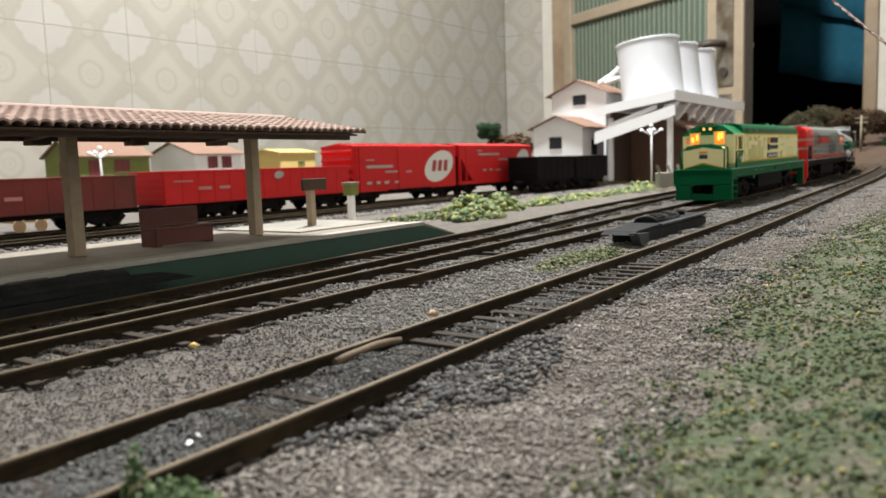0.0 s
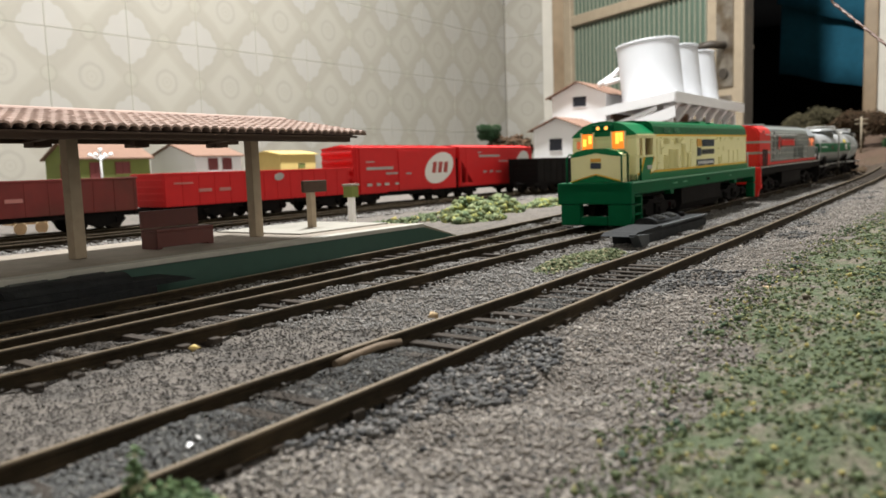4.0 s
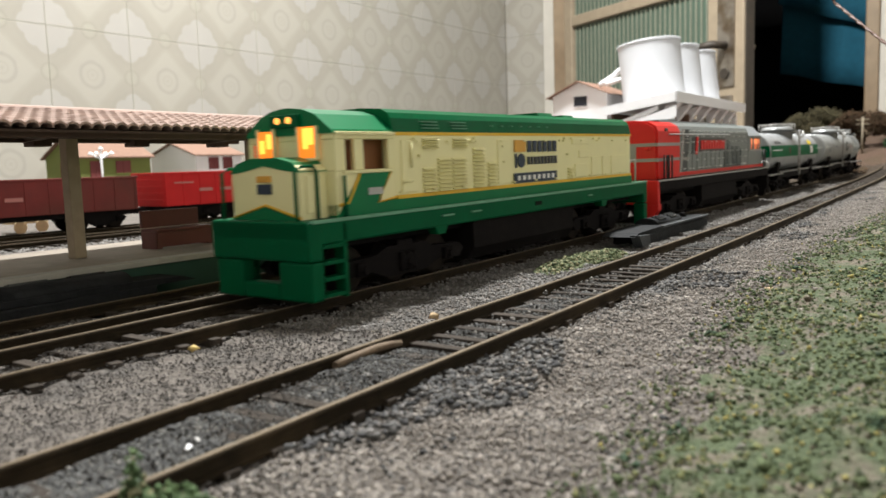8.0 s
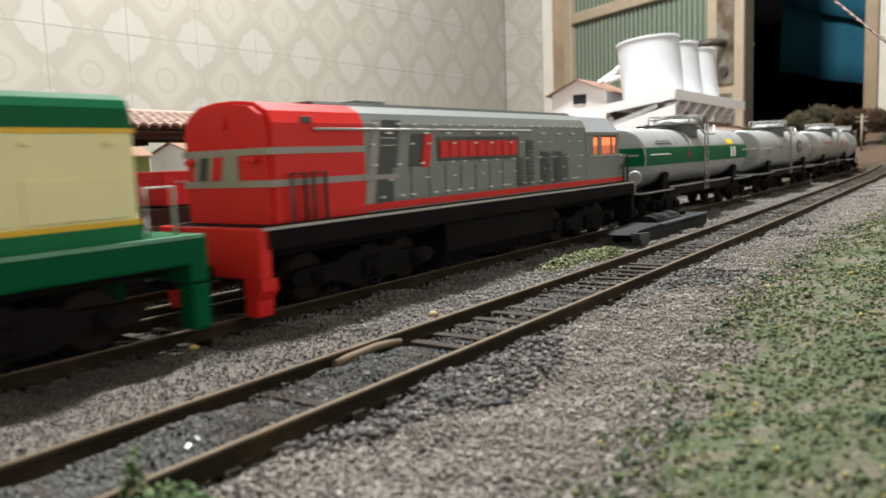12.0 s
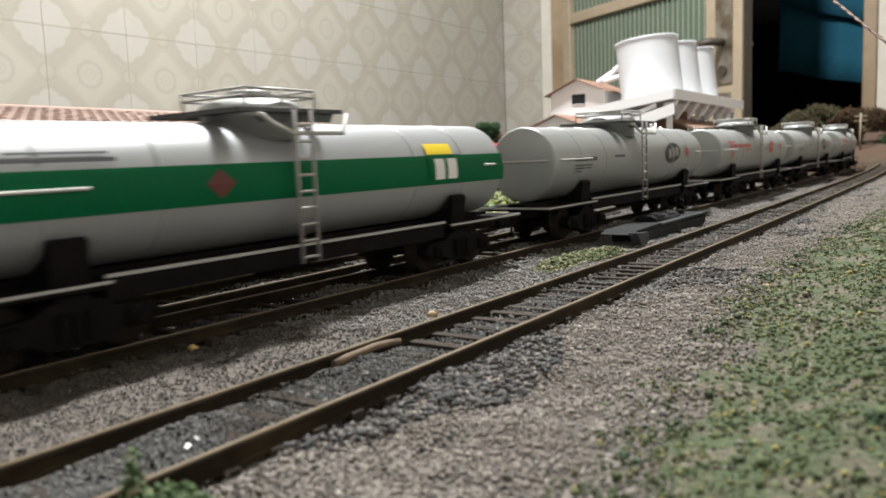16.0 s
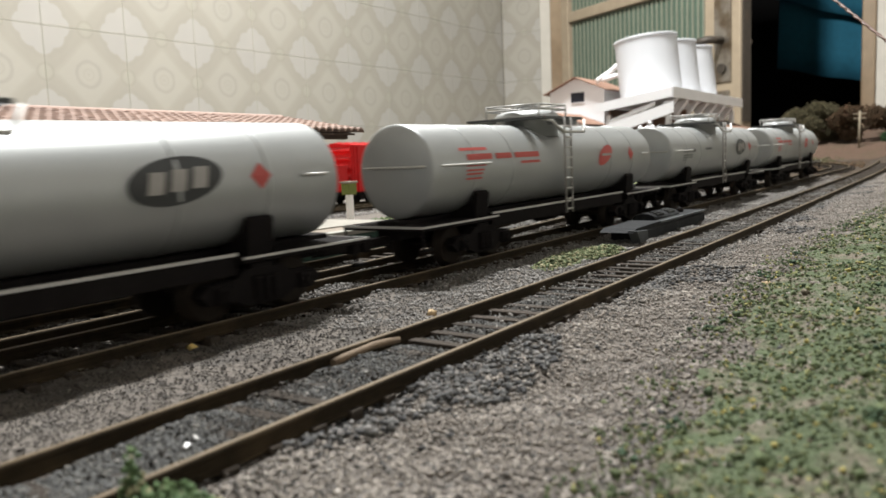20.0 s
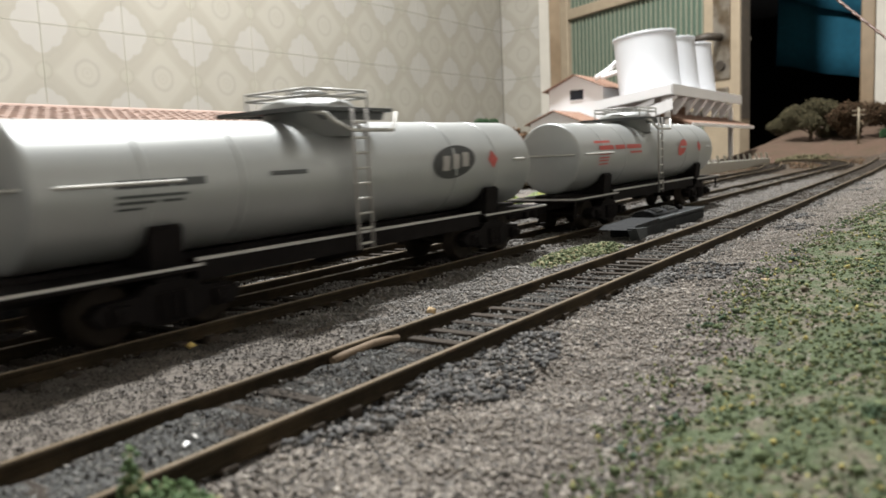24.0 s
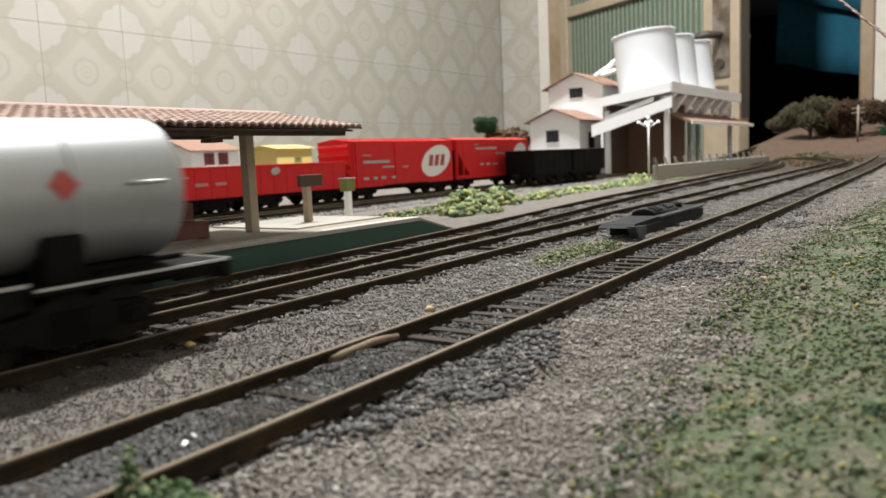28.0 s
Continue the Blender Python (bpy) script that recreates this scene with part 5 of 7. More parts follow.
def tank_wagon(scheme, label):
    LT, R, zc = 0.1566, 0.0128, 0.0264
    x0, x1 = -LT / 2, LT / 2
    t = thing("tank_wagon", pose(0, 0, 0), label, "tank wagon", "train")
    paint = {"green": TANKWHITE, "black": SILVER, "red": SILVER}[scheme]
    tank = part("tank", tank_body(x0, x1, R, zc), paint, t, {"green": "white tank with a green band", "black": "silver grey tank", "red": "silver grey tank"}[scheme])
    for x in (x0 + 0.021, x0 + 0.042, x1 - 0.042, x1 - 0.021):
        part("weld_seam", Mesh().lathe([(R, x - 0.0005), (R + 0.00015, x - 0.0003), (R + 0.00015, x + 0.0003), (R, x + 0.0005)], "x", 40, (0, 0, zc)), paint, tank)
    # marks
    Rm = R + 0.0002
    if scheme == "green":
        n = 10
        b = Mesh()
        for s in (-1, 1):
            v = [(x, s * Rm * math.cos(a), zc + Rm * math.sin(a)) for a in np.linspace(-0.25, 0.34, n + 1) for x in (x0 + 0.0012, x1 - 0.0012)]
            b.add(v, [(2 * k, 2 * k + 1, 2 * k + 3, 2 * k + 2) for k in range(n)], True)
        part("green_band", b, TANKGREEN, tank, "broad green band")
        for e, d in ((x0, -1), (x1, 1)):
            lo, hi = -0.0032, 0.0043
            out = [(math.sqrt((R - 0.0004) ** 2 - z * z) * k, zc + z) for k, zs in ((1, (lo, 0, hi)), (-1, (hi, 0, lo))) for z in zs]
            a, b = sorted((e, e + d * 0.0003))
            part("end_band", Mesh().prism(out, a, b, "x"), TANKGREEN, tank, "green band across the tank end")
        r = x0 + 0.1195
        patch(tank, "yellow_mark", r, r + 0.0115, 0.36, 0.60, Rm + 0.0001, zc, MARKYE, "yellow square mark")
        q = patch(tank, "mark_panel", r - 0.0004, r + 0.0142, -0.21, 0.345, Rm + 0.0003, zc, TANKGREEN, "green and white emblem")
        for k in range(2):
            patch(q, "letter_bar", r + 0.0020 + k * 0.0056, r + 0.0062 + k * 0.0056, -0.14, 0.26, Rm + 0.0005, zc, MARKWH)
        patch(tank, "text_bar", x0 + 0.014, x0 + 0.034, 0.44, 0.50, Rm, zc, MARKDK)
        patch(tank, "text_bar", x0 + 0.016, x0 + 0.033, 0.55, 0.59, Rm, zc, MARKDK)
        oval(tank, "hazard_mark", x0 + 0.054, 0.05, 0.0034, 0.22, Rm + 0.0002, zc, BENCH, "dull red hazard mark", 4)
    else:
        ink = MARKDK if scheme == "black" else MARKRED
        xo = x1 - (0.0425 if scheme == "black" else 0.0475)
        ov = oval(tank, "emblem", xo, 0.12, 0.0100 if scheme == "black" else 0.0066, 0.34 if scheme == "black" else 0.24, Rm, zc, ink, ("black" if scheme == "black" else "red") + " oval emblem", lean=0.25 if scheme == "black" else 0.7)
        if scheme == "black":
            for k in range(3):
                patch(ov, "letter_bar", xo - 0.0064 + k * 0.0046, xo - 0.0032 + k * 0.0046, -0.06 + 0.03 * k, 0.24 + 0.03 * k, Rm + 0.0002, zc, STRIPE, slant=0.001)
        else:
            patch(ov, "letter_bar", xo - 0.0040, xo + 0.0042, 0.09, 0.16, Rm + 0.0002, zc, STRIPE, slant=0.0006)
        oval(tank, "hazard_mark", x1 - 0.0232, 0.12, 0.0026, 0.21, Rm, zc, MARKRED, "red diamond hazard mark", 4)
        if scheme == "black":
            for a0, a1, xa, xb in ((0.03, 0.14, 0.0150, 0.0255), (0.03, 0.14, 0.0262, 0.0330), (-0.10, -0.06, 0.0150, 0.0290), (-0.18, -0.14, 0.0150, 0.0225), (-0.18, -0.14, 0.0235, 0.0280), (-0.26, -0.23, 0.0150, 0.0200), (0.08, 0.15, 0.0490, 0.0590)):
                patch(tank, "text_bar", x0 + xa, x0 + xb, a0, a1, Rm, zc, GREYDK)
        else:
            for a0, a1, xa, xb in ((0.39, 0.46, 0.014, 0.028), (0.18, 0.31, 0.017, 0.030), (0.18, 0.31, 0.032, 0.041), (0.18, 0.31, 0.043, 0.058), (0.04, 0.10, 0.046, 0.058), (0.04, 0.09, 0.016, 0.026), (-0.06, -0.02, 0.016, 0.025), (-0.14, -0.10, 0.016, 0.024), (-0.24, -0.20, 0.016, 0.024)):
                patch(tank, "text_bar", x0 + xa, x0 + xb, a0, a1, Rm, zc, MARKRED)
            for z, w in ((0.0315, 0.011), (0.0298, 0.013), (0.0285, 0.009), (0.0215, 0.008)):
                part("text_bar", Mesh().box(x0 + 0.0004, x0 + 0.0022, -w / 2, w / 2, z, z + 0.0006), MARKRED if z > 0.025 else GREYDK, tank)
    # long wire along the ends
    for e, d in ((x0, 1), (x1, -1)):
        reach = 0.028 if d > 0 else 0.012
        pts = [(e + d * reach, -R - 0.0006, zc + 0.0012), (e + d * 0.006, -R - 0.0005, zc + 0.0012), (e - d * 0.0005, -R * 0.75, zc + 0.0012), (e - d * 0.0012, 0, zc + 0.0012), (e - d * 0.0005, R * 0.75, zc + 0.0012), (e + d * 0.006, R + 0.0005, zc + 0.0012), (e + d * reach, R + 0.0006, zc + 0.0012)]
        part("end_handrail", Mesh().tube(pts, 0.00035, 5), WIRE, tank, "pale wire handrail")
    # underframe
    fr = part("underframe", Mesh().box(x0 - 0.004, x1 + 0.004, -0.0035, 0.0035, 0.0085, 0.0135, 0.0004).box(x0 + 0.03, x1 - 0.03, -0.0118, -0.0100, 0.0090, 0.0132).box(x0 + 0.03, x1 - 0.03, 0.0100, 0.0118, 0.0090, 0.0132), BLACK, t, "black underframe")
    part("sill_edge", Mesh().box(x0 + 0.03, x1 - 0.03, -0.0122, -0.0116, 0.0127, 0.0133), GREYLT, fr, "pale worn sill edge")
    for e, d in ((x0, 1), (x1, -1)):
        a, b = sorted((e - d * 0.006, e + d * 0.030))
        p = part("end_platform", Mesh().box(a, b, -0.0138, 0.0138, 0.0112, 0.0124, 0.0002), BLACK, fr, "black end platform")
        part("platform_edge", Mesh().box(a, b, -0.0142, -0.0138, 0.0120, 0.0125).box(min(e - d * 0.0064, e - d * 0.006), max(e - d * 0.0064, e - d * 0.006), -0.0138, 0.0138, 0.0119, 0.0125), GREYLT, p, "pale worn platform edge")
        sx = e + d * 0.024
        part("saddle", Mesh().prism([(-0.0120, 0.0124), (-0.0128, 0.0192), (-0.0118, 0.0200), (-0.0105, 0.0170), (-0.006, 0.0146), (0.006, 0.0146), (0.0105, 0.0170), (0.0118, 0.0200), (0.0128, 0.0192), (0.0120, 0.0124)], sx - 0.0032, sx + 0.0032, "x"), BLACK, fr, "black tank saddle")
        for s in (-1, 1):
            q0, q1 = sorted((e - d * 0.006, e - d * 0.002))
            part("step", Mesh().box(q0, q1, min(s * 0.0120, s * 0.0138), max(s * 0.0120, s * 0.0138), 0.0060, 0.0066).box(q0, q0 + 0.0005, min(s * 0.013, s * 0.0136), max(s * 0.013, s * 0.0136), 0.0062, 0.0112), BLACK, p)
        coupler(t, e - d * 0.004, -d)
        bogie(t, e + d * 0.024, (-0.0105, 0.0105), 0.031)
    part("brake_cylinder", Mesh().lathe([(0.001, -0.012), (0.0026, -0.011), (0.0026, 0.002), (0.001, 0.003)], "x", 12, (0, -0.006, 0.0095)), BLACK, fr)
    if scheme == "green":
        part("brake_wheel", Mesh().lathe([(0.0026, x0 - 0.0055), (0.0031, x0 - 0.0051), (0.0026, x0 - 0.0047)], "x", 14, (0, -0.0100, 0.0185)).tube([(x0 - 0.0051, -0.010, 0.0124), (x0 - 0.0051, -0.010, 0.0185)], 0.0004), GREYLT, fr)
    # manway platform, railing, ladders
    mc, wc, wh = -0.0052, -0.0060, 0.0143
    zp = zc + R + 0.0013
    dome = part("manway", Mesh().lathe([(0.0104, zc + R - 0.0040), (0.0104, zp + 0.0004), (0.0112, zp + 0.0008), (0.0112, zp + 0.0014), (0.0098, zp + 0.0028), (0.0068, zp + 0.0036), (0.0025, zp + 0.0040)], "z", 28, (mc, 0, 0)), SILVER, t, "silver manway dome")
    part("manway_lid", Mesh().lathe([(0.0040, zp + 0.0040), (0.0040, zp + 0.0052), (0.0032, zp + 0.0056), (0.0010, zp + 0.0057)], "z", 18, (mc, 0, 0)), SILVER, dome)
    for k in range(6):
        a = k * math.pi / 3
        part("lid_bolt", Mesh().lathe([(0.0004, zp + 0.0040), (0.0004, zp + 0.0058)], "z", 6, (mc + 0.0046 * math.cos(a), 0.0046 * math.sin(a), 0)), GREYLT, dome)
    pl = part("walkway", Mesh().box(wc - wh, wc + wh, -0.0145, -0.0112, zp, zp + 0.0009, 0.0001).box(wc - wh, wc + wh, 0.0112, 0.0145, zp, zp + 0.0009, 0.0001).box(wc - wh, mc - 0.0112, -0.0112, 0.0112, zp, zp + 0.0009).box(mc + 0.0112, wc + wh, -0.0112, 0.0112, zp, zp + 0.0009), GREYDK, t, "dark grey walkway round the manway")
    part("walkway_skirt", Mesh().prism([(mc - 0.0115, zp), (mc + 0.0120, zp), (mc + 0.0110, zp - 0.0018), (mc - 0.0085, zp - 0.0018)], -0.0132, -0.0128, "y"), GREYDK, pl)
    rail_ = Mesh()
    zr, q = zp + 0.0051, 0.0096
    for z in (zr, zp + 0.0036):
        rail_.tube([(mc - q, -0.0100, z), (mc + q, -0.0100, z), (mc + q, 0.0100, z), (mc - q, 0.0100, z), (mc - q, -0.0100, z)], 0.00032, 5)
    for x in (mc - q, mc, mc + q):
        for y in (-0.0100, 0.0100):
            rail_.tube([(x, y, zp), (x, y, zr)], 0.00032, 5)
    part("railing", rail_, GREYLT, pl, "pale wire railing")
    part("support_pipe", Mesh().tube([(mc - 0.0125, -0.0128, zp), (mc - 0.0095, -0.0148, zp - 0.0006), (mc - 0.0075, -0.0152, zp - 0.0022), (mc - 0.002, -0.0152, zp - 0.0042), (mc + 0.0125, -0.0152, zp - 0.0042), (mc + 0.0145, -0.0146, zp)], 0.0005, 6), WIRE, pl)
    for s in (-1, 1):
        y = s * 0.0150
        lad = part("ladder", Mesh().tube([(-0.0066, y, 0.0095), (-0.0066, y, zp + 0.0006)], 0.0004, 5).tube([(-0.0019, y, 0.0095), (-0.0019, y, zp + 0.0006)], 0.0004, 5), STRIPE, t, "pale grey ladder")
        for k in range(9):
            z = 0.0108 + k * 0.0034
            part("rung", Mesh().tube([(-0.0068, y, z), (-0.0017, y, z)], 0.00032, 5), WIRE, lad)
    return t


# ---- wagons on the back track ----
def wagon_base(t, x0, x1, hw, z):
    fr = part("underframe", Mesh().box(x0 + 0.001, x1 - 0.001, -hw + 0.004, hw - 0.004, z - 0.0030, z, 0.0003), BLACK, t)
    for e, d in ((x0, 1), (x1, -1)):
        coupler(t, e, -d)
        xc = e + d * 0.021
        b = part("bogie", Mesh().box(xc - 0.003, xc + 0.003, -0.0115, 0.0115, 0.006, z - 0.0028), BLACK, t)
        frame_, box, spring = bogie_meshes(0.031)
        for s in (-1, 1):
            part("side_frame", frame_, None, b, m=pose(xc, s * 0.0112, 0))
            for a in (-0.0105, 0.0105):
                part("axle_box", box, None, b, m=pose(xc + a, s * 0.0130, 0))
        for a in (-0.0105, 0.0105):
            part("wheelset", WHEELSET, None, b, m=pose(xc + a, 0, 0.0055))
    return fr


def gondola(L, top, material, label, m, marks=True, group="parked wagons"):
    t = thing("gondola_wagon", m, label, "gondola wagon", group)
    hw, z = 0.0165, 0.0105
    a, b = -L / 2, L / 2
    wagon_base(t, a, b, hw, z)
    part("side", Mesh().box(a, b, -hw, -hw + 0.0012, z, top, 0.0002), material, t)
    part("side", Mesh().box(a, b, hw - 0.0012, hw, z, top, 0.0002), material, t)
    part("end", Mesh().box(a, a + 0.0012, -hw + 0.0012, hw - 0.0012, z, top, 0.0002), material, t)
    part("end", Mesh().box(b - 0.0012, b, -hw + 0.0012, hw - 0.0012, z, top, 0.0002), material, t)
    part("deck", Mesh().box(a + 0.0012, b - 0.0012, -hw + 0.0012, hw - 0.0012, z, z + 0.001), material, t)
    part("top_rim", Mesh().box(a - 0.0004, b + 0.0004, -hw - 0.0008, -hw, top - 0.0014, top, 0.0002).box(a - 0.0008, a, -hw, hw, top - 0.0014, top, 0.0002), material, t)
    n = max(5, int(L / 0.0125))
    for k in range(n + 1):
        x = a + 0.0008 + (L - 0.0022) * k / n
        part("side_post", Mesh().box(x - 0.0006, x + 0.0010, -hw - 0.0003, -hw, z, top - 0.0014), material, t)
    for k in range(4):
        zz = z + 0.003 + k * (top - z - 0.004) / 4
        part("end_rib", Mesh().box(a - 0.0007, a, -hw + 0.001, hw - 0.001, zz, zz + 0.0012, 0.0002), material, t)
    if marks:
        for x, w, zz, h in ((0.006, 0.014, 0.66, 0.0009), (0.024, 0.010, 0.40, 0.0020), (0.040, 0.009, 0.40, 0.0020)):
            plate(t, "text_bar", rect(a + x, a + x + w, z + (top - z) * zz, z + (top - z) * zz + h), -hw - 0.0009, MARKPK)
    return t


def ellipse(xc, zc, rx, rz, lean=0.0, n=26):
    return [(xc + rx * math.cos(a) + lean * math.sin(a), zc + rz * math.sin(a)) for a in (2 * math.pi * k / n for k in range(n))]


def boxcar(m):
    L, top, z, hw = 0.1440, 0.0470, 0.0095, 0.0170
    t = thing("boxcar", m, "bright red boxcar with ribbed ends and a white oval emblem", "boxcar", "parked wagons")
    a, b = -L / 2, L / 2
    wagon_base(t, a, b, hw, z)
    body = part("body", Mesh().box(a, b, -hw, hw, z, top - 0.001, 0.0005), WAGRED, t)
    part("roof", Mesh().prism([(-hw - 0.0004, top - 0.0012), (-hw - 0.0004, top - 0.0006), (0, top + 0.0016), (hw + 0.0004, top - 0.0006), (hw + 0.0004, top - 0.0012)], a - 0.0004, b + 0.0004, "x"), WAGRED, t)
    for k in range(14):
        x = a + 0.004 + k * 0.0096
        part("roof_rib", Mesh().prism([(-hw, top - 0.0003), (0, top + 0.0022), (hw, top - 0.0003), (0, top + 0.001)], x, x + 0.001, "x"), WAGRED, t)
    for k in range(5):
        zz = z + 0.003 + k * 0.0068
        part("end_rib", Mesh().prism([(a, zz), (a - 0.0016, zz + 0.0020), (a - 0.0016, zz + 0.0028), (a, zz + 0.0050)], -hw + 0.001, hw - 0.001, "y"), WAGRED, body)
    part("door", Mesh().box(-0.016, 0.014, -hw - 0.0008, -hw, z + 0.001, top - 0.003, 0.0002), WAGRED, t, "red sliding door")
    part("door_track", Mesh().box(-0.030, 0.030, -hw - 0.0010, -hw, z - 0.0002, z + 0.0008), BLACK, t)
    em = plate(t, "emblem", ellipse(0.0445, 0.0285, 0.0215, 0.0140, 0.0070), -hw - 0.0003, MARKWH, "white oval emblem")
    for x in (0.0325, 0.0415, 0.0505):
        plate(em, "letter_bar", rect(x, x + 0.0055, 0.0240, 0.0338, 0.0022), -hw - 0.0006, MARKRED)
    for x, w, zz, h in ((-0.058, 0.010, 0.0345, 0.0009), (-0.058, 0.034, 0.0285, 0.0022), (-0.034, 0.016, 0.0245, 0.0014), (-0.058, 0.006, 0.0155, 0.0022), (-0.046, 0.005, 0.0155, 0.0022), (-0.036, 0.006, 0.0155, 0.0022), (-0.006, 0.007, 0.024, 0.0012), (-0.022, 0.005, 0.0155, 0.0018)):
        plate(t, "text_bar", rect(x, x + w, zz, zz + h), -hw - 0.0010, GREYLT)
    part("ladder", Mesh().box(a + 0.002, a + 0.0026, -hw - 0.001, -hw, z, top - 0.002).box(a + 0.006, a + 0.0066, -hw - 0.001, -hw, z, top - 0.002), WAGRED, t)
    return t


def hopper(m):
    L, top, z, hw = 0.145, 0.0470, 0.0100, 0.0168
    t = thing("hopper_wagon", m, "bright red covered hopper wagon with sloped ends", "hopper wagon", "parked wagons")
    a, b = -L / 2, L / 2
    wagon_base(t, a, b, hw, z)
    part("body", Mesh().prism([(a + 0.002, top), (a + 0.002, top - 0.010), (a + 0.022, z + 0.005), (a + 0.028, z), (b - 0.028, z), (b - 0.022, z + 0.005), (b - 0.002, top - 0.010), (b - 0.002, top)], -hw, hw, "y"), WAGRED, t)
    part("sill", Mesh().box(a, b, -hw - 0.0003, -hw + 0.002, z, z + 0.0034, 0.0002), WAGRED, t)
    for x in (a + 0.001, a + 0.012, b - 0.014, b - 0.003):
        part("end_post", Mesh().box(x, x + 0.0020, -hw - 0.0003, -hw + 0.002, z + 0.003, top - 0.002), WAGRED, t)
    # black plate stands in for the shade inside the end recess
    part("end_shade", Mesh().box(a + 0.0005, a + 0.0022, -hw + 0.003, hw - 0.003, z, top - 0.01), BLACK, t)
    part("roof", Mesh().prism([(-hw - 0.0006, top), (-0.004, top + 0.0022), (0.004, top + 0.0022), (hw + 0.0006, top)], a + 0.001, b - 0.001, "x"), WAGRED, t)
    plate(t, "emblem", ellipse(b - 0.022, 0.0300, 0.0145, 0.0135, 0.0035), -hw - 0.0003, MARKWH, "white oval emblem")
    for x, w, zz, h in ((-0.040, 0.008, 0.0415, 0.001), (-0.038, 0.040, 0.0375, 0.0020), (0.0, 0.018, 0.0325, 0.0012), (-0.030, 0.006, 0.0220, 0.0020), (-0.018, 0.006, 0.0220, 0.0020), (-0.006, 0.010, 0.0220, 0.0014)):
        plate(t, "text_bar", rect(x, x + w, zz, zz + h), -hw - 0.0004, GREYLT)
    return t


def wagons():
    z = RAIL_TOP
    y = 0.4165
    gondola(0.115, 0.0295, WAGOLD, "weathered dark red gondola wagon on the back track", pose(0.2085, y, z))
    gondola(0.0640, 0.0310, WAGRED, "bright red gondola wagon with faded lettering", pose(0.3168, y, z))
    g = gondola(0.1000, 0.0310, WAGRED, "bright red gondola wagon with a small white emblem", pose(0.4010, y, z), False)
    em = plate(g, "emblem", ellipse(-0.024, 0.0262, 0.0042, 0.0026, 0.001), -0.0175, GREYLT, "small white oval emblem")
    boxcar(pose(0.5285, y, z))
    hopper(pose(0.6790, y, z))
    for x in (0.7230, 0.8130):
        gondola(0.0860, 0.0345, BLACK, "black gondola wagon on the siding", pose(x, 0.372, z), False)


# ---- station ----
def platform():
    x0, x1, x2, y0, y1, h = -0.25, 0.241, 0.277, 0.1765, 0.238, 0.0105
    t = thing("station_platform", pose(0, 0, 0), "low concrete station platform with a dark green face", "platform", kind="structure")
    part("slab", Mesh().prism([(x0, -0.002), (x2 + 0.01, -0.002), (x1, h), (x0, h)], y0 + 0.0008, y1, "y"), CONC, t)
    part("green_face", Mesh().prism([(x0, 0.0008), (x2, 0.0004), (x1, h - 0.0012), (x0, h - 0.0012)], y0, y0 + 0.0008, "y"), PLATGREEN, t, "dark green painted face")
    part("edge_strip", Mesh().box(x0, x1, y0 - 0.0006, y0 + 0.004, h - 0.0012, h + 0.0003, 0.0002), CONCLT, t, "pale edge strip")
    part("pale_end_slab", Mesh().box(0.190, x1 - 0.002, y0 + 0.016, y1 - 0.001, h, h + 0.0005), CONCDULL, t, "paler end of the platform")
    # shelter
    s = thing("platform_shelter", pose(0, 0, h), "open platform shelter with a clay tile roof", "shelter")
    ym, ye, yb = 0.2060, 0.1680, 0.2300
    zr, ze, zb = 0.0400, 0.0334, 0.0350
    for x in (-0.0138, 0.0512, 0.1162, 0.1812):
        p = part("post", Mesh().box(x - 0.0018, x + 0.0018, 0.2030, 0.2066, 0, zr - 0.002, 0.0003), POST, s)
        part("cross_beam", Mesh().prism([(ye + 0.004, ze - 0.0009), (ym, zr - 0.0022), (yb - 0.003, zb - 0.0009), (yb - 0.003, zb - 0.0022), (0.2075, zr - 0.0058), (0.2020, zr - 0.0058), (ye + 0.004, ze - 0.0016)], x - 0.0012, x + 0.0012, "x"), DKWOOD, s)
    for y, z in ((ye + 0.004, ze - 0.0006), (0.2048, zr - 0.0012), (yb - 0.003, zb - 0.0006)):
        part("beam", Mesh().box(-0.2, 0.194, y - 0.0012, y + 0.0012, z - 0.0016, z, 0.0002), DKWOOD, s, "dark timber beam")
    under = Mesh().prism([(ye + 0.001, ze - 0.0004), (ym, zr - 0.0004), (yb - 0.001, zb - 0.0004), (yb - 0.001, zb - 0.0010), (ym, zr - 0.0012), (ye + 0.001, ze - 0.0010)], -0.2, 0.1955, "x")
    part("roof_board", under, DKWOOD, s, "dark boards under the tiles")
    for k, x in enumerate(np.arange(-0.0138, 0.19, 0.0325)):
        part("rafter_end", Mesh().box(x, x + 0.0055, yb - 0.007, yb - 0.001, zb - 0.0034, zb - 0.001, 0.0003), DKWOOD, s)
    pitch = 0.00305
    v = []
    n = 6
    for j in range(8):
        f = j / 7
        for e in (0, 1):
            ff = min(1, (j + e * 0.96) / 7)
            y = -0.038 * (1 - ff)
            z = (ff - 1) * (zr - ze) + (0.0005 if not e else 0.0)
            for i in range(n + 1):
                a = math.pi * i / n
                v.append((-pitch * 0.5 * math.cos(a), y, z + 0.0011 * math.sin(a)))
    m = n + 1
    f = [(r * m + i, r * m + i + 1, (r + 1) * m + i + 1, (r + 1) * m + i) for r in range(15) for i in range(n)]
    base = len(v)
    v2 = [(p[0], p[1], p[2] - 0.0006) for p in v]
    f2 = [tuple(q + base for q in reversed(x)) for x in f]
    rim = [(i, i + 1, base + i + 1, base + i) for i in range(n)]
    col = Mesh().add(v, f).data("tile_row", CLAY)
    colm = Mesh()
    colm.v, colm.f, colm.smooth = v + v2, f + f2 + rim, [False] * (2 * len(f) + n)
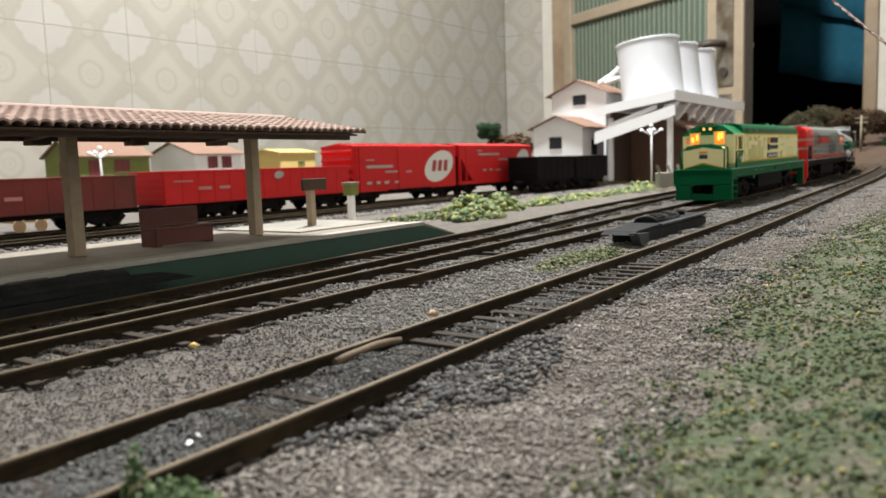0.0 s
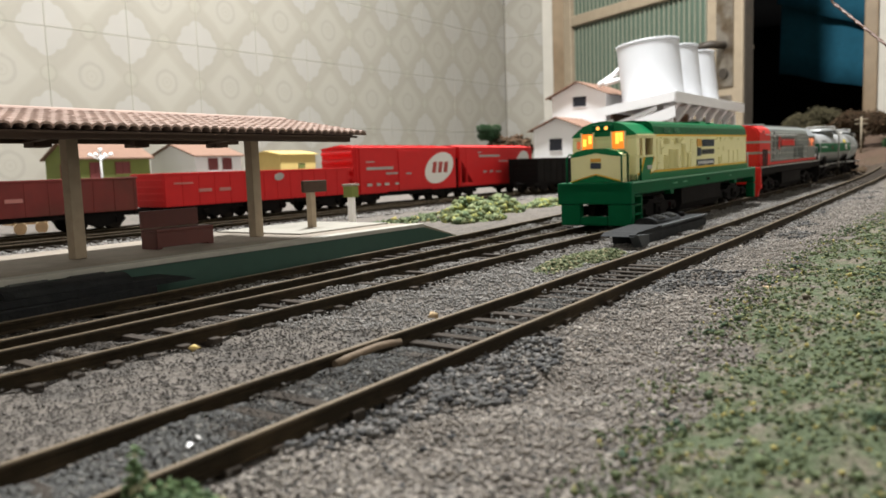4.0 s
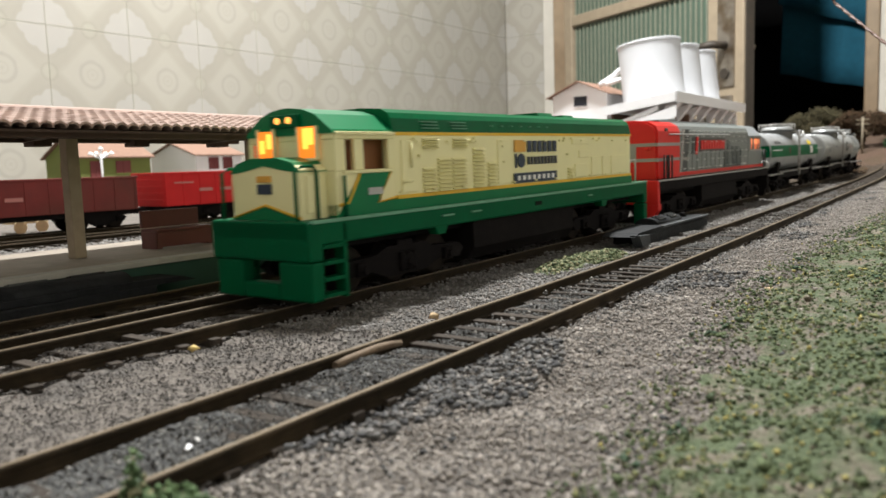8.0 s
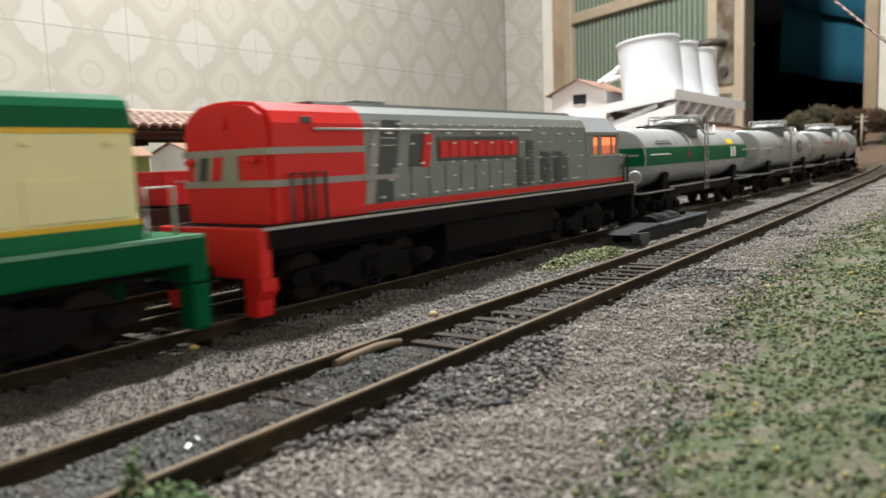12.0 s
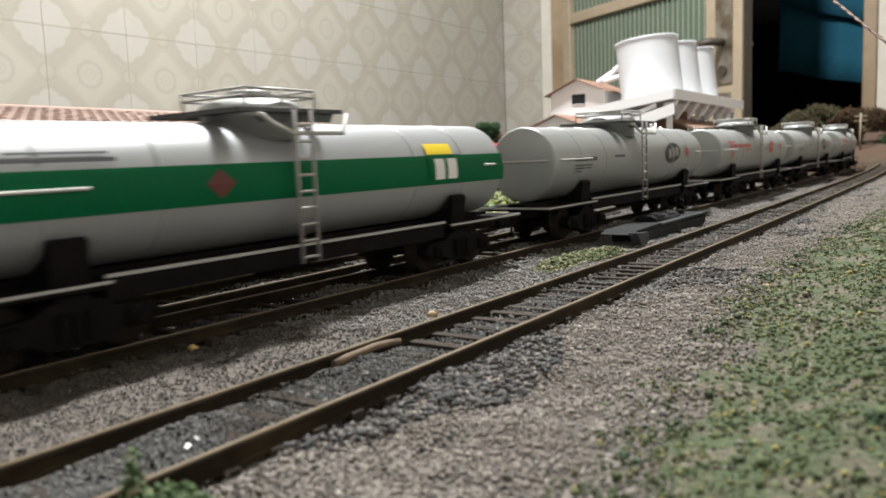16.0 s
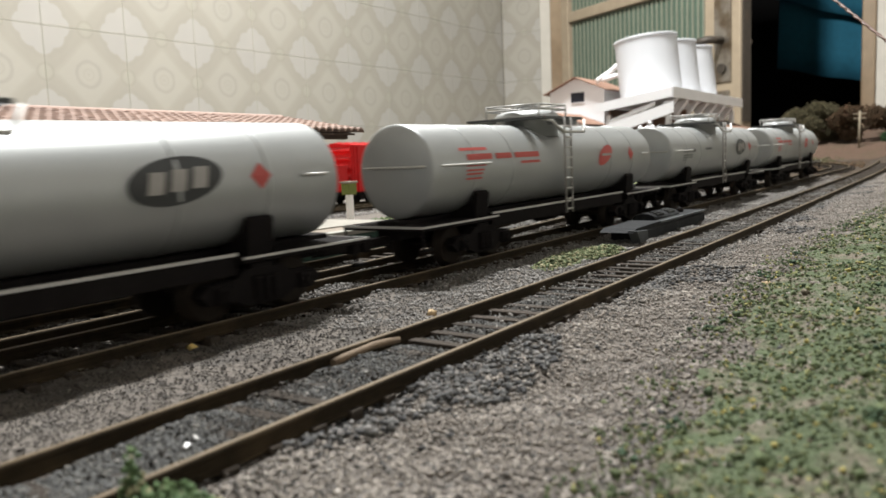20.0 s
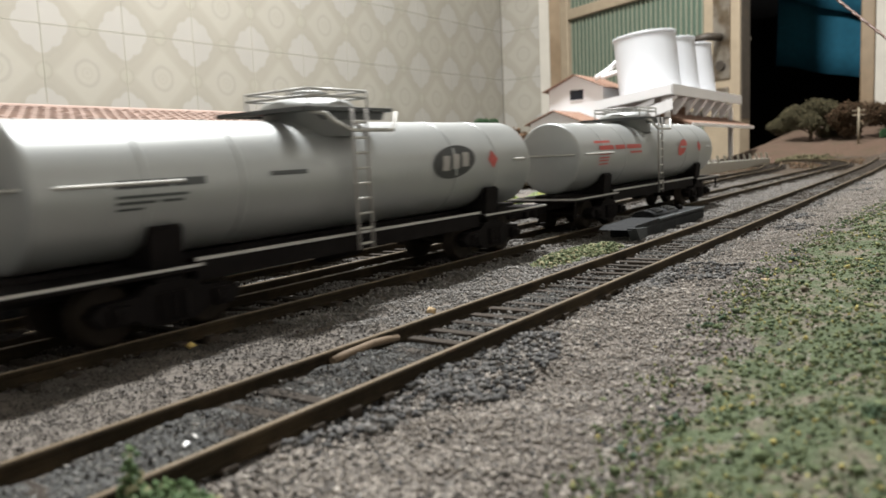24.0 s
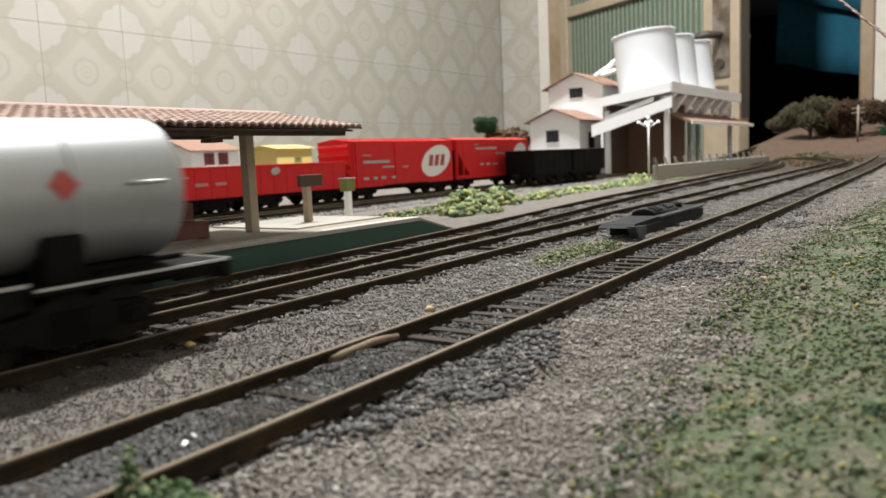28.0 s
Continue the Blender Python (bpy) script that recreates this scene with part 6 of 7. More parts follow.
    col = colm.data("tile_row", CLAY)
    for k in range(110):
        x = -0.135 + k * pitch
        part("roof_tile", col, None, s, m=pose(x, ym, zr + random.uniform(-0.0001, 0.0001)))
        if k > 50:
            part("roof_tile", col, None, s, m=Matrix.Translation((x, ym, zr)) @ Matrix.Diagonal((1, -0.63, 0.76, 1)))
    part("ridge", Mesh().tube([(-0.2, ym, zr + 0.0003), (0.1985, ym, zr + 0.0003)], 0.0014, 8), CLAY, s)
    # bench, signs
    b = thing("bench", pose(0.1500, 0.2065, h), "dark red wooden bench on the platform", "bench")
    part("seat", Mesh().box(-0.0105, 0.0105, -0.005, 0.003, 0.0050, 0.0060, 0.0002), BENCH, b)
    part("backrest", Mesh().box(-0.0105, 0.0105, 0.0025, 0.0035, 0.0062, 0.0115, 0.0002), BENCH, b)
    part("front_board", Mesh().box(-0.0105, 0.0105, -0.0048, -0.0040, 0.0005, 0.0050, 0.0002), BENCH, b)
    for x in (-0.0095, 0.0095):
        part("leg", Mesh().box(x - 0.001, x + 0.001, -0.0045, 0.0030, 0, 0.0050), BENCH, b)
    g = thing("station_sign", pose(0.2140, 0.2100, h), "dark station sign board on a brown post", "sign")
    part("post", Mesh().box(-0.0013, 0.0013, -0.0013, 0.0013, 0, 0.0160, 0.0002), POST, g)
    part("board", Mesh().box(-0.0064, 0.0064, -0.0028, -0.0014, 0.0140, 0.0185, 0.0003), DKWOOD, g)
    g = thing("signal_box_post", pose(0.2600, 0.2300, h), "small green box on a white post", "post")
    part("post", Mesh().box(-0.0013, 0.0013, -0.0013, 0.0013, -0.006, 0.0100, 0.0002), CARD, g)
    part("box", Mesh().box(-0.0026, 0.0026, -0.0024, 0.0024, 0.0098, 0.0148, 0.0004), OLIVEH, g)
    part("lid", Mesh().box(-0.0030, 0.0030, -0.0028, 0.0028, 0.0148, 0.0158, 0.0003), CONC, g)


# ---- houses ----
def house(m, wx, wy, eave, ridge, wall, roofmat, label, wins, gable="x", over=0.004):
    """A card house. Its walls run wx along x and wy along y from the corner at m."""
    t = thing("house", m, label, "house", "model houses")
    if gable == "x":
        out = [(0, 0), (wy, 0), (wy, eave), (wy / 2, ridge), (0, eave)]
        part("wall", Mesh().prism(out, 0, wx, "x"), wall, t)
        s = (ridge - eave) / (wy / 2)
        roof = [(-over, eave - over * s), (wy / 2, ridge), (wy + over, eave - over * s), (wy + over, eave - over * s + 0.0015), (wy / 2, ridge + 0.0016), (-over, eave - over * s + 0.0015)]
        part("roof", Mesh().prism([(a, b + 0.0003) for a, b in roof], -over, wx + over, "x"), roofmat, t)
    else:
        out = [(0, 0), (wx, 0), (wx, eave), (wx / 2, ridge), (0, eave)]
        part("wall", Mesh().prism(out, 0, wy, "y"), wall, t)
        s = (ridge - eave) / (wx / 2)
        roof = [(-over, eave - over * s), (wx / 2, ridge), (wx + over, eave - over * s), (wx + over, eave - over * s + 0.0015), (wx / 2, ridge + 0.0016), (-over, eave - over * s + 0.0015)]
        part("roof", Mesh().prism([(a, b + 0.0003) for a, b in roof], -over, wy + over, "y"), roofmat, t)
    for face, a, b, z0, z1, mt in wins:
        w = new("window")
        w.parent = t
        w.empty_display_size = 0.002
        if face == "front":
            part("pane", Mesh().box(a, b, -0.0004, 0.0002, z0, z1), mt, w)
            part("frame", Mesh().box(a - 0.0006, a, -0.0009, 0, z0, z1).box(b, b + 0.0006, -0.0009, 0, z0, z1).box(a - 0.0006, b + 0.0006, -0.0009, 0, z1, z1 + 0.0006).box((a + b) / 2 - 0.0003, (a + b) / 2 + 0.0003, -0.0008, 0, z0, z1), WINRED if mt is WINRED else PANE, w)
            part("sill", Mesh().box(a - 0.001, b + 0.001, -0.0013, 0, z0 - 0.0007, z0), wall, w)
        else:
            part("pane", Mesh().box(-0.0004, 0.0002, a, b, z0, z1), mt, w)
            part("frame", Mesh().box(-0.0009, 0, a - 0.0006, a, z0, z1).box(-0.0009, 0, b, b + 0.0006, z0, z1).box(-0.0009, 0, a - 0.0006, b + 0.0006, z1, z1 + 0.0006).box(-0.0008, 0, (a + b) / 2 - 0.0003, (a + b) / 2 + 0.0003, z0, z1), WINRED if mt is WINRED else PANE, w)
            part("sill", Mesh().box(-0.0013, 0, a - 0.001, b + 0.001, z0 - 0.0007, z0), wall, w)
    return t


def houses():
    house(pose(0.452, 0.780, 0), 0.086, 0.065, 0.0553, 0.0715, OLIVEH, CLAYBR, "olive green card house with a red roof",
          [("front", 0.013, 0.025, 0.033, 0.050, WINRED), ("front", 0.043, 0.060, 0.037, 0.050, WINRED), ("end", 0.021, 0.034, 0.033, 0.049, WINRED)])
    house(pose(0.581, 0.754, 0), 0.069, 0.086, 0.0553, 0.0696, CARD, CLAYBR, "white card house with dark red shutters",
          [("front", 0.019, 0.032, 0.038, 0.052, WINRED), ("front", 0.040, 0.053, 0.038, 0.052, WINRED)])
    house(pose(0.852, 0.897, 0), 0.078, 0.065, 0.0605, 0.0657, YELLOWH, YELLOWH, "small yellow house at the back of the layout",
          [("front", 0.039, 0.052, 0.038, 0.046, OLIVEH)])
    house(pose(0.990, 0.447, 0), 0.075, 0.076, 0.0800, 0.0950, CARD, CLAYBR, "white card warehouse with dark windows",
          [("end", 0.032, 0.050, 0.050, 0.066, PANE), ("front", 0.030, 0.048, 0.040, 0.062, PANE)], over=0.007)
    house(pose(1.085, 0.452, 0), 0.105, 0.088, 0.1330, 0.1520, CARD, CLAYBR, "taller white card warehouse behind",
          [("end", 0.032, 0.052, 0.116, 0.130, PANE)], over=0.008)


def silo_dock():
    """Loading dock with a sagging roof that carries three silos."""
    t = thing("loading_dock", pose(0.992, 0.322, 0), "white card loading dock with a sagging roof on posts", "loading dock")
    W, D = 0.345, 0.098
    zt = 0.104
    def tilt(y):
        return 0.014 * (1 - y / D)
    for x, y in ((0.002, 0.002), (0.018, 0.090), (W - 0.02, 0.004), (W * 0.62, 0.05), (W * 0.75, 0.05), (W * 0.88, 0.05), (W - 0.01, D - 0.006)):
        part("post", Mesh().box(x, x + 0.0065, y, y + 0.0065, 0, zt - 0.016 + tilt(y), 0.0006), CARD, t)
    top = [(-0.004, zt + tilt(0)), (D + 0.004, zt + tilt(D)), (D + 0.004, zt + tilt(D) - 0.003), (-0.004, zt + tilt(0) - 0.003)]
    part("roof_deck", Mesh().prism(top, -0.006, W + 0.004, "x"), CARD, t)
    part("front_fascia", Mesh().box(-0.006, W + 0.004, -0.0056, -0.004, zt + tilt(0) - 0.013, zt + tilt(0) + 0.001, 0.0003), CARD, t)
    part("end_fascia", Mesh().prism([(-0.004, zt + 0.014), (D + 0.004, zt), (D + 0.004, zt - 0.012), (-0.004, zt + 0.002)], -0.0076, -0.006, "x"), CARD, t)
    part("end_awning", Mesh().prism([(-0.006, zt - 0.004), (D + 0.006, zt - 0.034), (D + 0.006, zt - 0.050), (-0.006, zt - 0.018)], -0.0096, -0.0080, "x"), CARD, t, "slanted white awning board")
    part("end_brace", Mesh().prism([(0.02, zt - 0.002), (D - 0.01, zt - 0.024), (D - 0.01, zt - 0.030), (0.02, zt - 0.008)], -0.0030, -0.0015, "x"), CARD, t)
    for k in range(7):
        x = 0.012 + k * 0.047
        part("bracket", Mesh().prism([(-0.003, zt + 0.001), (0.016, zt - 0.002), (0.016, zt - 0.022)], x, x + 0.012, "x"), CARD, t, "triangular white bracket")
    part("canopy", Mesh().prism([(-0.022, 0.0655), (0.02, 0.082), (0.02, 0.085), (-0.022, 0.0690)], 0.018, W + 0.012, "x"), CLAYBR, t, "red-brown lean-to canopy")
    part("canopy_edge", Mesh().box(0.018, W + 0.012, -0.0236, -0.022, 0.0645, 0.0690, 0.0002), CARD, t)
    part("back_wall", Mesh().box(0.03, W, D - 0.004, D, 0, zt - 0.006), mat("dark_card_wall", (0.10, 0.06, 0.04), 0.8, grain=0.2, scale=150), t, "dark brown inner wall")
    part("inner_wall", Mesh().box(0.10, 0.104, 0.012, D - 0.004, 0, zt - 0.01), CLAYBR, t)
    for k in range(3):
        x = 1.100 + k * 0.090
        s = thing("silo", Matrix.Translation((x, 0.385, zt + 0.0070)) @ Matrix.Rotation(math.radians(-6), 4, "X"), "white card silo on the loading dock roof", "silo", "white silos")
        r, h = 0.0435, 0.087
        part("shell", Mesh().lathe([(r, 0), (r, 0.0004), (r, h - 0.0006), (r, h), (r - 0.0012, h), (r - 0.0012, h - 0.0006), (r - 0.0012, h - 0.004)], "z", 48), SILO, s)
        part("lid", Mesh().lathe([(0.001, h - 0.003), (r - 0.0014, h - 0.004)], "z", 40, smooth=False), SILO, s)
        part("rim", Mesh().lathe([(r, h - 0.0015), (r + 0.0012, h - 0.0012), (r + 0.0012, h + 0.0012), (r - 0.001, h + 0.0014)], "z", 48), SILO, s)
    p = thing("filler_pipe", pose(0, 0, 0), "white pipes from the warehouse up to a silo", "pipe")
    part("pipe", Mesh().tube([(1.10, 0.470, 0.146), (1.115, 0.452, 0.1600), (1.100, 0.425, 0.1750)], 0.0040, 10), CARD, p)
    part("pipe", Mesh().tube([(1.105, 0.462, 0.147), (1.110, 0.440, 0.153), (1.105, 0.420, 0.1560)], 0.0035, 10), CARD, p)


def dock_wall():
    t = thing("retaining_wall", pose(0.792, 0.270, 0), "low pale concrete wall with slanted posts", "wall")
    L, ang = 0.46, -0.035
    t.rotation_euler = (0, 0, ang)
    part("wall", Mesh().box(0, L, 0, 0.006, -0.001, 0.017, 0.0005), CONCLT, t)
    for k in range(16):
        x = 0.004 + k * 0.030
        part("slanted_post", Mesh().prism([(x, 0.0165), (x + 0.002, 0.0165), (x - 0.006, 0.0250), (x - 0.008, 0.0250)], 0.0015, 0.0040, "y"), CONCLT, t)


def yard_lamp(m, h):
    t = thing("yard_lamp", m, "white yard lamp with four arms", "street lamp", "white yard lamps")
    part("post", Mesh().tube([(0, 0, 0), (0, 0, h)], 0.0011, 8), CARD, t)
    part("finial", Mesh().lathe([(0.0005, h), (0.0022, h + 0.0012), (0.0022, h + 0.003), (0.0006, h + 0.0042)], "z", 12), CARD, t)
    for k in range(4):
        a = k * math.pi / 2 + 0.6
        c, s = math.cos(a), math.sin(a)
        arm = part("arm", Mesh().tube([(0, 0, h - 0.008), (0.006 * c, 0.006 * s, h - 0.005), (0.0105 * c, 0.0105 * s, h - 0.002)], 0.0008, 6), CARD, t)
        part("shade", Mesh().lathe([(0.0005, h - 0.0005), (0.0024, h - 0.0022), (0.0026, h - 0.0036)], "z", 12, (0.0105 * c, 0.0105 * s, 0)), CARD, arm)


def trees():
    rng = np.random.default_rng(5)

    def clump(name, centre, r, n, size, material, squash=0.8):
        p = rng.normal(size=(n, 3))
        p *= (rng.uniform(0.35, 1, (n, 1)) ** 0.5) * r / np.linalg.norm(p, axis=1, keepdims=True)
        p[:, 2] *= squash
        blobs = rng.normal(size=(9, 3))
        blobs *= r * 0.72 / np.linalg.norm(blobs, axis=1, keepdims=True)
        p = p * rng.uniform(0.32, 0.5, 9)[rng.integers(0, 9, n)][:, None] + blobs[rng.integers(0, 9, n)] * (1, 1, 0.6)
        return grains(name, p + np.array(centre), size * rng.uniform(0.5, 1.5, n), material, rng, 0.9, 0.5)

    def tree(x, y, h, r, material, label, z=0.0):
        t = thing("model_tree", pose(x, y, z), label, "tree", "model trees")
        trunk = Mesh().tube([(0, 0, -0.004), (0.001, 0.001, h * 0.4), (0.0, -0.001, h * 0.8)], r * 0.07, 7)
        for k in range(7):
            a = k * 0.9
            trunk.tube([(0, 0, h * (0.3 + 0.05 * k)), (r * 0.3 * math.cos(a), r * 0.3 * math.sin(a), h * (0.45 + 0.05 * k)), (r * 0.6 * math.cos(a), r * 0.6 * math.sin(a), h * (0.6 + 0.04 * k))], r * 0.028, 5)
        part("trunk", trunk, TRUNK, t)
        part("crown", clump("crown", (0, 0, h), r, 8000, r * 0.027, material), None, t)

    tree(1.50, 0.236, 0.046, 0.046, FOAMOLIVE, "olive green foam tree", 0.036)
    tree(1.54, 0.205, 0.022, 0.034, FOAMOLIVE, "low olive green foam tree at the hill", 0.040)
    tree(1.48, 0.158, 0.040, 0.046, FOAMBROWN, "rust brown foam tree", 0.036)
    tree(1.56, 0.110, 0.046, 0.042, FOAMBROWN, "rust brown foam tree at the hill", 0.040)
    tree(1.44, 0.095, 0.016, 0.030, FOAMDARK, "dark green foam bush at the hill", 0.036)
    tree(1.66, 0.310, 0.020, 0.034, FOAMOLIVE, "olive foam bush far back on the hill", 0.045)
    tree(0.975, 0.590, 0.082, 0.019, FOAMDARK, "dark green foam tree behind the boxcars")
    t = thing("brown_mound", pose(1.02, 0.60, 0), "brown mound under the dark green tree", "mound")
    part("mound_top", clump("mound_top", (0, 0, 0.052), 0.050, 1600, 0.0035, FOAMBROWN, 0.45), None, t)
    part("mound_base", Mesh().lathe([(0.06, -0.002), (0.055, 0.02), (0.045, 0.042), (0.02, 0.055), (0.001, 0.058)], "z", 18), EARTH, t)
    # utility pole on the hill
    t = thing("utility_pole", pose(1.36, 0.147, 0.030), "grey wooden utility pole with cross arms", "utility pole")
    part("pole", Mesh().tube([(0, 0, -0.006), (0, 0, 0.058)], 0.0016, 8), POLEWOOD, t)
    for z in (0.053, 0.046):
        part("cross_arm", Mesh().box(-0.001, 0.001, -0.009, 0.009, z, z + 0.0016), POLEWOOD, t)


def bank():
    """The hill behind the bend, cut by a brown road."""
    xs, ys = np.linspace(1.18, 2.1, 60), np.linspace(-0.45, 0.62, 60)
    v = []
    for y in ys:
        for x in xs:
            e = min(1, max(0, (x - 1.22) / 0.16))
            w = min(1, max(0, (0.42 - y) / 0.12))
            z = 0.040 * e * w + 0.03 * min(1, max(0, (x - 1.45) / 0.25)) * w + 0.006 * noise.noise((x * 14, y * 14, 2)) * e * w - 0.003
            v.append((x, y, z))
    n = 60
    m = Mesh().add(v, [(j * n + i, j * n + i + 1, (j + 1) * n + i + 1, (j + 1) * n + i) for j in range(n - 1) for i in range(n - 1)], True)
    solid("brown_hill", m, mat("brown_hill_earth", (0.070, 0.040, 0.024), 0.95, grain=0.4, scale=300, bump=0.7, bscale=250, second=(0.06, 0.038, 0.020), spot=0.5), "brown modelled hillside at the end of the board", "hill", kind="structure")


def point_motor(m, label, front=-0.022, ramp=True):
    t = thing("point_motor", m, label, "point motor", "point motors")
    part("base", Mesh().box(front + 0.006, 0.061, -0.0075, 0.0055, -0.0055, 0.0030, 0.0004), MOTORDK, t)
    part("deck", Mesh().prism([(front - 0.006, 0.0030), (0.002, 0.0030), (0.061, 0.0034), (0.061, 0.0046), (0.0, 0.0046), (front - 0.002, 0.0042)], -0.0070, 0.0050, "y"), MOTORDK, t)
    c = part("cover", Mesh().prism([(-0.0045, 0.0044)] + [(-0.0045 * math.cos(a), 0.0046 + 0.0024 * math.sin(a)) for a in np.linspace(0.15, math.pi - 0.15, 11)] + [(0.0045, 0.0044)], 0.004, 0.034, "x", True), MOTORDK, t, "half-round ribbed cover")
    for x0, n in ((0.008, 3), (0.022, 3)):
        for k in range(n):
            a = 0.75 + 0.32 * k
            y, z = -0.0046 * math.cos(a), 0.0047 + 0.0025 * math.sin(a)
            part("vent_slot", Mesh().box(x0, x0 + 0.0085, y - 0.0003, y + 0.0003, z - 0.0003, z + 0.0003), TIN, c, "dark vent slot")
    part("screw", Mesh().lathe([(0.0016, 0.0046), (0.0014, 0.0064), (0.0003, 0.0066)], "z", 10, (0.046, -0.001, 0)), BLACK, t)
    part("edge_strip", Mesh().box(0.0, 0.061, -0.0078, -0.0070, 0.0040, 0.0047), MOTORLT, t, "pale dusty edge")
    if ramp:
        part("bracket", Mesh().prism([(-0.019, -0.0055), (-0.0275, 0.0036), (-0.0165, 0.0030), (-0.0145, -0.0055)], -0.0083, -0.0050, "y"), MOTORLT, t, "pale grey dusty bracket")


def switch_machine():
    point_motor(pose(0.2765, 0.1015, lift(0.28) + 0.0016, 0, -0.1, 1.0), "dark dusty point motor cover between the tracks")
    point_motor(pose(0.1120, 0.1715, 0.0026, 0, 0, 180), "dark ribbed point motor cover at the platform face", -0.008, False)


def cable():
    """A twisted cable that comes down from the ceiling to the board."""
    p = [(0.58, 0.30, 1.748), (0.57, 0.22, 0.9), (0.545, 0.13, 0.30), (0.50, 0.07, 0.1184), (0.472, 0.0408, 0.0885), (0.43, -0.005, 0.045), (0.40, -0.045, 0.006)]
    path = [Vector(q) for q in p]
    strands = []
    for k in range(2):
        pts = []
        for i in range(len(path) - 1):
            n = max(2, int((path[i + 1] - path[i]).length / 0.004))
            for j in range(n):
                f = j / n
                c = path[i].lerp(path[i + 1], f)
                a = (c.z + c.y) * 900 + k * math.pi
                pts.append((c.x + 0.0006 * math.cos(a), c.y + 0.0006 * math.sin(a), c.z))
        strands.append(pts)
    t = thing("hanging_cable", pose(0, 0, 0), "thin twisted brown cable hanging over the layout", "cable")
    for pts in strands:
        part("strand", Mesh().tube(pts, 0.00055, 6), CABLE, t)


def carts():
    for x, y, w, c, lb in ((0.2424, 0.4830, 0.022, PALEWOOD, "pale wooden hand cart behind the wagons"), (0.4270, 0.5410, 0.020, CARD, "small white cart behind the wagons")):
        t = thing("hand_cart", pose(x, y, 0), lb, "cart")
        part("bed", Mesh().box(-w / 2, w / 2, -0.006, 0.006, 0.006, 0.0075, 0.0002), c, t)
        part("side", Mesh().box(-w / 2, w / 2, -0.006, -0.0055, 0.0076, 0.011), c, t)
        for k in (-0.3, 0.3):
            part("wheel", Mesh().lathe([(0.0036, -0.0072), (0.004, -0.0070), (0.004, -0.0064), (0.0036, -0.0062)], "y", 16, (w * k, 0, 0.004)), c, t)
    solid("white_block", Mesh().box(0.448, 0.468, 0.535, 0.550, 0, 0.013, 0.0006), CARD, "white plaster block behind the wagons", "block")


# ---- loose cover ----
def on_ground(x, y):
    z = np.array([lift(a, b) + 0.0012 * (noise.noise((a * 60, b * 60, 0)) + 0.6 * noise.noise((a * 160, b * 160, 3))) + GROUND_Z for a, b in zip(x, y)])
    g = y - grass_edge(x)
    h = np.array([0.003 * min(1, -q / 0.03) * (1 + noise.noise((a * 30, b * 30, 7))) if q < 0 else 0 for a, b, q in zip(x, y, g)])
    return z + h


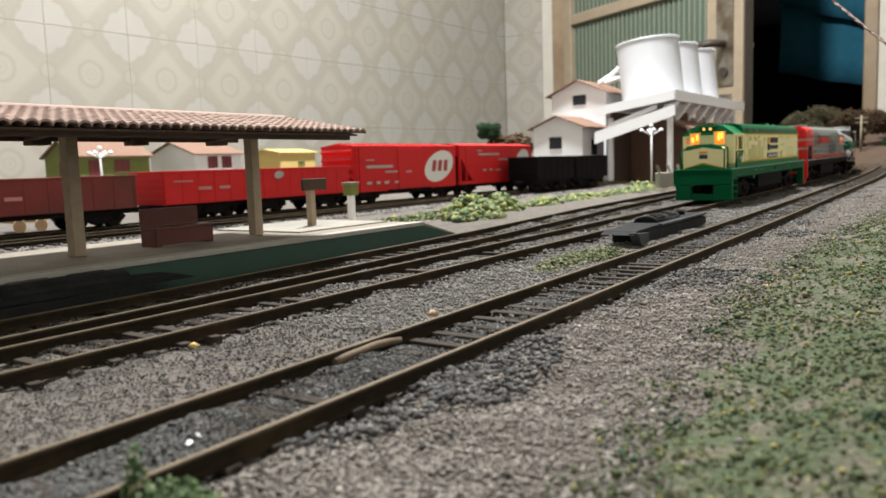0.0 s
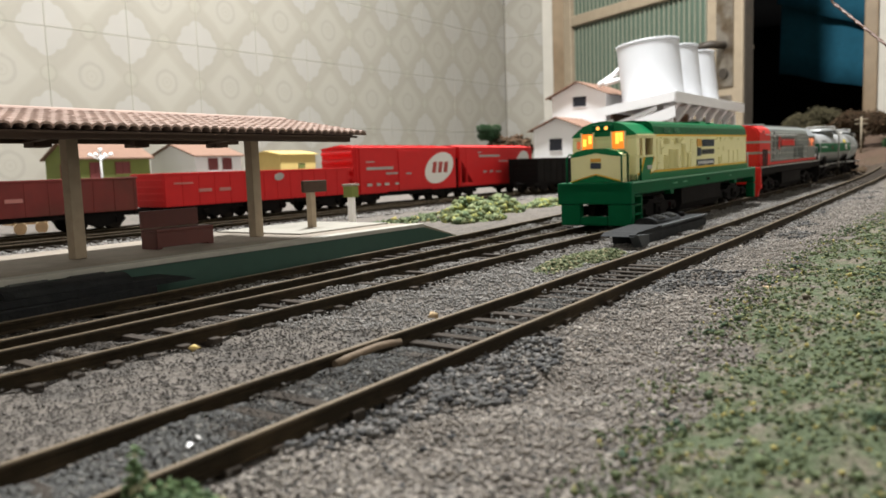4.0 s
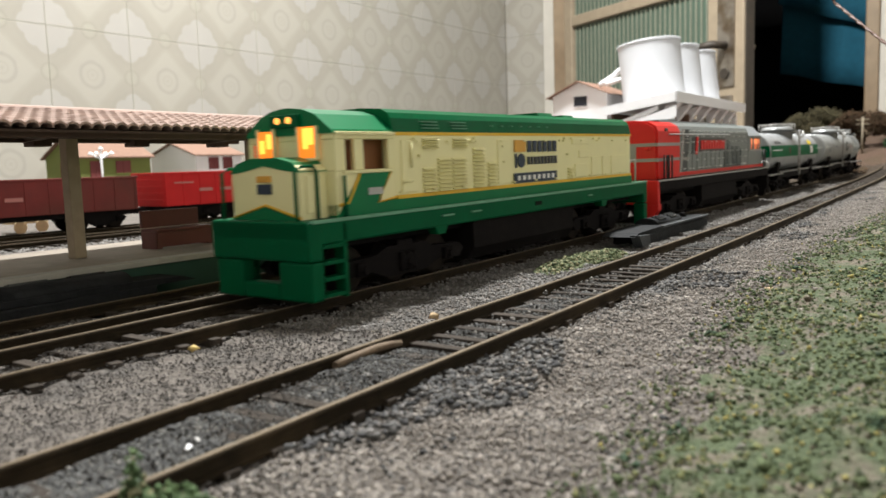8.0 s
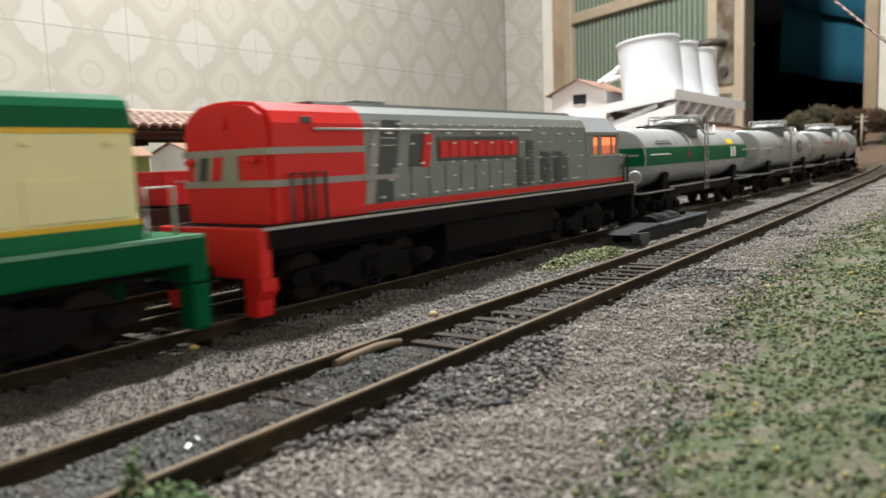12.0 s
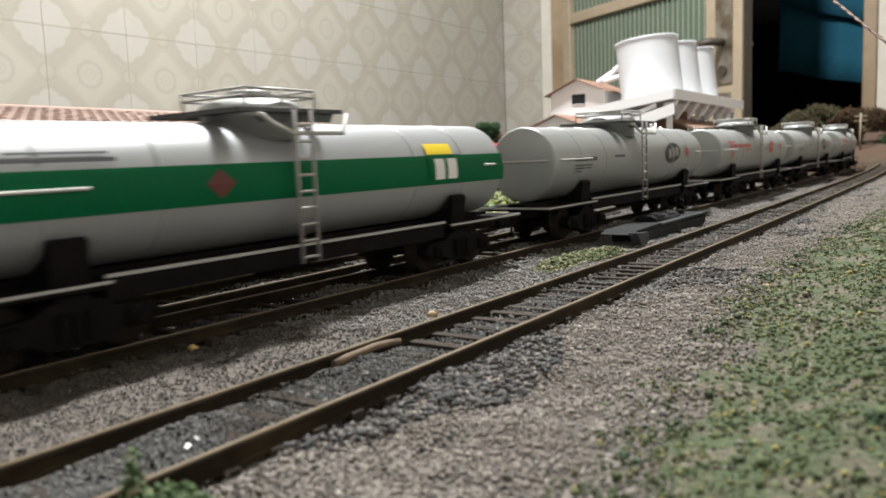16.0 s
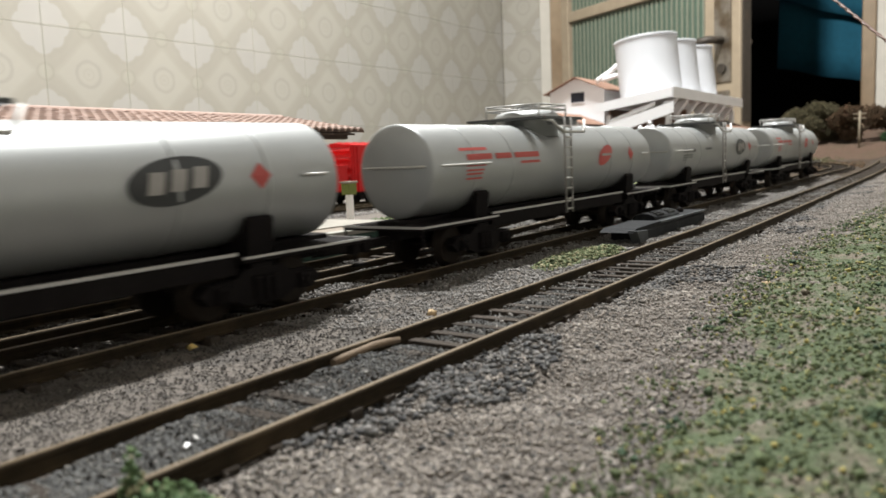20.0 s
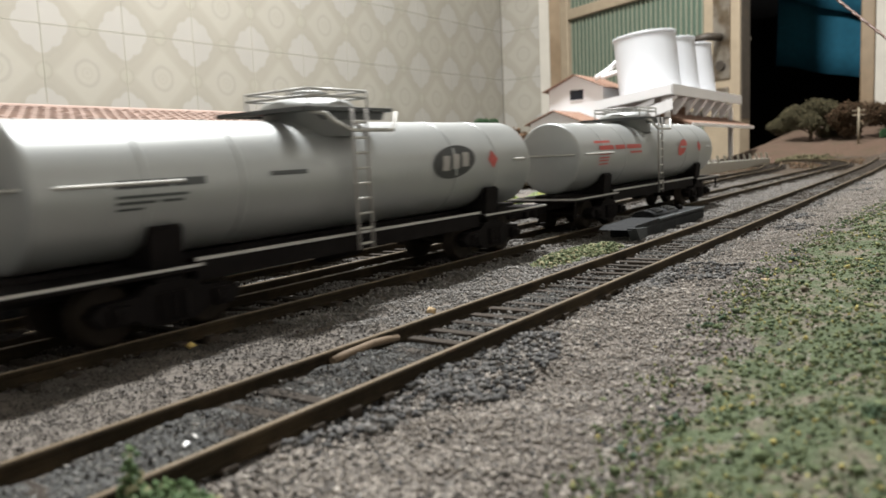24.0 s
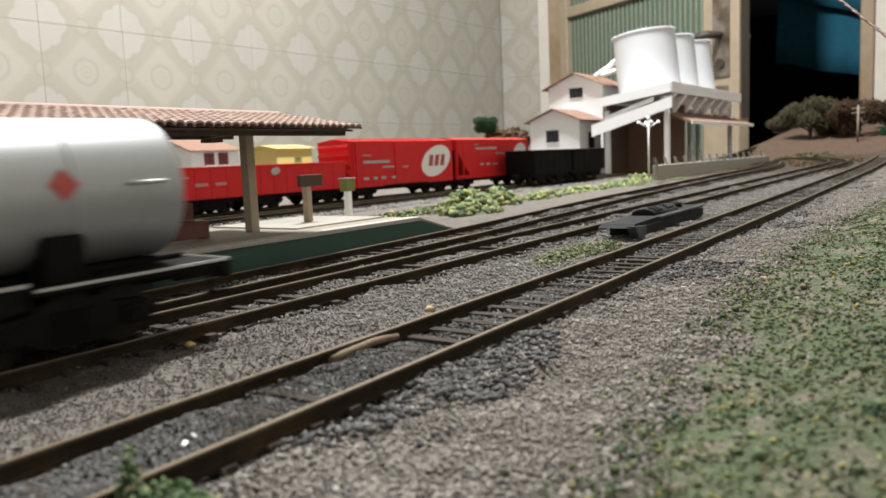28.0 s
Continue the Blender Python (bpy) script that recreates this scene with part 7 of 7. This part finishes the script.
def scatter():
    rng = np.random.default_rng(11)

    def field(n, x0, x1, y0, y1, power=1.6):
        """Places thick near the camera and thin far off."""
        x = x0 + (x1 - x0) * rng.random(n) ** power
        return x, rng.uniform(y0, y1, n)

    # grey ballast between and beside the tracks
    x, y = field(125000, 0.02, 0.75, 0.050, 0.176)
    soft = np.array([noise.noise((a * 55, b * 55, 21)) + 0.5 * noise.noise((a * 170, b * 170, 22)) for a, b in zip(x, y)])
    near = np.interp(x, [p.x for p in NEAR_LINE], [p.y for p in NEAR_LINE])
    third = np.interp(x, [p.x for p in THIRD_LINE], [p.y for p in THIRD_LINE])
    keep = (rng.random(len(x)) < (y - 0.0555 + 0.006 * soft) / 0.008) & (rng.random(len(x)) < np.interp(x, [0.45, 0.68], [1, 0.3]))
    dz = np.zeros(len(x))
    for c in (near, TRAIN_Y + TRAIN_SLOPE * (x - 0.15), third):
        d = np.abs(y - c)
        keep &= np.abs(d - GAUGE / 2 - 0.00065) > 0.0016
        inside = d < GAUGE / 2
        if c is near:
            keep &= ~inside | (x < 0.10) | (rng.random(len(x)) < 0.22)
        fill = np.array([noise.noise((a * 45, b * 45, 5)) for a, b in zip(x, y)])
        dz += np.where(inside, 0.0004 + 0.0011 * np.clip(fill + 0.15, -0.6, 1), 0.0007 * np.exp(-((d - GAUGE / 2) / 0.004) ** 2))
    x, y, dz = x[keep], y[keep], dz[keep]
    size = rng.uniform(0.00030, 0.00068, len(x)) * np.interp(x, [0.05, 0.18], [0.44, 0.78]) * np.where(rng.random(len(x)) < 0.03, 1.7, 1)
    dark = x + 0.03 * np.array([noise.noise((a * 30, b * 30, 31)) for a, b in zip(x, y)]) + 0.25 * (0.10 - y) < 0.108
    spot = np.stack([x, y, on_ground(x, y) + 0.0003 + dz], 1)
    solid("ballast", grains("ballast", spot[~dark], size[~dark], BALLAST, rng, 0.75, 0.4, 8), BALLAST, "loose grey ballast stones along the tracks", "ballast", kind="stuff")
    solid("dusty_ballast", grains("dusty_ballast", spot[dark], size[dark] * 0.8, DUST, rng, 0.7, 0.4, 8), DUST, "fine dark dusty ballast along the tracks", "ballast", kind="stuff")
    # grey dust that buries the ties of the near track
    x, y = field(40000, 0.03, 0.62, 0.0, 1.0)
    near = np.interp(x, [p.x for p in NEAR_LINE], [p.y for p in NEAR_LINE])
    y = near + (y - 0.5) * 0.0142
    heap = np.array([noise.noise((a * 60, b * 60, 41)) + 0.5 * noise.noise((a * 210, b * 210, 42)) for a, b in zip(x, y)])
    z = np.array([lift(a, b) for a, b in zip(x, y)]) + np.interp(x, [0.085, 0.125], [0.0016, 0.0009]) + 0.0010 * np.clip(heap + 0.05, -0.5, 0.6)
    solid("track_dust", grains("track_dust", np.stack([x, y, z], 1), rng.uniform(0.00014, 0.00030, len(x)) * np.where(rng.random(len(x)) < 0.04, 2.2, 1), TRACKDUST, rng, 0.6, 0.35, 8), TRACKDUST, "grey dust that half buries the ties of the near track", "dust", kind="stuff")
    # dark cinders along the near rail
    x, y = field(16000, 0.03, 0.62, 0.048, 0.0665)
    patchy = np.array([noise.noise((a * 28, b * 40, 12)) for a, b in zip(x, y)])
    keep = (patchy > (0.062 - y) * 22) & (rng.random(len(x)) < np.clip(patchy * 2.2, 0.05, 0.55))
    x, y = x[keep], y[keep]
    solid("cinders", grains("cinders", np.stack([x, y, on_ground(x, y) + 0.0006], 1), rng.uniform(0.0003, 0.0008, len(x)), CINDER, rng, 0.7, 0.4, 8), CINDER, "dark cinders beside the near rail", "cinders", kind="stuff")
    # brown gritty earth before the near track
    x, y = field(95000, 0.03, 0.8, 0.018, 0.064)
    keep = (y > grass_edge(x) - 0.010) | (rng.random(len(x)) < 0.3)
    x, y = x[keep], y[keep]
    solid("earth_grit", grains("earth_grit", np.stack([x, y, on_ground(x, y) + 0.0002], 1), rng.uniform(0.00015, 0.00040, len(x)) * np.where(rng.random(len(x)) < 0.05, 2.0, 1), GRIT, rng, 0.7, 0.4, 8), GRIT, "brown gritty earth beside the track", "earth", kind="stuff")
    # foam grass
    x, y = field(190000, 0.02, 0.95, -0.10, 0.058, 1.9)
    edge = grass_edge(x) + 0.006 * np.array([noise.noise((a * 70, b * 70, 9)) for a, b in zip(x, y)])
    bare = np.array([noise.noise((a * 38, b * 38, 15)) + 0.6 * noise.noise((a * 110, b * 110, 16)) for a, b in zip(x, y)])
    dens = np.clip((edge - y) / 0.014, 0, 1) * np.clip(0.95 - 1.2 * bare, 0.35, 1)
    keep = rng.random(len(x)) < dens * 0.95
    x, y = x[keep], y[keep]
    solid("foam_grass", grains("foam_grass", np.stack([x, y, on_ground(x, y) + rng.uniform(0.0, 0.0010, len(x))], 1), rng.uniform(0.00016, 0.00050, len(x)) * np.where(rng.random(len(x)) < 0.03, 2.0, 1) * (0.8 + 0.8 * x), FOAM, rng, 0.8, 0.5, 8), FOAM, "green and yellow foam grass", "grass", kind="stuff")

    # darker clumps in the grass
    pts, sz = [], []
    for k in range(80):
        cx = 0.05 + 0.5 * rng.random() ** 1.4
        cy = float(grass_edge(cx)) - 0.075 * rng.random() - 0.002
        n = int(rng.integers(4, 16))
        q = np.stack([cx + rng.normal(0, 0.0009, n), cy + rng.normal(0, 0.0009, n)], 1)
        pts.append(np.column_stack([q, on_ground(q[:, 0], q[:, 1]) + rng.uniform(0.0002, 0.0013, n)]))
        sz.append(rng.uniform(0.00025, 0.0006, n))
    solid("dark_grass_clumps", grains("dark_grass_clumps", np.concatenate(pts), np.concatenate(sz), FOAMTEAL, rng, 0.8, 0.5, 8), FOAMTEAL, "dark teal clumps in the foam grass", "grass", kind="stuff")

    def tufts(name, boxes, material, label, size=0.0011):
        pts, sz = [], []
        for cx, cy, rx, ry, h, n in boxes:
            a, r = rng.uniform(0, 2 * np.pi, n), np.sqrt(rng.random(n))
            q = np.stack([cx + rx * r * np.cos(a), cy + ry * r * np.sin(a), lift(cx, cy) + h * rng.random(n) * (1 - 0.8 * r * r)], 1)
            pts.append(q)
            sz.append(rng.uniform(0.5, 1.3, n) * size)
        pts, sz = np.concatenate(pts), np.concatenate(sz)
        solid(name, grains(name, pts, sz, material, rng, 0.9, 0.55, 8), material, label, "grass", kind="stuff")

    tufts("grass_patch", [(0.202 + 0.022 * k / 3, 0.099 + 0.002 * math.sin(k), 0.012, 0.0062, 0.0027, 1100) for k in range(5)], FOAMPATCH, "low green foam patch between the tracks", 0.0006)
    tufts("foreground_tuft", [(0.0390, 0.0560, 0.0042, 0.0085, 0.0064, 2200), (0.0392, 0.0628, 0.0014, 0.0020, 0.0084, 240), (0.0400, 0.0490, 0.0040, 0.0040, 0.0045, 400)], FOAMTUFT, "green foam tuft before the near rail", 0.0004)
    tufts("yellow_bushes", [(0.375, 0.240, 0.022, 0.014, 0.013, 800), (0.42, 0.248, 0.024, 0.012, 0.012, 700), (0.355, 0.222, 0.020, 0.010, 0.008, 500), (0.50, 0.256, 0.022, 0.010, 0.006, 500), (0.58, 0.262, 0.035, 0.010, 0.005, 500), (0.70, 0.275, 0.05, 0.012, 0.005, 600), (0.79, 0.292, 0.03, 0.012, 0.008, 400)], FOAMYEL, "yellow green foam bushes beyond the platform", 0.0022)
    tufts("verge", [(0.18 + 0.06 * k, 0.275 + 0.01 * math.sin(2 * k), 0.04, 0.018, 0.003, 350) for k in range(12)], FOAM, "green foam verge before the back track", 0.0016)
    tufts("hill_scrub", [(1.22 + 0.05 * k, 0.20 + 0.05 * math.sin(3 * k), 0.05, 0.04, 0.008, 250) for k in range(7)], FOAMOLIVE, "olive scrub at the foot of the hill", 0.003)
    n = 9000
    x, y = rng.uniform(0.88, 1.55, n), rng.uniform(-0.10, 0.46, n)
    line = np.array([(p.x, p.y) for l in (NEAR_LINE, TRAIN_LINE, THIRD_LINE) for p in l if p.x > 0.8])
    clear = np.min(np.hypot(x[:, None] - line[None, :, 0], y[:, None] - line[None, :, 1]), axis=1) > 0.019
    x, y = x[clear], y[clear]
    solid("brown_litter", grains("brown_litter", np.stack([x, y, np.array([lift(a, b) for a, b in zip(x, y)]) + 0.0008], 1), rng.uniform(0.0012, 0.0034, len(x)), FOAMBROWN, rng, 0.5, 0.5, 8), FOAMBROWN, "brown leaf litter at the far end of the board", "litter", kind="stuff")
    # ballast of the back tracks
    n = 9000
    x, y = rng.uniform(0.15, 1.1, n), rng.uniform(0.335, 0.45, n)
    solid("back_ballast", grains("back_ballast", np.stack([x, y, np.full(n, 0.0006)], 1), rng.uniform(0.0008, 0.0016, n), BALLAST, rng, 0.7, 0.35, 8), BALLAST, "grey ballast under the parked wagons", "ballast", kind="stuff")
    t = new("twig", Mesh().tube([(0.0865, 0.0816, 0.0020), (0.0895, 0.0818, 0.0023), (0.0930, 0.0819, 0.0024), (0.0970, 0.0821, 0.0025), (0.1010, 0.0822, 0.0023), (0.1040, 0.0824, 0.0020)], 0.0007, 8).data("twig", mat("pale_brown_twig", (0.15, 0.105, 0.065), 0.8, grain=0.4, scale=900)))
    tagged(t, "pale brown twig lying along the near rail", "twig")
    for k, (x, y, a) in enumerate(((0.0530, 0.0737, 20), (0.0552, 0.0748, 75), (0.0738, 0.0783, 110))):
        b = Mesh().add([(-0.0007, -0.0004, 0), (0.0008, -0.0005, 0.0002), (0.0007, 0.0005, 0.0004), (-0.0006, 0.0004, 0.0001), (-0.0007, -0.0004, 0.00015), (0.0008, -0.0005, 0.00035), (0.0007, 0.0005, 0.00055), (-0.0006, 0.0004, 0.00025)], [(3, 2, 1, 0), (4, 5, 6, 7), (0, 1, 5, 4), (1, 2, 6, 5), (2, 3, 7, 6), (3, 0, 4, 7)])
        solid("foil_scrap", b, GREYLT, "small shiny foil scrap between the near rails", "litter", m=pose(x, y, lift(x, y) + 0.0017, 8, -6, a) @ Matrix.Scale(0.6, 4))
    # odd pale stones and litter between the rails
    for k, (x, y, s, m) in enumerate(((0.1275, 0.0915, 0.0014, PALEWOOD), (0.372, 0.0655, 0.0016, CARD), (0.0760, 0.0300, 0.0005, CARD), (0.1800, 0.0370, 0.0018, PALEWOOD), (0.0860, 0.1160, 0.0010, YELLOWH))):
        solid("pale_pebble", grains("pale_pebble", np.array([(0, 0, 0)]), np.array([s]), m, rng, 0.7, 0.35, 12), m, "pale pebble lying on the ballast", "pebble", m=pose(x, y, lift(x, y) + 0.0008 + s * 0.5))


room()
door()
curtain()
ground()
grass_mat()
tracks()
bank()
platform()
houses()
silo_dock()
dock_wall()
yard_lamp(pose(0.824, 0.291, 0), 0.0655)
yard_lamp(pose(0.4425, 0.722, 0), 0.0590)
wagons()
trees()
switch_machine()
carts()
cable()
scatter()

TRAIN = [(loco_green(), 0.4264 + 0.1885 / 2, 0.062), (loco_grey(), 0.6266 + 0.1885 / 2, 0.058)]
for front, scheme, label in ((0.8360, "green", "white and green tank wagon with a yellow mark"), (1.0247, "black", "silver tank wagon with a black oval emblem"), (1.2150, "red", "silver tank wagon with red lettering bars"),
                             (1.3967, "black", "silver tank wagon with a black oval emblem"), (1.5878, "red", "silver tank wagon with red lettering bars, last of the train")):
    TRAIN.append((tank_wagon(scheme, label), front + 0.0783, 0.055))


def motions():
    """The train runs along its track; its wheels turn with it."""
    def run(t):
        return float(np.interp(t, FINE_T, FINE_S))
    times = [i * 0.25 for i in range(113)]
    for ob, centre, half in TRAIN:
        rows = []
        for t in times:
            u = centre - run(t)
            a, b = train_point(u - half), train_point(u + half)
            d = b - a
            c = (a + b) / 2
            rows.append((t, pose(c.x, c.y, RAIL_TOP + lift(c.x), 0, -math.degrees(RISE) if c.x < 1.1 else 0, math.degrees(math.atan2(d.y, d.x)))))
        walk(ob, rows)
    spin = [(i * 0.1, -math.degrees(run(i * 0.1) / 0.0055)) for i in range(281)]
    for w, x in WHEELS:
        walk(w, [(t, pose(x, 0, 0.0055, 0, a, 0)) for t, a in spin])


def smooth_run():
    """The run between the given seconds, with no jerk."""
    fine, out = [i * 0.05 for i in range(561)], []
    ts, ss = [a for a, _ in RUN], [b for _, b in RUN]
    slope = np.gradient(np.array(ss), np.array(ts))
    for t in fine:
        i = min(len(ts) - 2, max(0, int(np.searchsorted(ts, t, "right")) - 1))
        h = ts[i + 1] - ts[i]
        q = (t - ts[i]) / h
        out.append((2 * q ** 3 - 3 * q * q + 1) * ss[i] + (q ** 3 - 2 * q * q + q) * h * slope[i] + (3 * q * q - 2 * q ** 3) * ss[i + 1] + (q ** 3 - q * q) * h * slope[i + 1])
    return fine, out


FINE_T, FINE_S = smooth_run()
motions()
